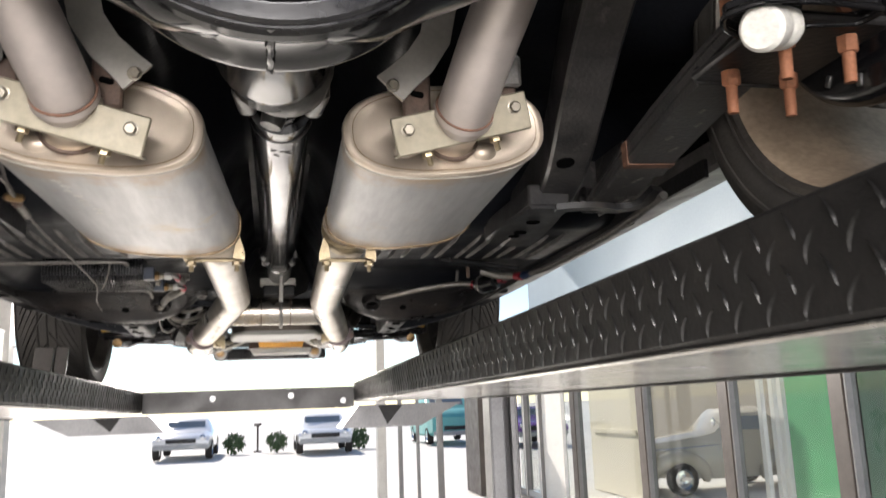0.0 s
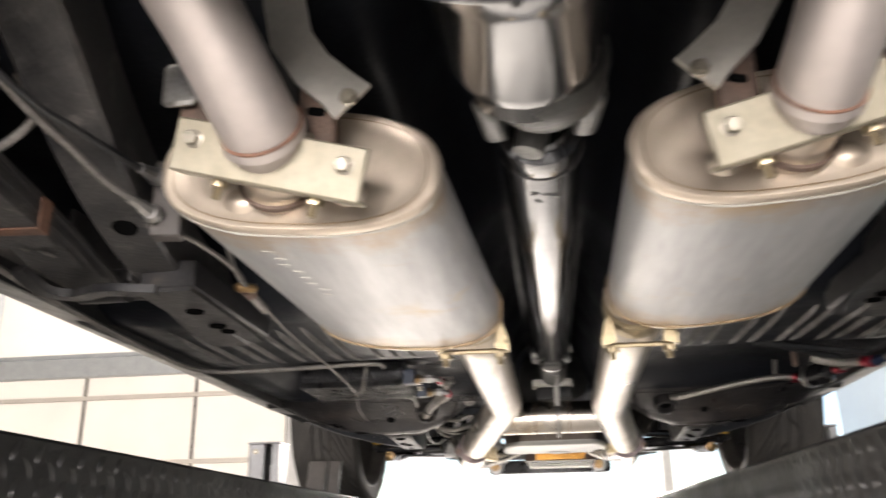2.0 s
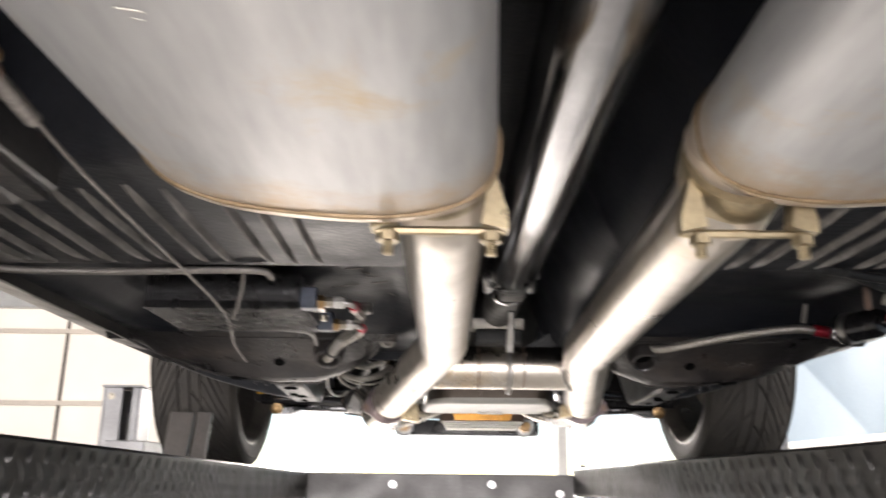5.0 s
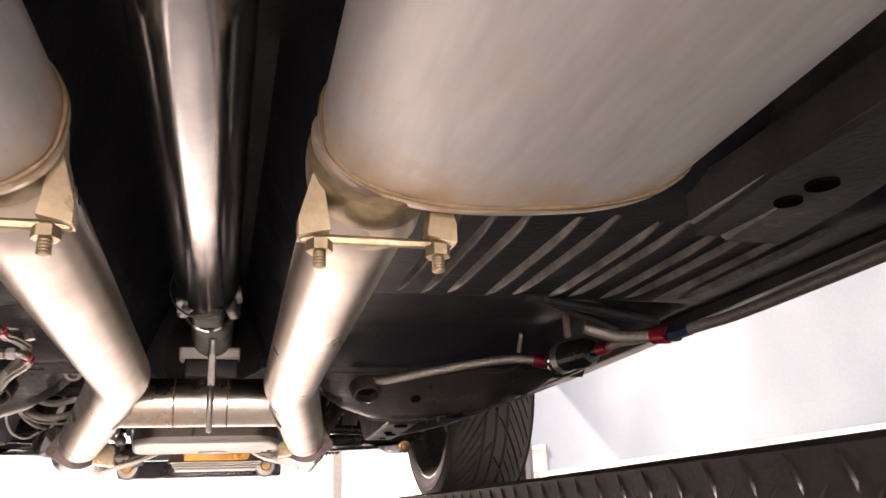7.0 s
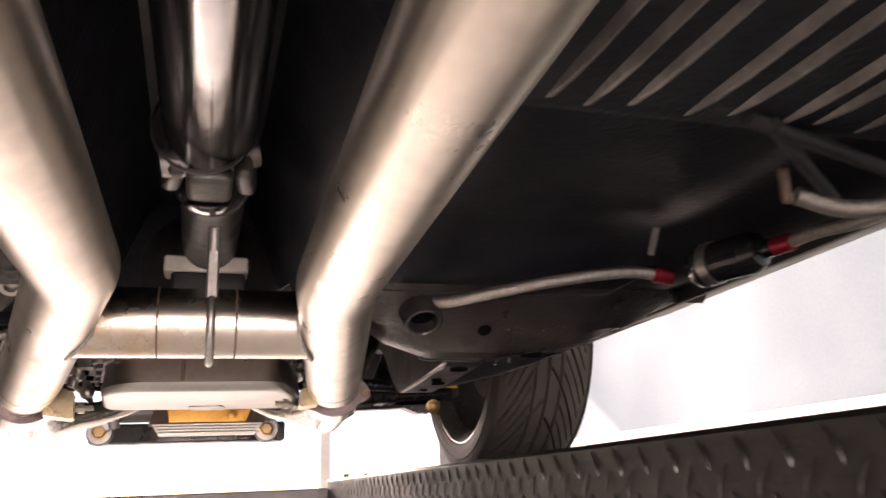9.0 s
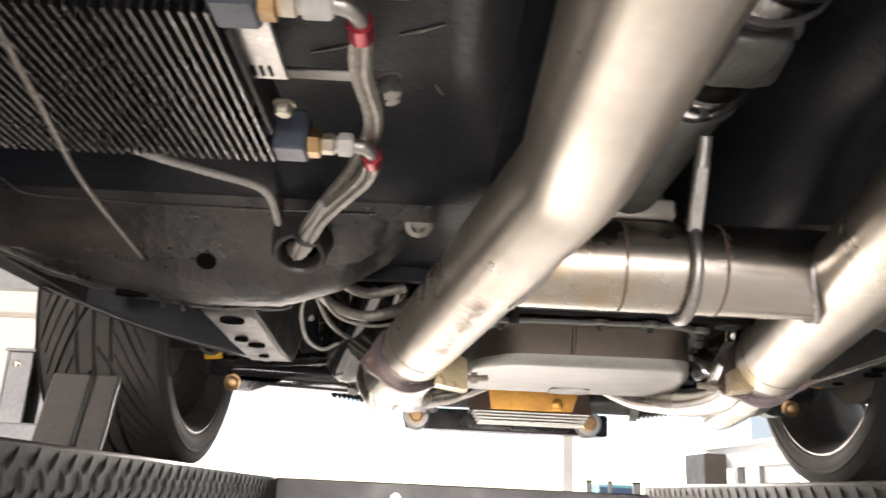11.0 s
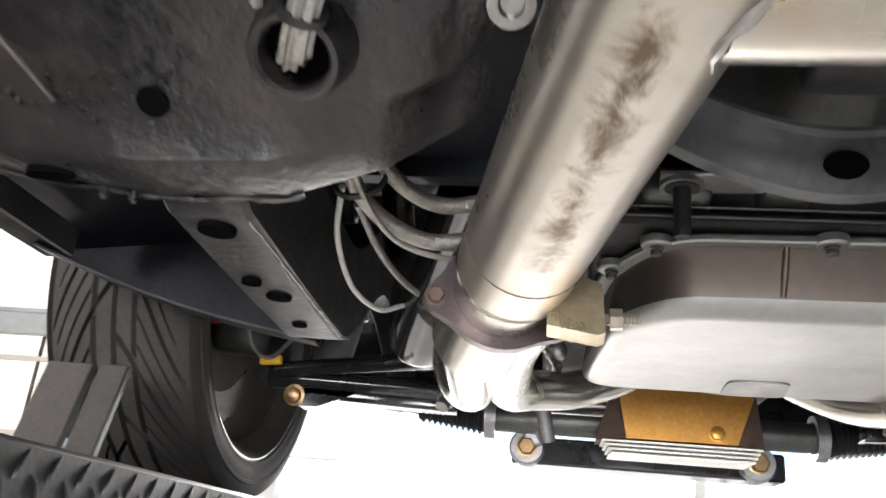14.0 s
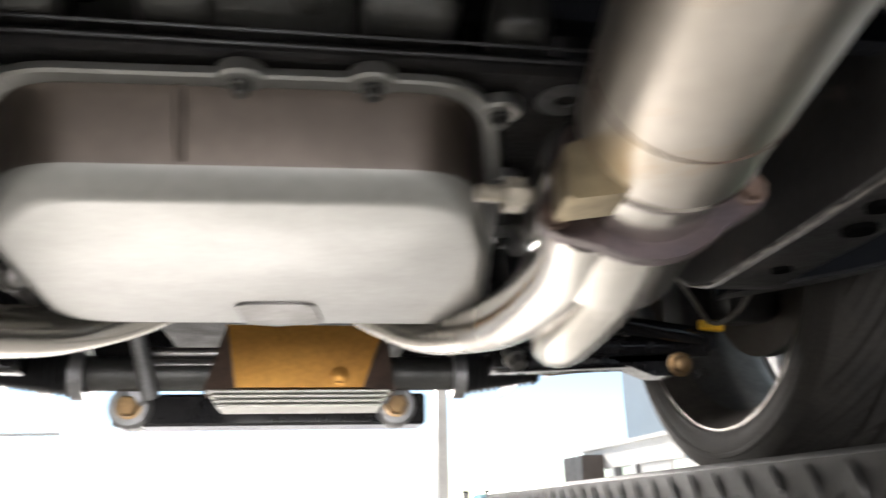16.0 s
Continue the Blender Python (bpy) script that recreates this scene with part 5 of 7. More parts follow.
part("shaft_collar", lathe([(0.03, 0.0), (0.0395, 0.004), (0.0405, 0.03), (0.039, 0.036)], aim((CX, 1.042, 1.84), (0, 1, 0)), 36), M_GLOSS, yk, "greasy black shaft collar")

ds = part("drive_shaft", tube([(CX, 1.035, 1.84), (CX, 1.06, 1.84), (CX, 1.075, 1.84), (CX + 0.008, 2.04, 1.846), (CX + 0.008, 2.06, 1.846), (CX + 0.008, 2.075, 1.846)], [0.026, 0.036, 0.0385, 0.0385, 0.035, 0.028], 40), M_SHAFT, car, "dark oily steel drive shaft tube")
for y in (1.078, 2.036):
    part("weld_ring", lathe([(0.0385, -0.003), (0.0405, -0.001), (0.0405, 0.002), (0.0385, 0.004)], aim((CX + 0.001, y, 1.84), (0, 1, 0)), 40), M_RAIL, ds)
for k, (x, y) in enumerate(((0.0, 1.115), (0.012, 1.118), (0.02, 1.125), (0.004, 1.135))):
    part("paint_mark", block((0.009, 0.004, 0.0012), pose(CX + x - 0.008, y, 1.8018 + 3.2 * (x - 0.008) ** 2, 0, 0, 25 * (k - 1)), 0.0003), M_RUBBERHOSE, ds, "small black paint mark")
fy = part("front_yoke", lathe([(0, 0), (0.034, 0.0), (0.037, 0.012), (0.030, 0.04), (0, 0.04)], aim((CX + 0.009, 2.155, 1.846), (0, 1, 0)), 24), M_SHAFT, ds, "steel slip yoke and universal joint")
for s in (-1, 1):
    part("yoke_ear", block((0.018, 0.055, 0.04), pose(CX + 0.009 + s * 0.032, 2.13, 1.846, 0, 0, -s * 8), 0.007), M_CASTDARK, fy)
    part("shaft_ear", block((0.04, 0.055, 0.018), pose(CX + 0.009, 2.095, 1.846 + s * 0.032), 0.007), M_CASTDARK, fy)
part("joint_cross", lathe([(0, -0.044), (0.012, -0.044), (0.014, -0.03), (0.014, 0.03), (0.012, 0.044), (0, 0.044)], aim((CX + 0.009, 2.115, 1.846), (1, 0, 0.2)), 18), M_STEEL, fy)

# transmission with its mount and pan
TX = 0.028
tr = part("transmission", lathe([(0, 0), (0.03, 0), (0.036, 0.004), (0.036, 0.012), (0.033, 0.016), (0.0335, 0.20), (0.032, 0.27), (0.06, 0.33), (0.11, 0.38), (0.145, 0.62), (0.148, 0.72), (0.148, 0.74), (0, 0.74)], aim((TX, 2.19, 1.852), (0, 1, 0)), 40), M_CASTDARK, car, "dark oily cast transmission with slim tail housing")
part("mount_pad", block((0.102, 0.05, 0.02), pose(TX - 0.003, 2.435, 1.827), 0.003), M_GALV, tr, "pale mount plate")
part("mount_rubber", block((0.09, 0.045, 0.03), pose(TX, 2.44, 1.804), 0.006), M_RUBBERHOSE, tr)
# crossmember: an arched band with oval holes, drawn as shade-black discs
def cross(u, v):
    x = 0.012 + 0.165 * u
    a = abs(0.165 * u)
    z = 1.736 + 4.2 * a * a / (1 + 3 * a)
    prof = ((2.468, 0.035), (2.472, 0.0325), (2.477, 0.005), (2.481, 0.0), (2.494, 0.0), (2.496, 0.005))
    return Vector((x, prof[v][0], z + prof[v][1]))
cm = part("crossmember", grid_sheet(cross, spaced(-1, 1, 40), list(range(6)), (0, 0.0, 0.003)), M_XMEMBER, car, "grey arched transmission crossmember with oval holes")
for x in (0.011, 0.075):
    part("oval_hole", lathe([(0, 0.003), (0.02, 0.003), (0.02, -0.002), (0, -0.002)], aim((x, 2.4745, 1.752 if x < 0.05 else 1.768), (0, -1, -0.16)) @ Matrix.Diagonal((0.62, 0.42, 1, 1)), 24), M_VOID, cm, "dark oval hole")
bolt(cm, (0.062, 2.49, 1.759), (0, -0.3, -1), 0.006, 0.012)
part("hanger_tab", block((0.085, 0.03, 0.004), pose(-0.045, 2.53, 1.766, 0, 0, -4), 0.001), M_ALU, cm, "steel mount tab")
part("tab_washer", lathe([(0, 0.002), (0.0145, 0.002), (0.0145, -0.002), (0, -0.002)], aim((-0.073, 2.53, 1.7625), (0, 0, -1)), 22), M_STEEL, cm)
part("hanger_bolt", lathe([(0, 0.034), (0.0055, 0.034), (0.006, 0.0), (0.0115, 0.0), (0.012, -0.006), (0, -0.006)], aim((-0.073, 2.53, 1.7600), (0, 0.05, -1)), 16), M_RUBBERHOSE, cm, "black hanging bolt")

# pan
low = [(-0.067, 2.560), (0.122, 2.552), (0.142, 2.575), (0.162, 2.66), (0.190, 2.81), (0.186, 2.838), (0.166, 2.852), (-0.095, 2.855), (-0.118, 2.845), (-0.126, 2.82), (-0.112, 2.64), (-0.092, 2.588)]
low = rounded(low, 0.02)


def pan_ring(bm, scale_out, z):
    cx, cy = 0.025, 2.695
    vs = []
    for x, y in low:
        d = Vector((x - cx, y - cy, 0))
        p = Vector((cx, cy, 0)) + d + d.normalized() * scale_out
        lean = 0.024 * min(1.0, max(0.0, (1.7325 - z) / 0.042)) * (1 - step(y, 2.58, 2.68))
        vs.append(bm.verts.new((p.x, p.y + lean, z)))
    return vs
def pan_band(levels, bottom=False, top=False):
    bm = bmesh.new()
    rings = [pan_ring(bm, o, z) for o, z in levels]
    if bottom:
        bm.faces.new(rings[0][::-1])
    for a, b in zip(rings, rings[1:]):
        for k in range(len(a)):
            bm.faces.new((a[k], a[(k + 1) % len(a)], b[(k + 1) % len(a)], b[k]))
    if top:
        bm.faces.new(rings[-1])
    return bm
pan = part("oil_pan", pan_band(((-0.014, 1.6885), (-0.009, 1.6888), (-0.005, 1.690), (-0.002, 1.6925), (0.0, 1.697), (-0.0003, 1.701)), bottom=True), M_PAN, tr, "light grey shallow transmission pan with bolted rim")
# wall is browner than the pan bottom: its shade is put in the colour
part("pan_wall", pan_band(((-0.0003, 1.701), (-0.005, 1.729), (-0.003, 1.7325))), M_PANWALL, pan, "pan wall in shaded brown")
part("pan_rim", pan_band(((-0.004, 1.7327), (0.0055, 1.7327), (0.007, 1.734), (0.007, 1.7375), (0.0, 1.741)), top=True), M_PAN, pan, "grey bolted rim")
boss = rounded([(0.006, 2.782), (0.060, 2.778), (0.068, 2.842), (0.010, 2.846)], 0.012)
part("drain_boss", prism(boss, 0.008, Matrix.Translation((0, 0, 1.6868))), M_BOSS, pan, "flat raised drain boss")
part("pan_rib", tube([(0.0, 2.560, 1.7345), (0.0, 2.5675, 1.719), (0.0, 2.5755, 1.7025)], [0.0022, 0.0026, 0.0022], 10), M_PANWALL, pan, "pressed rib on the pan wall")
for x, y in ((-0.085, 2.567), (0.027, 2.554), (0.085, 2.551), (0.148, 2.572), (0.169, 2.66), (0.192, 2.76), (-0.112, 2.62), (-0.121, 2.69), (-0.130, 2.76), (-0.136, 2.82)):
    part("rim_lug", lathe([(0, 0.001), (0.0095, 0.001), (0.011, -0.0005), (0.011, -0.006), (0, -0.006)], aim((x, y, 1.7328), (0, 0, -1)), 18), M_PAN, pan)
    bolt(pan, (x, y, 1.7315), (0, 0, -1), 0.0042, 0.004, material=M_CASTDARK)
part("rim_tab", lathe([(0.006, -0.003), (0.015, -0.003), (0.015, 0.004), (0.006, 0.004), (0.006, -0.003)], aim((0.182, 2.572, 1.745), (0, 0, -1)), 20), M_ALU, pan, "cast lug with hole")
bm = bmesh.new()
box(bm, (-0.128, 2.548, 1.7425), (0.192, 2.87, 1.753), 0.003)
part("case_flange", bm, M_OILBLACK, tr, "black case flange above the pan")
for x0, x1, z0, y in ((-0.10, -0.05, 1.772, 2.556), (-0.02, 0.015, 1.776, 2.552), (0.045, 0.065, 1.785, 2.550), (0.078, 0.125, 1.778, 2.552), (0.14, 0.17, 1.774, 2.558)):
    part("case_casting", block((x1 - x0, 0.035, 0.028), pose((x0 + x1) / 2, y, z0 - 0.004, -14, 0, 0), 0.008), M_CASTDARK, tr)
for z in (1.7475, 1.7545):
    part("case_seam", tube([(-0.128, 2.5465, z), (0.188, 2.5465, z)], 0.0009, 6), M_XMEMBER, tr, "thin worn casting edge")
# black sheet added for the shade behind the castings
part("case_gap_shade", block((0.26, 0.012, 0.05), pose(0.026, 2.562, 1.80), 0.003), M_VOID, tr)
br = part("shift_bracket", block((0.012, 0.05, 0.03), pose(0.197, 2.70, 1.722, 0, 15, 10), 0.003), M_ALU, tr)
part("linkage", tube(smooth_path([(0.203, 2.72, 1.715), (0.207, 2.76, 1.71), (0.216, 2.80, 1.72)]), 0.006, 10), M_STEEL, tr)
ear = rounded([(-0.150, 2.665), (-0.126, 2.655), (-0.128, 2.79), (-0.142, 2.80), (-0.152, 2.74)], 0.006)
ce = part("case_ear", prism(ear, 0.014, Matrix.Translation((0, 0, 1.733))), M_ALU, tr, "pale cast ear beside the pan")
for y in (2.685, 2.745):
    part("ear_hole", lathe([(0, 0.008), (0.0055, 0.008), (0.0055, 0.002), (0, 0.002)], aim((-0.139, y, 1.7335), (0, 0, -1)), 14), M_VOID, ce, "dark bolt hole")
part("end_ball", lathe([(0, 0.012), (0.006, 0.0108), (0.0105, 0.006), (0.012, 0.0), (0.0105, -0.006), (0.007, -0.010), (0.007, -0.03), (0, -0.03)], aim((-0.151, 2.82, 1.716), (0.1, -0.2, -1)), 20), M_STEEL, tr, "bright linkage ball")
part("shift_rod", tube([(-0.165, 2.80, 1.722), (-0.148, 2.845, 1.706), (-0.150, 2.87, 1.704)], 0.005, 10), M_STEEL, tr, "bent linkage rod")
for x in (-0.145, -0.150):
    part("pan_fitting", lathe([(0, 0), (0.01, 0), (0.01, 0.012), (0.007, 0.014), (0.007, 0.025), (0, 0.025)], aim((x, 2.60 + (x + 0.15) * 12, 1.728), (-0.3, 0, -1)), 14), M_STEEL, tr)

# engine underside, far up in the dark
bm = bmesh.new()
box(bm, (-0.17, 2.86, 1.80), (0.22, 3.9, 2.2), 0.03)
part("engine", bm, M_OILBLACK, car, "dark engine underside")

# ---------------------------------------------------------------- exhaust system
def oval(w, h, n=64, e=2.55):
    out = []
    for k in range(n):
        a = 2 * math.pi * k / n
        c, s_ = math.cos(a), math.sin(a)
        out.append((w * math.copysign(abs(c) ** (2 / e), c), h * math.copysign(abs(s_) ** (2 / e), s_)))
    return out


def muffler(rear, front, w, h, roll, name_label):
    rear, front = Vector(rear), Vector(front)
    ov = oval(1, 1)
    cr, sr = math.cos(roll), math.sin(roll)
    def rolled(c, x, dy, z):
        return Vector((c.x + cr * x - sr * z, c.y + dy, c.z + sr * x + cr * z))
    def ring(bm, t, k, dy=0.0):
        c = rear.lerp(front, t)
        return [bm.verts.new(rolled(c, w * k * a, dy, h * (k if k > 0.9 else k * 0.94) * b)) for a, b in ov]
    bm = bmesh.new()
    rs = [ring(bm, t, k) for t, k in [(0, 1.0)] + [(i / 12, 1.0) for i in range(1, 12)] + [(1, 1.0)]]
    for a, b in zip(rs, rs[1:]):
        for j in range(len(a)):
            bm.faces.new((a[j], a[(j + 1) % len(a)], b[(j + 1) % len(a)], b[j]))
    m = part("muffler", bm, M_MUFF, car, name_label)
    for t, sgn in ((0, -1), (1, 1)):
        bm = bmesh.new()
        rs = [ring(bm, t, k, sgn * d) for k, d in ((1.0, -0.008), (1.014, -0.006), (1.018, -0.001), (1.012, 0.004), (0.985, 0.0065), (0.95, 0.0065), (0.91, 0.005), (0.87, 0.0035), (0.80, 0.003), (0.6, 0.003), (0.2, 0.003))]
        for a, b in zip(rs, rs[1:]):
            for j in range(len(a)):
                bm.faces.new((a[j], a[(j + 1) % len(a)], b[(j + 1) % len(a)], b[j]))
        bm.faces.new(rs[-1])
        cap = part("end_cap", bm, M_CAP, m, "warm tinted end cap with rolled rim")
        cc = rear.lerp(front, t)
        seam = [rolled(cc, w * 1.008 * a, -sgn * 0.0085, h * 1.012 * b) for a, b in [*ov, ov[0]]]
        part("rim_seam", tube(seam, [0.0016 + 0.0004 * math.sin(k * 1.3) for k in range(len(seam))], 6, caps=False), M_SEAM if t else M_GALV, cap, "rolled rim seam")
        inner = [rolled(cc, w * 0.925 * a, sgn * 0.0062, h * 0.90 * b) for a, b in [*ov, ov[0]]]
        part("rim_line", tube(inner, 0.0005, 6, caps=False), M_SEAM, cap, "fine tan line inside the rim")
    return m


MUFF = {-1: ((-0.203, 1.015, 1.797), (-0.174, 1.43, 1.776)), 1: ((0.219, 1.015, 1.802), (0.224, 1.43, 1.791))}
for s in (-1, 1):
    rear, front = MUFF[s]
    mf = muffler(rear, front, 0.1275, 0.058, s * radians(4.5), "silver oval muffler with a faintly stained shell")
    if s < 0:
        for k in range(8):
            x, y = -0.240 + 0.0037 * k + 0.003 * math.sin(k * 2.3), 1.07 + 0.018 * k
            u = (x - (rear[0] + 0.07 * (y - rear[1]))) / 0.1275
            z = rear[2] - 0.0506 * (y - rear[1]) - 0.058 * (1 - abs(u) ** 2.55) ** (1 / 2.55) - 0.0787 * (x - rear[0] - 0.07 * (y - rear[1]))
            for e in (-0.004, 0.004):
                p = [(x + dx + e * 0.6, y + dy + e, z + 0.0002) for dx, dy in ((-0.009, -0.001), (0.0, 0.001), (0.008, 0.004))]
                part("stamping", tube(p, [0.0004, 0.0008, 0.0004], 6), M_GALV, mf, "faint stamped mark")
    rx = 0.228 if s > 0 else -0.211
    # stamped dimples and inlet neck on the rear cap
    for dx in (-0.052, 0.048):
        part("dimple", lathe([(0, 0.0075), (0.006, 0.0072), (0.011, 0.0058), (0.016, 0.0032), (0.021, 0.0008), (0.026, -0.001)], aim((rear[0] + dx, rear[1] + 0.002, rear[2] - 0.026), (0, -1, 0)) @ Matrix.Diagonal((1.05, 0.8, 1.5, 1)), 28), M_CAP, mf)
    part("neck", tube([(rx - 0.008, 1.02, rear[2] - 0.008), (rx, 0.962, rear[2] + 0.006)], 0.034, 32), M_CAP, mf, "brown tinted inlet neck")
    tilt = -14.5 if s > 0 else 15
    pm = Matrix.Translation((0.225, 0.95, 1.789) if s > 0 else (-0.210, 0.95, 1.780)) @ pose(0, 0, 0, 0, tilt, 0) @ pose(0, 0, 0, 14)
    fl = part("flange_plate", block((0.170, 0.005, 0.046), pm, 0.0018), M_ZINC, mf, "yellow zinc flange plate with two bolts")
    part("flange_lip", block((0.170, 0.022, 0.004), pm @ pose(0, 0.0135, -0.021), 0.0015), M_ZINC, fl)
    for dx in (-0.067, 0.067):
        bolt(fl, pm @ Vector((dx, -0.0026, 0.006)), pm.to_3x3() @ Vector((0, -1, 0)), 0.0066, 0.006)
    for dx in (-0.045, 0.042):
        stud(fl, pm @ Vector((dx, 0.017, -0.019)), pm.to_3x3() @ Vector((0, -0.15, -1)), 0.0038, 0.021, M_CLAMP)
    part("neck_ring", lathe([(0.0345, -0.003), (0.0372, -0.002), (0.0372, 0.003), (0.0345, 0.004)], aim((rx - 0.0065, 1.007, rear[2] - 0.009), (0.1, -1, 0.3)), 36), M_DARKBROWN, mf, "brown burnt neck ring")
    # second flange half: a curved plate round the pipe
    line = [(s * 0.141, 1.832), (s * 0.155, 1.846), (s * 0.178, 1.868), (s * 0.198, 1.90), (s * 0.206, 1.94), (s * 0.204, 1.99)]
    up, dn = [], []
    for i, (x, z) in enumerate(line):
        d = Vector(line[min(i + 1, 5)]) - Vector(line[max(i - 1, 0)])
        nn = Vector((-d.y, d.x)).normalized() * (0.019 if i else 0.021)
        up.append((x + nn.x, z + nn.y)), dn.append((x - nn.x, z - nn.y))
    hp = part("hanger_plate", prism([*up, *dn[::-1]], 0.005, Matrix.Translation((0, 0.962, 0)) @ pose(0, 0, 0, 90)), M_GALV, mf, "curved zinc hanger plate")
    bolt(hp, (s * 0.144, 0.9565, 1.835), (0, -1, -0.1), 0.0066, 0.006)
    bm = bmesh.new()
    box(bm, (s * 0.292 - 0.02, 0.957, 1.842), (s * 0.292 + 0.012, 0.962, 1.884), 0.004)
    part("hanger_ear", bm, M_STEEL, hp)
    for x, z0 in ((s * 0.175, 1.80), (s * 0.283, 1.825)):
        bm = bmesh.new()
        box(bm, (x - 0.017, 0.968, z0), (x + 0.017, 0.98, z0 + 0.062), 0.003)
        iso = part("isolator", bm, M_DARKBROWN, mf, "brown slotted isolator bracket")
        part("isolator_slot", block((0.016, 0.004, 0.008), pose(x, 0.967, z0 + 0.03, 0, 12), 0.002), M_VOID, iso)
    # tail pipe rising over the axle
    px = 0.226 if s > 0 else -0.212
    rise = [(0.0, 0.956, 1.799), (0.0, 0.938, 1.803), (s * 0.004, 0.905, 1.822), (s * 0.013, 0.868, 1.856), (s * 0.026, 0.825, 1.899)] if s > 0 else [(0.0, 0.956, 1.800), (-0.001, 0.938, 1.804), (-0.009, 0.905, 1.825), (-0.022, 0.87, 1.857), (-0.042, 0.825, 1.899)]
    last = px + rise[-1][0]
    tp = smooth_path([(px + x, y, z) for x, y, z in rise] + [(last + s * 0.014, 0.75, 1.965), (last + s * 0.026, 0.66, 2.02), (last + s * 0.036, 0.53, 2.05), (last + s * 0.045, 0.35, 2.05), (last + s * 0.055, 0.05, 1.99), (last + s * 0.065, -0.4, 1.93)], 6)
    t = part("tail_pipe", tube(tp, 0.033, 32), M_TAIL, car, "warm grey steel tail pipe rising over the axle")
    pw = (s * 0.06, -1, 0.4)
    part("weld_ring", lathe([(0.033, -0.0015), (0.0352, -0.0008), (0.0352, 0.0008), (0.033, 0.0018)], aim((px, 0.9385, 1.8035), pw), 36), M_CLIPRUST, t, "thin rusty weld ring")
    part("flange_socket", lathe([(0.033, 0.0), (0.0362, 0.0), (0.0352, 0.0075), (0.0335, 0.0085)], aim((px, 0.9465, 1.8005), pw), 36), M_TAIL, t, "pale pressed socket")

# front pipes, H-pipe and collectors
EL = {-1: [(-0.090, 1.44, 1.776), (-0.086, 1.50, 1.750), (-0.080, 2.10, 1.737), (-0.182, 2.51, 1.687)], 1: [(0.132, 1.44, 1.779), (0.130, 1.48, 1.752), (0.137, 2.10, 1.729), (0.199, 2.51, 1.690)]}
PR = 0.0365
for s in (-1, 1):
    a, b, c, d = EL[s]
    stop = Vector(d) + (Vector(c) - Vector(d)).normalized() * 0.013
    fp = part("front_pipe", tube(fillet_path([a, b, c, stop], 0.018, 6), PR, 40), M_PIPESPOT if s > 0 else M_PIPESTAIN, car, "polished stainless front pipe with a welded bend")
    way = Vector(d) - Vector(c)
    dd = Vector(d)
    # muffler outlet neck and its clamp
    part("outlet_neck", tube(smooth_path([(a[0], 1.437, 1.781), (a[0], 1.446, 1.7755), (a[0] + 0.001, 1.466, 1.762), (a[0] + 0.002, 1.49, 1.7515)], 5), [0.0405 - 0.0036 * k / 15 for k in range(16)], 32), M_CAP, fp, "gold tinted outlet neck")
    oy = 1.437
    part("outlet_clamp", lathe([(0.036, -0.001), (0.0425, 0.0), (0.0425, 0.010), (0.0405, 0.026), (0.036, 0.027)], aim((a[0], oy + 0.004, 1.770), (0, 1, -0.35)), 32), M_CLAMP, fp, "brassy flared outlet clamp")
    part("saddle", block((0.096, 0.011, 0.006), pose(a[0] + 0.002, oy + 0.014, 1.7155, 20), 0.0015), M_CLAMP, fp, "brassy clamp saddle")
    for sx in (-1, 1):
        ck = [(sx * 0.030, 0.004), (sx * 0.049, 0.0), (sx * 0.049, 0.012), (sx * 0.041, 0.040), (sx * 0.036, 0.045)]
        part("clamp_cheek", prism(ck, 0.016, Matrix.Translation((a[0] + 0.002, oy + 0.016, 1.713)) @ pose(0, 0, 0, 90)), M_CLAMP, fp, "folded brassy cheek")
        stud(fp, (a[0] + 0.002 + sx * 0.0365, oy + 0.002, 1.7125), (0, -0.05, -1), 0.0042, 0.019, M_CLAMP)
    # collar, flange and collector
    e = dd + way.normalized() * 0.035
    w3 = Vector((s * 0.05, 1, -0.04)).normalized()
    part("rolled_end", lathe([(PR - 0.0002, -0.002), (PR + 0.0008, 0.0), (PR - 0.001, 0.006), (0.0335, 0.010), (0.030, 0.011)], aim(stop, way), 40), M_PIPE, fp, "rolled pipe end")
    part("slip_seam", lathe([(PR, -0.0007), (PR + 0.0005, 0.0), (PR, 0.0007)], aim(dd - way.normalized() * 0.0495, way), 36), M_DARKBROWN, fp, "brown slip joint seam")
    part("neck", tube([dd - way.normalized() * 0.008, dd + way.normalized() * 0.034], 0.0325, 32), M_CERAMIC, fp, "pale neck inside the joint")
    inw = -s
    sad = [(0.0, -0.022), (0.030, -0.027), (0.034, -0.025), (0.032, 0.006), (0.0, 0.02)]
    p0 = dd + Vector((inw * 0.024, -0.008, -0.016))
    part("clamp_saddle", prism([(inw * u, v) for u, v in (sad if s < 0 else [(0.7 * a_, 0.7 * b_) for a_, b_ in sad])], 0.018, Matrix.Translation(p0) @ pose(0, 0, 0, 82) @ Matrix.Translation((0, 0, -0.008))), M_CLAMP, fp, "folded brassy clamp saddle")
    stud(fp, p0 + Vector((inw * 0.034, 0.0, -0.012)), (inw, 0, 0.05), 0.0036, 0.021)
    ears = [math.pi - a if s > 0 else a for a in (radians(-12), radians(205), radians(97))]
    fo = []
    for k in spaced(0, 2 * math.pi, 60)[:-1]:
        r = 0.040 + 0.0125 * max(math.exp(-((1 - math.cos(k - a)) / 0.045)) for a in ears)
        fo.append((r * math.cos(k), r * math.sin(k)))
    fm = aim(dd + way.normalized() * 0.026, way)
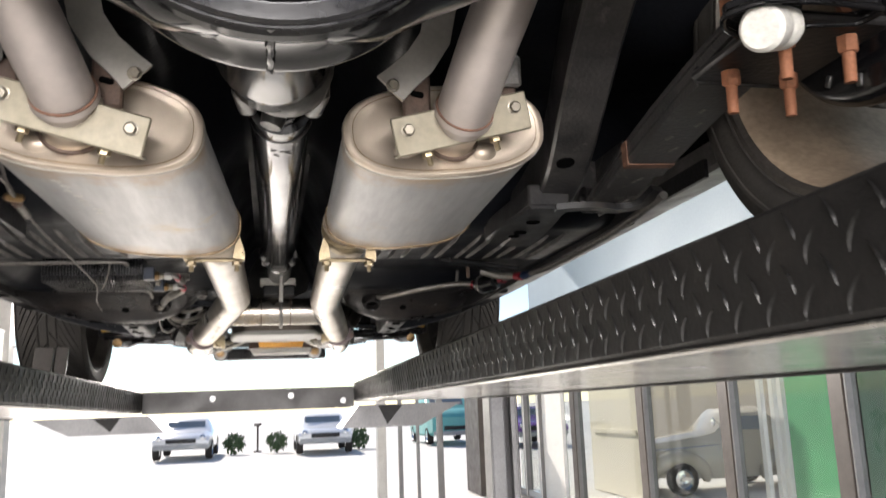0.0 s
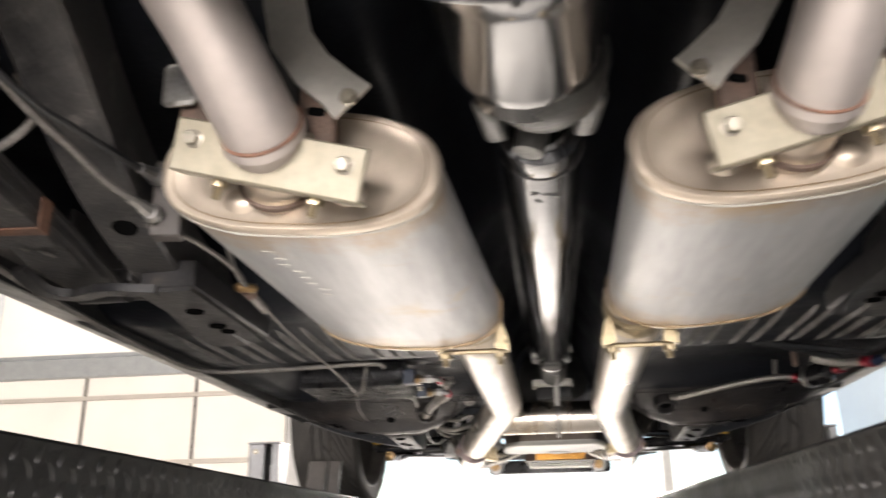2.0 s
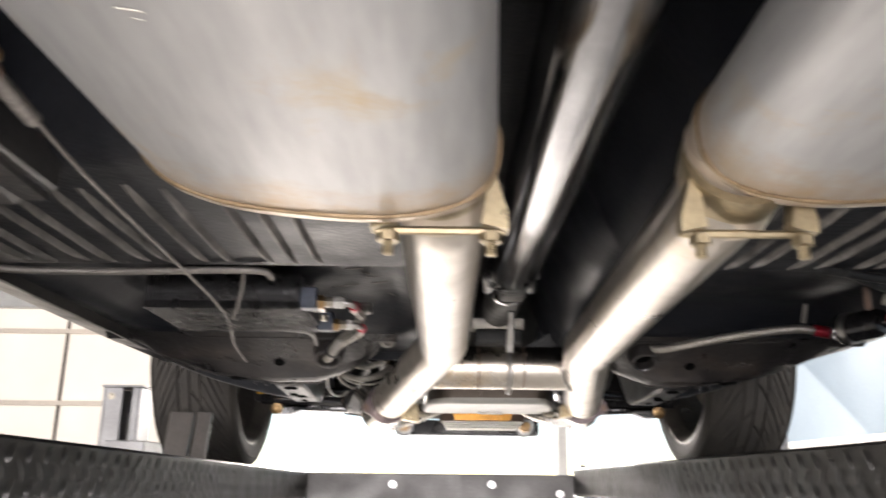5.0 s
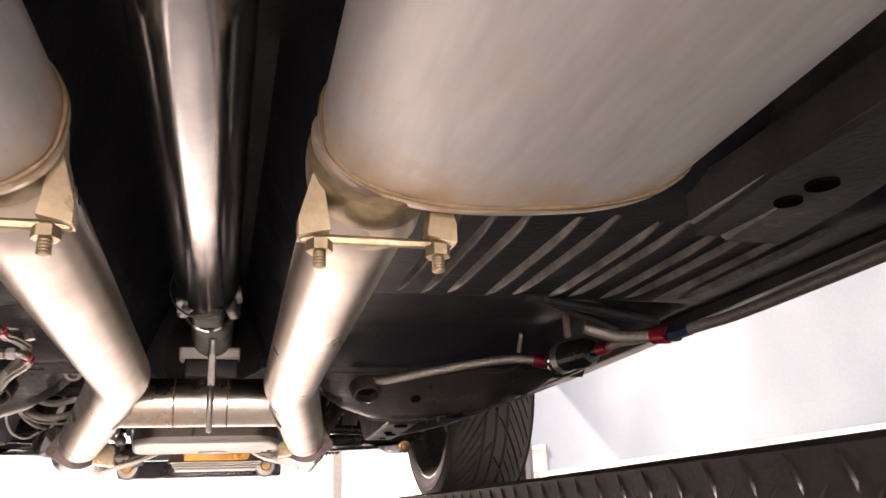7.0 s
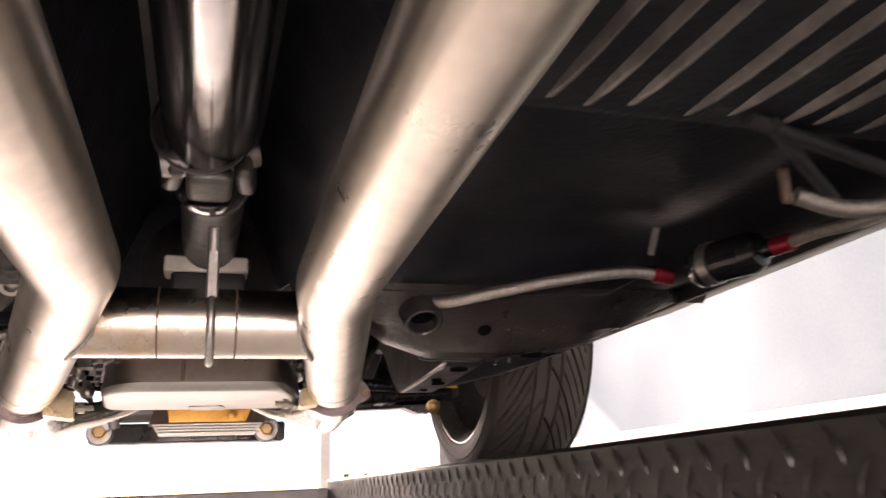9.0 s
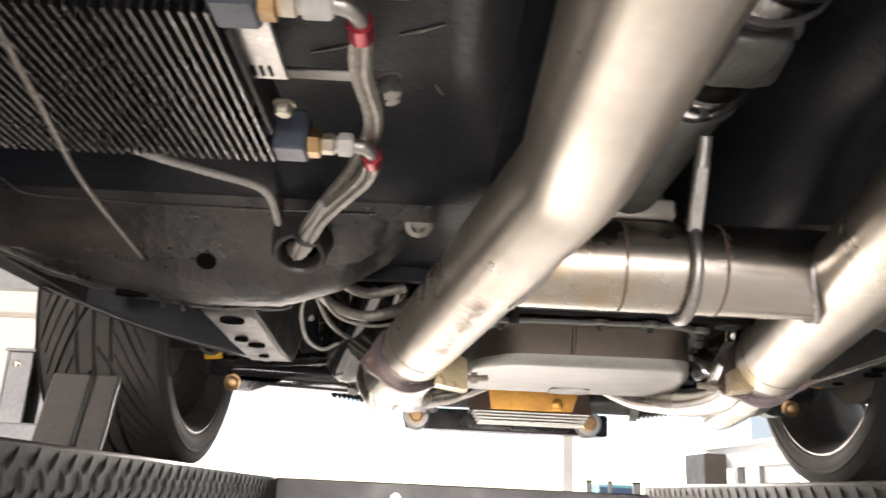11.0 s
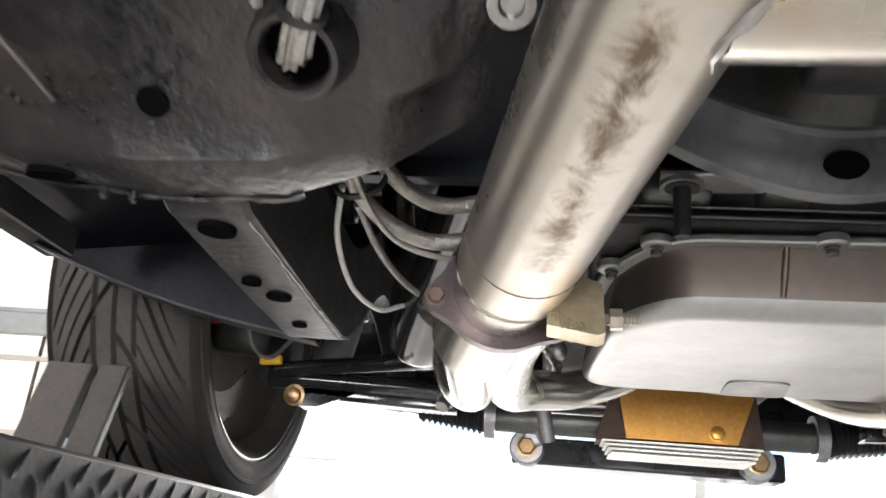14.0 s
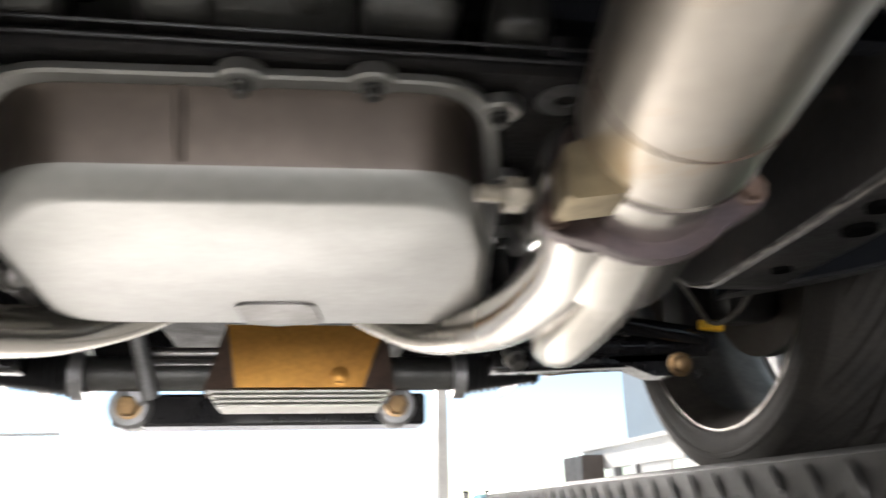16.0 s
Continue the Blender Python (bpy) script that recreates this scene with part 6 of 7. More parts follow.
    hd = part("header", tube([dd + way.normalized() * 0.03, e + way.normalized() * 0.03, e + way.normalized() * 0.07], [0.0335, 0.036, 0.037], 32), M_CERAMIC, car, "silver ceramic coated header collector")
    part("collector_flange", prism(fo, 0.008, fm), M_FLANGE, hd, "heat blued three-bolt flange")
    for ang in ears:
        bolt(hd, fm @ Vector((0.045 * math.cos(ang), 0.045 * math.sin(ang), 0)), -way, 0.0055, 0.005, 0.0, M_DARKBROWN)
    o = e + way.normalized() * 0.06 + Vector((-s * 0.008, 0, 0))
    w = way.normalized()
    low_run = [(-s * 0.016, -0.010), [(s * 0.190, 2.735, 1.660), (s * 0.168, 2.80, 1.672), (s * 0.125, 2.885, 1.692), (s * 0.06, 2.93, 1.73), (s * 0.03, 2.96, 1.80)] if s < 0 else [(s * 0.192, 2.72, 1.671), (s * 0.182, 2.82, 1.681), (s * 0.145, 2.91, 1.70), (s * 0.08, 2.96, 1.75), (s * 0.06, 2.98, 1.82)]]
    out_run = [(s * 0.016, -0.011), [(s * 0.223, 2.735, 1.656), (s * 0.246, 2.80, 1.682), (s * 0.272, 2.86, 1.76), (s * 0.285, 2.90, 1.88)]]
    up_out = [(s * 0.017, 0.016), [(s * 0.26, 2.72, 1.73), (s * 0.32, 2.84, 1.82), (s * 0.36, 2.95, 1.95)]]
    up_in = [(-s * 0.016, 0.018), [(s * 0.21, 2.74, 1.74), (s * 0.2, 2.88, 1.84), (s * 0.2, 3.0, 1.95)]]
    for (du, dz), run in (low_run, out_run, up_out, up_in):
        q = o + Vector((du, 0, dz))
        part("primary_tube", tube(smooth_path([q - w * 0.05, q + w * 0.015, *run], 8), 0.0195, 24), M_CERAMIC, hd, "silver ceramic primary tube")

hp = part("crossover_pipe", tube([(-0.118, 2.262, 1.722), (0.172, 2.262, 1.722)], 0.0362, 40), M_PIPE, car, "polished stainless crossover pipe with clamp")
for s, x in ((-1, -0.086), (1, 0.150)):
    ringp = []
    for a in spaced(0, 2 * math.pi, 48):
        y, z = 2.262 + 0.0366 * math.cos(a), 1.722 + 0.0366 * math.sin(a)
        xf, zf = (-0.1235 - 0.268 * (y - 2.262), 1.717) if s < 0 else (0.162 + 0.156 * (y - 2.262), 1.712)
        ringp.append((xf - s * math.sqrt(max(0.0, 0.0375 ** 2 - (z - zf) ** 2)), y, z))
    part("weld_bead", tube(ringp, [0.0026 + 0.0009 * math.sin(k * 2.3) for k in range(49)], 8, caps=False), M_STEEL, hp, "dark weld bead")
for x in (-0.02, 0.056):
    part("slip_seam", lathe([(0.0361, -0.0012), (0.0367, -0.0006), (0.0367, 0.0006), (0.0361, 0.0012)], aim((x, 2.262, 1.722), (1, 0, 0)), 40), M_DARKBROWN, hp)
uc = [(0.031, 2.262 + 0.041 * math.cos(a), 1.722 + 0.041 * math.sin(a)) for a in spaced(math.radians(130), math.radians(395), 26)]
part("u_clamp", tube(uc, 0.0045, 10), M_STEEL, hp, "grey steel u-clamp")
part("clamp_leg", block((0.012, 0.008, 0.056), pose(0.031, 2.2145, 1.766, 28), 0.002), M_STEEL, hp, "steel clamp saddle leg")
part("clamp_bolt", tube([(0.031, 2.204, 1.785), (0.031, 2.194, 1.806)], 0.006, 10), M_STEEL, hp)

# ---------------------------------------------------------------- wheels
def tyre_mesh(r, w, m, turn, lugs=17):
    """A tyre about z with swept directional grooves that follow the mesh columns."""
    bm = bmesh.new()
    per = 24
    n = lugs * per
    prof = [(r * 0.775, -0.42), (r * 0.79, -0.47), (r * 0.80, -0.485), (r * 0.815, -0.482), (r * 0.83, -0.49), (r * 0.86, -0.5), (r * 0.885, -0.497), (r * 0.89, -0.503), (r * 0.905, -0.503), (r * 0.91, -0.495), (r * 0.93, -0.492), (r * 0.972, -0.465)]
    half = len(prof)
    prof += [(r * (1 - 0.05 * abs(u) ** 5), u * 0.45) for u in spaced(-1, 1, 48)]
    prof += [(a, -b) for a, b in prof[half - 1::-1]]
    rings = []
    for rr, h in prof:
        u = min(1.0, abs(h) / 0.45)
        ring = []
        for k in range(n):
            a = (k / per + turn * (1.75 * u ** 1.3 + (0.12 if h > 0 else 0))) * 2 * math.pi / lugs
            p = (k + (per // 2 if h > 0 else 0)) % per
            d = 0.0
            if u < 0.95 and rr > 0.94 * r:
                if p < 2 and u > 0.05:
                    d = 0.008
                if p in (9, 17) and 0.34 < u < 0.84:
                    d = 0.006
                if u < 0.03 or 0.29 < u < 0.325:
                    d = 0.007
            ring.append(bm.verts.new(m @ Vector(((rr - d) * math.cos(a), (rr - d) * math.sin(a), h * w))))
        rings.append(ring)
    for a, b in zip(rings, rings[1:]):
        for k in range(n):
            bm.faces.new((a[k], a[(k + 1) % n], b[(k + 1) % n], b[k]))
    return bm


def wheel(s, y, xin, xout, r, rim_r, brake, barrel):
    w = xout - xin
    c = Vector((s * (xin + xout) / 2, y, runway_top(s, y) + r + 0.0005))
    m = aim(c, (-s, 0, 0))           # z points to the car's middle
    h = w / 2
    wh = part("wheel", lathe([(rim_r * 0.99, h - 0.035), (rim_r + 0.006, h - 0.02), (rim_r + 0.007, h - 0.012), (rim_r - 0.004, h - 0.008), (rim_r - 0.012, h - 0.018), (rim_r - 0.018, h - 0.05), (rim_r - 0.03, h - 0.11), (rim_r - 0.034, -h + 0.06), (rim_r - 0.01, -h + 0.02), (rim_r + 0.006, -h + 0.012)], m, 72), barrel, car, "dusty alloy wheel with low-profile tyre")
    part("tyre", tyre_mesh(r, w, m, -s), M_RUBBER, wh, "black directional low-profile tyre")
    part("lip", lathe([*([(rim_r - 0.034, h - 0.045), (rim_r - 0.024, h - 0.03)] if barrel is M_RIM else []), (rim_r - 0.013, h - 0.013), (rim_r - 0.008, h - 0.0065), (rim_r + 0.004, h - 0.0065), (rim_r + 0.008, h - 0.011)], m, 72), M_LIP, wh, "bright machined rim lip")
    for k in range(5):
        a = 2 * math.pi * (k + 0.3) / 5
        p = [m @ Vector((math.cos(a + da) * rr, math.sin(a + da) * rr, -h + 0.045)) for rr, da in ((0.05, 0), (0.13, 0.03), (rim_r - 0.03, 0.05))]
        part("spoke", tube(p, [0.03, 0.022, 0.026], 8), M_RIM, wh)
    part("hub", lathe([(0, -h + 0.02), (0.075, -h + 0.02), (0.08, -h + 0.07), (0.05, h - 0.10), (0.045, h - 0.03), (0, h - 0.03)], m, 28), M_RAIL, wh)
    part("brake_rotor", lathe([(0.07, h - 0.085), (brake, h - 0.085), (brake, h - 0.105), (0.07, h - 0.105)], m, 60), M_ROTOR, wh, "brown hazed brake rotor")
    return wh


for s in (-1, 1):
    wheel(s, FY, 0.627 + 0.003 * s, 0.853 + 0.008 * s, 0.325, 0.262, 0.15, M_RIM)
    wheel(s, RY + 0.01, 0.585, 0.87, 0.329, 0.262, 0.11, M_BARREL)
    db = part("drum_backing", lathe([(0.04, 0.0), (0.148, 0.0), (0.158, 0.004), (0.163, 0.012), (0.163, 0.020), (0.157, 0.022), (0.157, 0.05), (0.163, 0.053), (0.163, 0.075), (0.05, 0.08)], aim((s * 0.598, RY, AZ + 0.01), (s, 0, 0)), 52), M_GLOSS, ax, "black brake drum and backing plate")
    for k in range(18):
        a = 2 * math.pi * k / 18
        part("slot", block((0.004, 0.007, 0.013), pose(s * 0.5975, RY + 0.138 * math.cos(a), AZ + 0.01 + 0.138 * math.sin(a)) @ pose(0, 0, 0, math.degrees(a) - 90), 0.001), M_STEEL, db, "pale adjuster slot")

# ---------------------------------------------------------------- front suspension and steering rack
rk = part("steering_rack", tube([(-0.255, 3.385, 1.735), (0.265, 3.385, 1.735)], 0.024, 24), M_CASTDARK, car, "cast steering rack with black bellows")
bm = bmesh.new()
box(bm, (-0.215, 3.42, 1.667), (0.225, 3.50, 1.712), 0.004)
part("rack_beam", bm, M_GLOSS, rk, "dark steel rack crossbeam")
for s, x in ((-1, -0.19), (1, 0.18)):
    part("ear", lathe([(0, 0), (0.026, 0), (0.03, 0.01), (0.03, 0.05), (0, 0.05)], aim((x, 3.405, 1.693), (0, 1, 0)), 24), M_ALU, rk)
    b = bolt(rk, (x, 3.405, 1.693), (0, -1, 0), 0.0145, 0.012, material=M_BRASS, label="brass coloured rack bolt")
    part("ear_web", block((0.03, 0.03, 0.06), pose(x - s * 0.005, 3.41, 1.722, 0, s * 15), 0.006), M_ALU, rk)
    prof = [(0, 0)]
    for k in range(12):
        r = 0.033 - 0.0012 * k
        prof += [(r - 0.007, k * 0.0095), (r, k * 0.0095 + 0.0045)]
    prof += [(0.014, 0.118), (0, 0.118)]
    part("bellows", lathe(prof, aim((s * 0.262 + 0.008, 3.385, 1.735), (s, 0.0, 0.02)), 28), M_RUBBERHOSE, rk, "black ribbed rubber bellows")
    part("bellows_band", lathe([(0.026, -0.012), (0.036, -0.012), (0.036, 0.006), (0.026, 0.006)], aim((s * 0.262 + 0.008, 3.385, 1.735), (s, 0, 0)), 28), M_ALU, rk)
    part("tie_rod", tube([(s * 0.37, 3.385, 1.738), (s * 0.60, 3.39, 1.762)], 0.0085, 14), M_STEEL, rk, "steel tie rod")
    part("tie_rod_sleeve", tube([(s * 0.40, 3.384, 1.741), (s * 0.48, 3.387, 1.749)], 0.0115, 6), M_BRASS, rk, "dull brass adjuster sleeve")
part("rack_tube", tube([(-0.18, 3.375, 1.762), (-0.05, 3.375, 1.762)], 0.008, 12), M_STEEL, rk)
part("rack_tube", tube([(-0.18, 3.37, 1.745), (-0.05, 3.37, 1.745)], 0.008, 12), M_STEEL, rk)
part("pinion_shaft", tube([(-0.155, 3.37, 1.70), (-0.175, 3.33, 1.79)], 0.012, 14), M_ALU, rk, "grey steering shaft")
# gold cover with white fins under it
bm = bmesh.new()
vs = []
for y, k in ((3.295, 1.0), (3.375, 1.0)):
    vs.append([bm.verts.new(p) for p in ((-0.038, y, 1.703), (0.125, y, 1.703), (0.155, y, 1.785), (-0.052, y, 1.785))])
for j in range(4):
    bm.faces.new((vs[0][j], vs[0][(j + 1) % 4], vs[1][(j + 1) % 4], vs[1][j]))
bm.faces.new(vs[0][::-1])
bm.faces.new(vs[1])
part("gold_cover", bm, M_GOLD, rk, "gold anodised sheet cover")
# cheeks are brown, not gold: the shade on the sides is painted
for s, x0, x1, xt in ((-1, -0.0385, -0.082, -0.0525), (1, 0.1255, 0.170, 0.1555)):
    bm = bmesh.new()
    v = [bm.verts.new(p) for p in ((x0, 3.295, 1.703), (x1, 3.32, 1.70), (xt + s * 0.004, 3.32, 1.785), (xt, 3.295, 1.785), (x0, 3.375, 1.703), (x1, 3.375, 1.70), (xt + s * 0.004, 3.375, 1.785), (xt, 3.375, 1.785))]
    for q in ((0, 1, 2, 3), (4, 7, 6, 5), (0, 4, 5, 1), (1, 5, 6, 2), (2, 6, 7, 3), (3, 7, 4, 0)):
        bm.faces.new([v[i] for i in q])
    part("cover_cheek", bm, M_DARKBROWN, rk, "gold cover cheek in shade brown", smooth=False)
for k in range(4):
    part("fin", block((0.235 - 0.008 * k, 0.08, 0.0035), pose(0.044, 3.335, 1.6985 - 0.0062 * k), 0.001), M_WHITEPOLY, rk, "thin pale fin")
bolt(rk, (0.095, 3.2945, 1.718), (0, -1, 0), 0.0105, 0.006, material=M_GOLD)

for s in (-1, 1):
    la = part("control_arm", tube([(s * 0.30, 3.26, 1.748), (s * 0.60, 3.27, 1.757)], 0.016, 18), M_GLOSS, car, "gloss black lower control arm")
    part("arm_web", block((0.27, 0.05, 0.03), pose(s * 0.43, 3.285, 1.738, 0, -s * 2), 0.006), M_GLOSS, la, "black boxed arm web")
    part("rear_tube", tube([(s * 0.29, 3.12, 1.768), (s * 0.58, 3.25, 1.765)], 0.0125, 16), M_GLOSS, la)
    part("ball_joint", lathe([(0, 0.0), (0.016, 0.0), (0.017, 0.006), (0.012, 0.007), (0.012, 0.016), (0.009, 0.018), (0, 0.018)], aim((s * 0.553, 3.262, 1.728), (0, -1, -0.15)), 22), M_BRASS, la, "brass capped ball joint")
    part("gusset", prism([(0, 0), (0.075, 0.03), (0.075, 0.045), (-0.02, 0.04), (-0.03, 0.0)], 0.04, Matrix.Translation((s * 0.515, 3.30, 1.712)) @ Matrix.Diagonal((-s, 1, 1, 1)) @ pose(0, 0, 0, 90)), M_GLOSS, la)
    part("pivot_bolt", lathe([(0, 0), (0.009, 0), (0.009, 0.012), (0.014, 0.013), (0.014, 0.017), (0.010, 0.018), (0.010, 0.03), (0, 0.03)], aim((s * 0.30, 3.20, 1.735), (s * 0.3, -0.6, -0.8)), 14), M_STEEL, la, "bright pivot bolt")
    part("caliper", block((0.06, 0.09, 0.2), pose(s * 0.70, FY - 0.15, AZ + 0.02, 12), 0.012), M_RAIL, la, "dark brake caliper")
    part("knuckle", block((0.10, 0.10, 0.12), pose(s * 0.66, FY - 0.02, AZ - 0.05, 8, 0, 10), 0.02), M_CASTDARK, la, "dark cast steering knuckle")
    part("upright", block((0.05, 0.08, 0.26), pose(s * 0.60, 3.31, 1.88, 0, 0, 0), 0.012), M_RAIL, la)
    cs = part("coil_over", tube([(s * 0.50, 3.26, 1.768), (s * 0.44, 3.28, 2.10)], 0.026, 24), M_ALU, la, "pale alloy coil-over body")
    sp = [(s * (0.50 - 0.06 * t) + 0.045 * math.cos(t * 44), 3.26 + 0.02 * t + 0.045 * math.sin(t * 44), 1.86 + 0.22 * t) for t in spaced(0, 1, 160)]
    part("coil", tube(sp, 0.006, 8), M_ALU, cs)
    part("clip", block((0.034, 0.012, 0.014), pose(s * 0.588, 3.225, 1.774, 0, s * 5), 0.002), M_YELLOW, la, "yellow plastic line clip")
    line = smooth_path([(s * 0.50, 2.98, 1.90), (s * 0.55, 3.02, 1.83), (s * 0.60, 3.15, 1.79), (s * 0.59, 3.22, 1.776), (s * 0.53, 3.16, 1.80), (s * 0.42, 3.02, 1.82)], 9)
    part("brake_line", tube(line, 0.0035, 8), M_CABLE, la, "thin grey brake line")
    part("tag", block((0.02, 0.006, 0.036), pose(s * 0.64, 3.11, 1.816, 0, 8), 0.003), M_RED, la, "red caliper tag")


# ---------------------------------------------------------------- oil cooler, hoses, lines and cables
X0, X1, CY0, CY1, CZ0, CZ1 = -0.500, -0.283, 2.0, 2.190, 1.767, 1.815


oc = part("oil_cooler", block((X1 - X0 - 0.006, CY1 - CY0 - 0.02, 0.03), pose((X0 + X1) / 2, (CY0 + CY1) / 2, 1.804), 0.003), M_RUBBERHOSE, car, "black finned plate oil cooler")
N = 34
for k in range(N + 1):
    x = X0 + (X1 - X0) * k / N
    bm = bmesh.new()
    box(bm, (x - 0.0007, CY0, CZ0), (x + 0.0007, CY1, CZ1), 0.0, None)
    part("fin", bm, M_FIN, oc, smooth=False)
    # a paler strip along the bottom edge of each fin
    part("fin_edge", tube([(x, CY0, CZ0), (x, (CY0 + CY1) / 2, CZ0), (x, CY1, CZ0)], 0.00055, 6), M_FINEDGE, oc)
for k in range(N):
    x = X0 + (X1 - X0) * (k + 0.5) / N
    pts = [(x, CY0 + 0.002, CZ0 + 0.012), (x, CY0 - 0.004, CZ0 + 0.022), (x, CY0 - 0.004, CZ0 + 0.04), (x, CY0 + 0.002, CZ0 + 0.05)]
    part("tube_end", tube(smooth_path(pts, 3), 0.0021, 6), M_FIN, oc)
for y in (CY0 + 0.002, CY1 - 0.013):
    part("end_tank", block((0.024, 0.026, 0.03), pose(X1 + 0.0135, y, CZ0 + 0.015), 0.002), M_NAVY, oc, "navy cooler end block")
mb = part("bracket", block((0.024, 0.072, 0.003), pose(X1 + 0.0135, CY0 + 0.054, CZ0 + 0.014), 0.001), M_STEEL, oc, "bare steel mounting bracket")
for k in range(3):
    part("slot", block((0.0022, 0.011, 0.002), pose(X1 + 0.0065 + 0.005 * k, CY0 + 0.079, CZ0 + 0.0122), 0.0005), M_VOID, mb, "dark punched slot")
part("bracket_web", block((0.003, 0.13, 0.03), pose(X1 + 0.004, CY0 + 0.09, CZ0 + 0.02), 0.001), M_RUBBERHOSE, oc)
bolt(oc, (X1 + 0.016, CY0 + 0.128, CZ0 + 0.016), (0, 0, -1), 0.006, 0.007)


def ribbed(r, n=7):
    """A hose outline with lengthwise strands."""
    return [(r * (1 + 0.16 * math.cos(n * a)) * math.cos(a), r * (1 + 0.16 * math.cos(n * a)) * math.sin(a)) for a in spaced(0, 2 * math.pi, n * 6)[:-1]]


def cooler_fitting(y, length, hose):
    z = CZ0 + 0.010
    x = X1 + 0.026
    ft = part("fitting", lathe([(0, 0), (0.0105, 0), (0.0105, 0.008), (0.0075, 0.009), (0.0075, 0.011), (0, 0.011)], aim((x, y, z), (1, 0, 0)), 6), M_BRASS, oc, "brass adapter")
    part("coupling", lathe([(0, 0.0), (0.0078, 0.0), (0.0078, 0.007), (0.0062, 0.008), (0.0062, 0.0105), (0, 0.0105)], aim((x + 0.0105, y, z), (1, 0, 0)), 6), M_BOLT, ft, "worn brassy coupling")
    part("nut", lathe([(0, 0.0), (0.0082, 0.0), (0.0086, 0.002), (0.0086, length - 0.0115), (0.007, length - 0.0095), (0, length - 0.0095)], aim((x + 0.021, y, z), (1, 0, 0)), 6), M_LIFTPALE, ft, "pale steel swivel nut")
    e = Vector((x + 0.0115 + length, y, z))
    el = smooth_path([e, e + Vector((0.008, 0.002, -0.001)), e + Vector((0.012, 0.009, -0.002)), e + Vector((0.012, 0.018, -0.002))], 6)
    part("elbow", tube(el, 0.005, 14), M_STEEL, ft)
    part("sleeve", tube([e + Vector((0.012, 0.012, -0.002)), e + Vector((0.0118, 0.026, -0.002))], [0.0072, 0.0072], 14), M_RED, ft, "red anodised hose sleeve")
    return e + Vector((0.0118, 0.025, -0.002))


h1 = cooler_fitting(CY0 + 0.002, 0.025, 0)
h2 = cooler_fitting(CY1 - 0.013, 0.020, 1)
HOLE = Vector((-0.289, 2.366, 1.752))
part("hose", tube(smooth_path([h1, h1 + Vector((-0.003, 0.03, 0.002)), (-0.213, 2.085, 1.782), (-0.210, 2.14, 1.785), (-0.2165, 2.195, 1.790), (-0.2345, 2.25, 1.784), (-0.268, 2.31, 1.768), (-0.284, 2.345, 1.757), HOLE, HOLE + Vector((-0.01, 0.03, 0.05))], 10), 1.0, section=ribbed(0.006)), M_BRAID, oc, "braided steel hose")
part("hose", tube(smooth_path([h2, h2 + Vector((-0.008, 0.03, -0.002)), (-0.256, 2.293, 1.766), (-0.2795, 2.335, 1.755), HOLE + Vector((-0.004, 0, -0.003)), HOLE + Vector((-0.02, 0.03, 0.05))], 10), 1.0, section=ribbed(0.006)), M_BRAID, oc, "braided steel hose")
for k in range(6):
    a = k * 1.05
    off = Vector((0.0055 * math.cos(a), 0.0025 * math.sin(a), 0.0055 * math.sin(a)))
    part("strand", tube(smooth_path([Vector((-0.255, 2.285, 1.772)) + off, Vector((-0.268, 2.315, 1.763)) + off * 1.1, Vector((-0.281, 2.345, 1.753)) + off, HOLE + off, HOLE + off + Vector((-0.01, 0.03, 0.04))], 6), 0.0023, 8), M_WHITEWIRE, oc, "pale wire strand")
part("cable_tie", lathe([(0.009, -0.0025), (0.0115, -0.0025), (0.0115, 0.0025), (0.009, 0.0025)], aim((-0.279, 2.338, 1.757), (-0.4, 0.8, -0.3)) @ Matrix.Diagonal((1.1, 0.9, 1, 1)), 20), M_RUBBERHOSE, oc, "black cable tie")
for xa, ya, xb, yb in ((-0.258, 2.152, -0.216, 2.132), (-0.195, 2.123, -0.165, 2.108), (-0.20, 2.082, -0.178, 2.077), (-0.202, 2.053, -0.188, 2.066), (-0.17, 2.19, -0.164, 2.205), (-0.225, 2.035, -0.20, 2.028)):
    za, zb = floor_z(xa, ya) - 0.0006, floor_z(xb, yb) - 0.0006
    part("scuff", tube([(xa, ya, za), ((xa + xb) / 2, (ya + yb) / 2 + 0.001, (za + zb) / 2), (xb, yb, zb)], [0.0006, 0.0013, 0.0005], 6), M_CABLE, pan_floor, "pale scratch in the undercoat")
part("strap", block((0.075, 0.012, 0.003), pose(-0.232, 2.118, 1.800, 0, 2, -3), 0.001), M_STEEL, oc, "pale flat mounting strap")
bolt(oc, (-0.20, 2.112, 1.797), (0.3, 0, -1), 0.007, 0.012, material=M_STEEL)
bolt(oc, (-0.20, 2.125, 1.797), (0.3, 0, -1), 0.006, 0.010, material=M_STEEL)

loom = part("wire_loom", tube(smooth_path([(-0.42, 2.18, 1.788), (-0.395, 2.215, 1.782), (-0.355, 2.255, 1.783), (-0.322, 2.283, 1.784), (-0.311, 2.298, 1.782), (-0.3085, 2.318, 1.779), (-0.309, 2.352, 1.772)], 12), [0.0033 + 0.0005 * (k % 2) for k in range(90)], 10), M_WHITEWIRE, car, "pale corrugated wire loom")

# parking brake cable, equaliser and rear lines
pc = part("brake_cable", tube(smooth_path([(-0.365, 1.325, 1.784), (-0.37, 1.5, 1.770), (-0.372, 1.75, 1.762), (-0.376, 1.95, 1.7535), (-0.39, 2.05, 1.7485), (-0.42, 2.2, 1.746), (-0.447, 2.405, 1.747)], 10), 0.0019, 10), M_CABLE, car, "grey parking brake cable sagging under the floor")
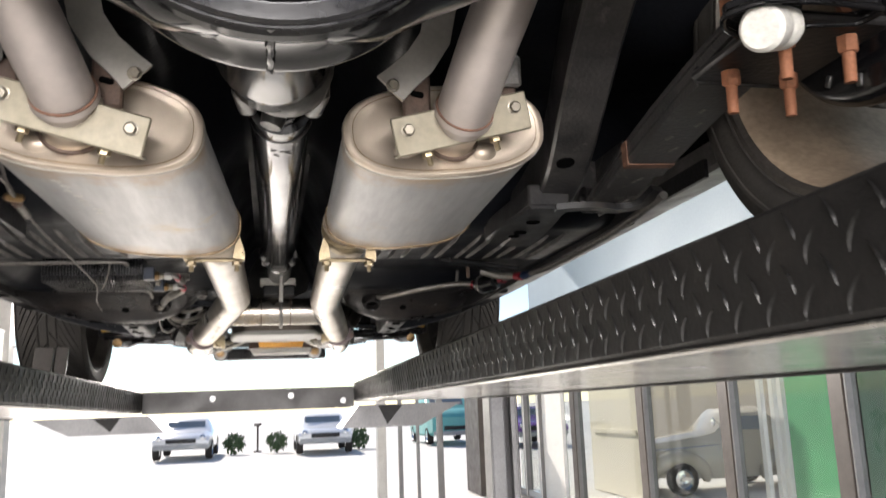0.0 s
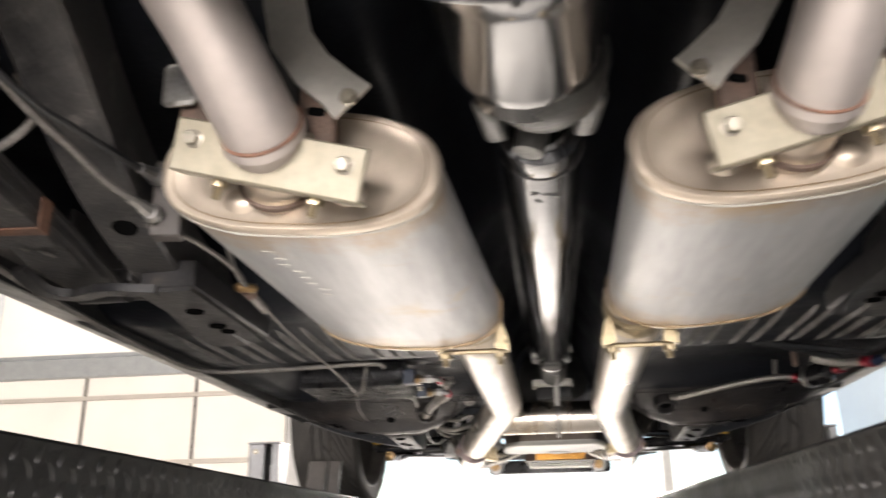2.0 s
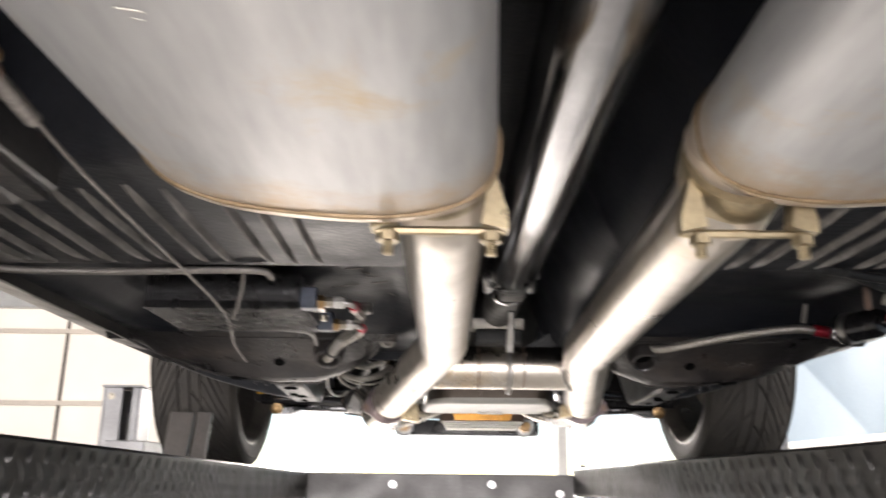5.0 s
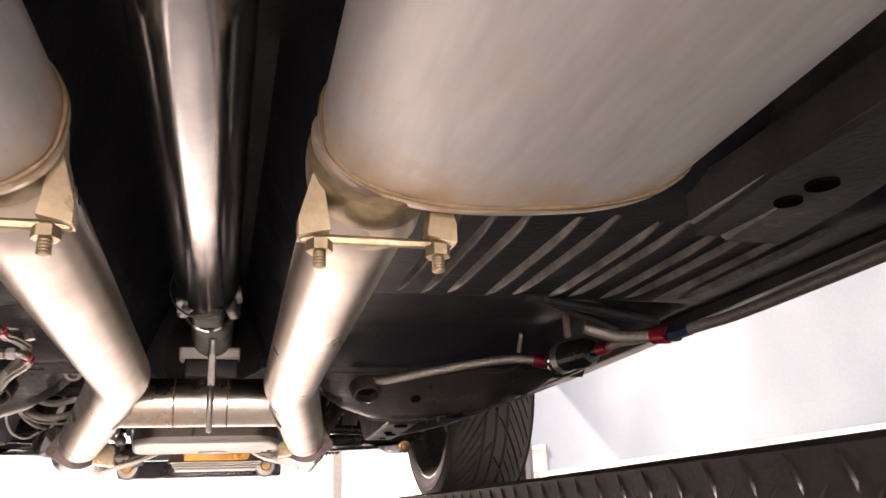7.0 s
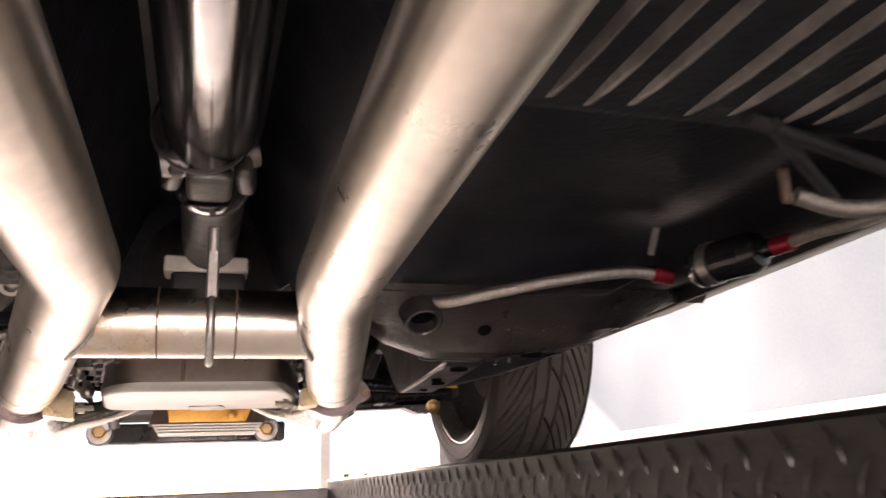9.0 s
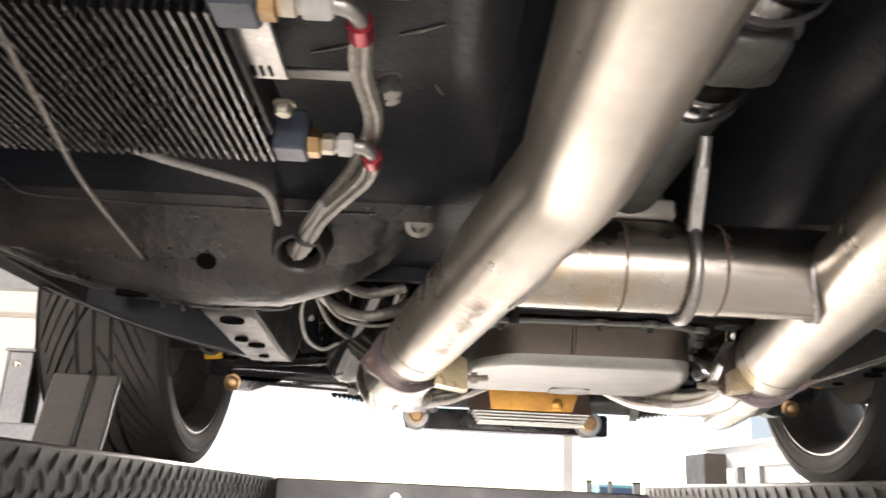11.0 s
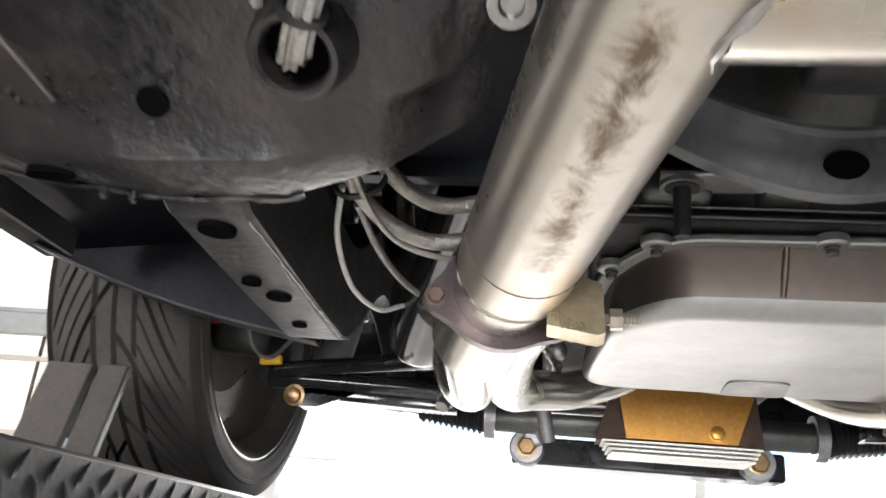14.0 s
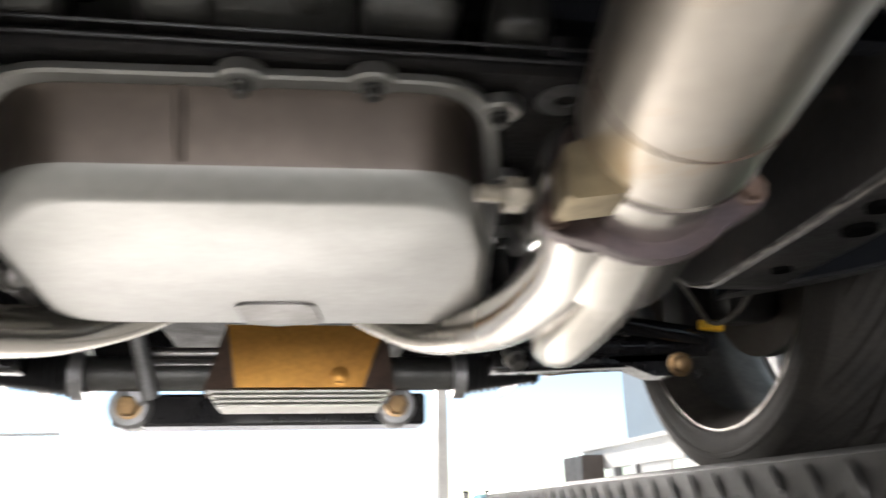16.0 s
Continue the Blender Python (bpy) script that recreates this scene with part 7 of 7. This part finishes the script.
part("equaliser", block((0.03, 0.014, 0.012), pose(-0.366, 1.32, 1.784, 0, 0, 25), 0.004), M_BRASS, pc, "dull brass cable equaliser")
part("equaliser_nut", lathe([(0, 0), (0.008, 0), (0.008, 0.014), (0, 0.014)], aim((-0.366, 1.328, 1.782), (0, 1, -0.1)), 6), M_DARKBROWN, pc)
part("cable_end", tube([(-0.366, 1.335, 1.781), (-0.368, 1.40, 1.776)], 0.0065, 12), M_CABLE, pc)
for a in ((-0.382, 1.12, 1.797), (-0.374, 1.12, 1.842)):
    part("rear_cable", tube(smooth_path([a, Vector(a) + Vector((0.012, 0.07, 0.0)), (-0.362, 1.27, 1.793), (-0.364, 1.318, 1.785)], 8), 0.003, 8), M_CABLE, pc, "thin steel cable")
brk = part("line_bracket", block((0.032, 0.02, 0.085), pose(-0.376, 1.117, 1.822, 0, 0, 8), 0.002), M_STOP, pc, "grey brown line bracket")
for z, run, r, mt, label in ((1.843, [(-0.386, 1.04, 1.8345), (-0.395, 0.97, 1.8325), (-0.405, 0.92, 1.8335), (-0.42, 0.84, 1.85), (-0.44, 0.76, 1.88)], 0.0036, M_RUBBERHOSE, "thin black brake line"), (1.801, [(-0.404, 1.033, 1.813), (-0.410, 0.981, 1.824), (-0.415, 0.94, 1.831), (-0.422, 0.88, 1.85), (-0.43, 0.80, 1.89)], 0.0042, M_CABLE, "grey sheathed cable along the rail")):
    p = Vector((-0.384, 1.098, z))
    part("union", lathe([(0, -0.008), (0.008, -0.007), (0.0105, 0.0), (0.008, 0.007), (0, 0.008)], aim(p, (0, -1, 0)), 20), M_STEEL, brk, "bright round union")
    way = (Vector(run[0]) - p).normalized()
    part("union_nut", lathe([(0, 0.0), (0.0075, 0.0), (0.0075, 0.016), (0.0056, 0.019), (0.0056, 0.034), (0, 0.034)], aim(p, way), 8), M_STEEL, brk)
    part("line", tube(smooth_path([p + way * 0.03, *run], 8), r, 10), mt, brk, label)
part("hose", tube(smooth_path([(-0.56, 0.99, 1.80), (-0.49, 0.97, 1.812), (-0.466, 0.97, 1.824), (-0.447, 0.97, 1.838), (-0.441, 0.97, 1.852), (-0.446, 0.965, 1.875), (-0.456, 0.96, 1.89)], 8), [0.0038 + 0.0004 * (k % 2) for k in range(49)], 10), M_CABLE, brk, "grey corrugated hose")
sl = smooth_path([(-0.60, 0.98, 1.83), (-0.605, 1.04, 1.80), (-0.61, 1.15, 1.785), (-0.62, 1.35, 1.775), (-0.625, 1.6, 1.768), (-0.615, 1.78, 1.770), (-0.50, 1.83, 1.776), (-0.32, 1.84, 1.782), (-0.29, 1.85, 1.775)], 10)
part("fuel_line", tube(sl, 0.0045, 10), M_CABLE, car, "grey hard line along the sill")
wire = smooth_path([(-0.33, 1.06, 1.862), (-0.315, 1.10, 1.85), (-0.30, 1.16, 1.846), (-0.298, 1.22, 1.84), (-0.285, 1.26, 1.85)], 8)
part("thin_wire", tube(wire, 0.0012, 6), M_CABLE, car, "thin loose wire")
part("hanging_wire", tube(smooth_path([(-0.33, 1.86, 1.79), (-0.335, 1.88, 1.77), (-0.345, 1.90, 1.745), (-0.352, 1.91, 1.735)], 6), 0.002, 6), M_CABLE, car, "thin hanging wire end")

# braided lines with red sleeves and the filter on the other side
fl = part("fuel_filter", lathe([(0, 0), (0.018, 0), (0.023, 0.006), (0.025, 0.012), (0.0225, 0.014), (0.0225, 0.075), (0.018, 0.085), (0.010, 0.088), (0.010, 0.10), (0, 0.10)], aim((0.555, 2.165, 1.775), (0.35, -1, 0)), 28), M_GLOSS, car, "black fuel filter canister")
part("filter_band", lathe([(0.023, 0.018), (0.0245, 0.018), (0.0245, 0.03), (0.023, 0.03)], aim((0.555, 2.165, 1.775), (0.35, -1, 0)), 28), M_STEEL, fl)
part("sleeve", tube([(0.588, 2.07, 1.775), (0.594, 2.05, 1.775)], 0.010, 14), M_RED, fl, "red anodised sleeve")
part("line", tube(smooth_path([(0.593, 2.055, 1.775), (0.60, 2.02, 1.776), (0.605, 1.98, 1.772), (0.60, 1.93, 1.768)], 8), 0.007, 12), M_BRAID, fl, "braided steel line")
part("line", tube(smooth_path([(0.295, 2.36, 1.772), (0.32, 2.34, 1.77), (0.38, 2.30, 1.777), (0.45, 2.27, 1.786), (0.52, 2.255, 1.793), (0.56, 2.25, 1.79)], 9), 0.0075, 14), M_BRAID, fl, "braided steel line")
part("sleeve", tube([(0.555, 2.251, 1.791), (0.578, 2.246, 1.786)], 0.0105, 14), M_RED, fl, "red anodised sleeve")
part("sleeve", tube([(0.575, 1.885, 1.756), (0.582, 1.862, 1.752)], 0.0105, 14), M_RED, fl, "red anodised sleeve")
part("line", tube(smooth_path([(0.50, 1.93, 1.775), (0.54, 1.92, 1.762), (0.576, 1.884, 1.756)], 8), 0.008, 12), M_BRAID, fl, "braided steel line")
part("union", lathe([(0, 0), (0.009, 0), (0.0105, 0.005), (0.0105, 0.013), (0.008, 0.016), (0.008, 0.032), (0, 0.032)], aim((0.583, 1.862, 1.752), (0.35, -1, 0.05)), 6), M_BLUE, fl, "blue anodised union")
part("line", tube(smooth_path([(0.592, 1.837, 1.7535), (0.602, 1.81, 1.755), (0.615, 1.76, 1.757), (0.62, 1.6, 1.76), (0.62, 1.4, 1.765), (0.61, 1.2, 1.775)], 8), 0.007, 12), M_CABLE, fl, "grey line along the sill")
for a, b in (((0.38, 1.83, 1.788), (0.575, 1.875, 1.772)), ((0.40, 1.83, 1.786), (0.55, 1.94, 1.776))):
    part("loom", tube([a, b], 0.006, 10), M_RUBBERHOSE, fl, "black loom")
part("clip", block((0.008, 0.008, 0.03), pose(0.46, 1.895, 1.768), 0.002), M_DARKBROWN, fl)
part("clip", tube([(0.49, 2.13, 1.81), (0.492, 2.15, 1.785)], 0.004, 8), M_STEEL, fl)

# hoses and wires beside the collector
lm = part("braided_hose", tube(smooth_path([(-0.30, 2.42, 1.80), (-0.30, 2.50, 1.768), (-0.288, 2.55, 1.748), (-0.255, 2.585, 1.738), (-0.22, 2.60, 1.745), (-0.19, 2.64, 1.77)], 10), 0.0062, 14), M_BRAID, car, "braided hoses bending beside the collector")
part("hose", tube(smooth_path([(-0.285, 2.42, 1.81), (-0.285, 2.50, 1.785), (-0.27, 2.545, 1.768), (-0.24, 2.575, 1.762), (-0.20, 2.59, 1.775)], 10), 0.0062, 14), M_BRAID, lm, "braided hose")
part("wire", tube(smooth_path([(-0.305, 2.53, 1.755), (-0.318, 2.58, 1.735), (-0.318, 2.64, 1.716), (-0.305, 2.69, 1.712), (-0.29, 2.72, 1.725)], 10), 0.0024, 10), M_WHITEWIRE, lm, "pale loop of wire")
part("wire", tube(smooth_path([(-0.235, 2.50, 1.83), (-0.232, 2.54, 1.80), (-0.225, 2.57, 1.79), (-0.215, 2.60, 1.80)], 8), 0.0024, 10), M_WHITEWIRE, lm, "pale wire")
part("wire", tube(smooth_path([(-0.298, 2.55, 1.75), (-0.29, 2.62, 1.735), (-0.275, 2.69, 1.73), (-0.26, 2.75, 1.74)], 8), 0.003, 10), M_CABLE, lm, "grey wire")
for k in range(3):
    o = Vector((0.006 * k, 0.004 * k, -0.007 * k))
    part("wire", tube(smooth_path([Vector((-0.30, 2.43, 1.80)) + o, Vector((-0.302, 2.50, 1.766)) + o, Vector((-0.285, 2.56, 1.746)) + o, Vector((-0.245, 2.59, 1.742)) + o, Vector((-0.205, 2.61, 1.755)) + o], 9), 0.0022, 8), M_BRAID if k else M_RUBBERHOSE, lm, "thin wire")
part("cable_tie", lathe([(0.0175, -0.002), (0.02, -0.002), (0.02, 0.002), (0.0175, 0.002)], aim((-0.294, 2.535, 1.762), (0.1, 0.8, -0.4)), 18), M_RUBBERHOSE, lm, "black cable tie")
part("starter", tube([(-0.222, 2.63, 1.80), (-0.272, 2.755, 1.722), (-0.280, 2.778, 1.706), (-0.282, 2.786, 1.701)], [0.03, 0.031, 0.031, 0.024], 24), M_SHAFT, car, "dark round starter motor body")

# weld scab where the cable ends, and its spatter
ws = bmesh.new()
rnd = random.Random(4)
for k in range(46):
    r = 0.0008 + 0.0016 * rnd.random() ** 2
    near = k < 14
    x = -0.447 + (rnd.gauss(0, 0.004) if near else 0.008 + abs(rnd.gauss(0, 0.02)))
    y = 2.408 + rnd.gauss(0, 0.003 if near else 0.010)
    z = 1.7475 - 0.57 * (y - 2.408)
    lathe([(0, r * 0.8), (r * 0.8, r * 0.5), (r, -r)], aim((x, y, z), (rnd.gauss(0, 0.3), -0.5, -0.8)), 7, ws)
part("weld_scab", ws, M_RAIL, car, "rough rusty weld scab")
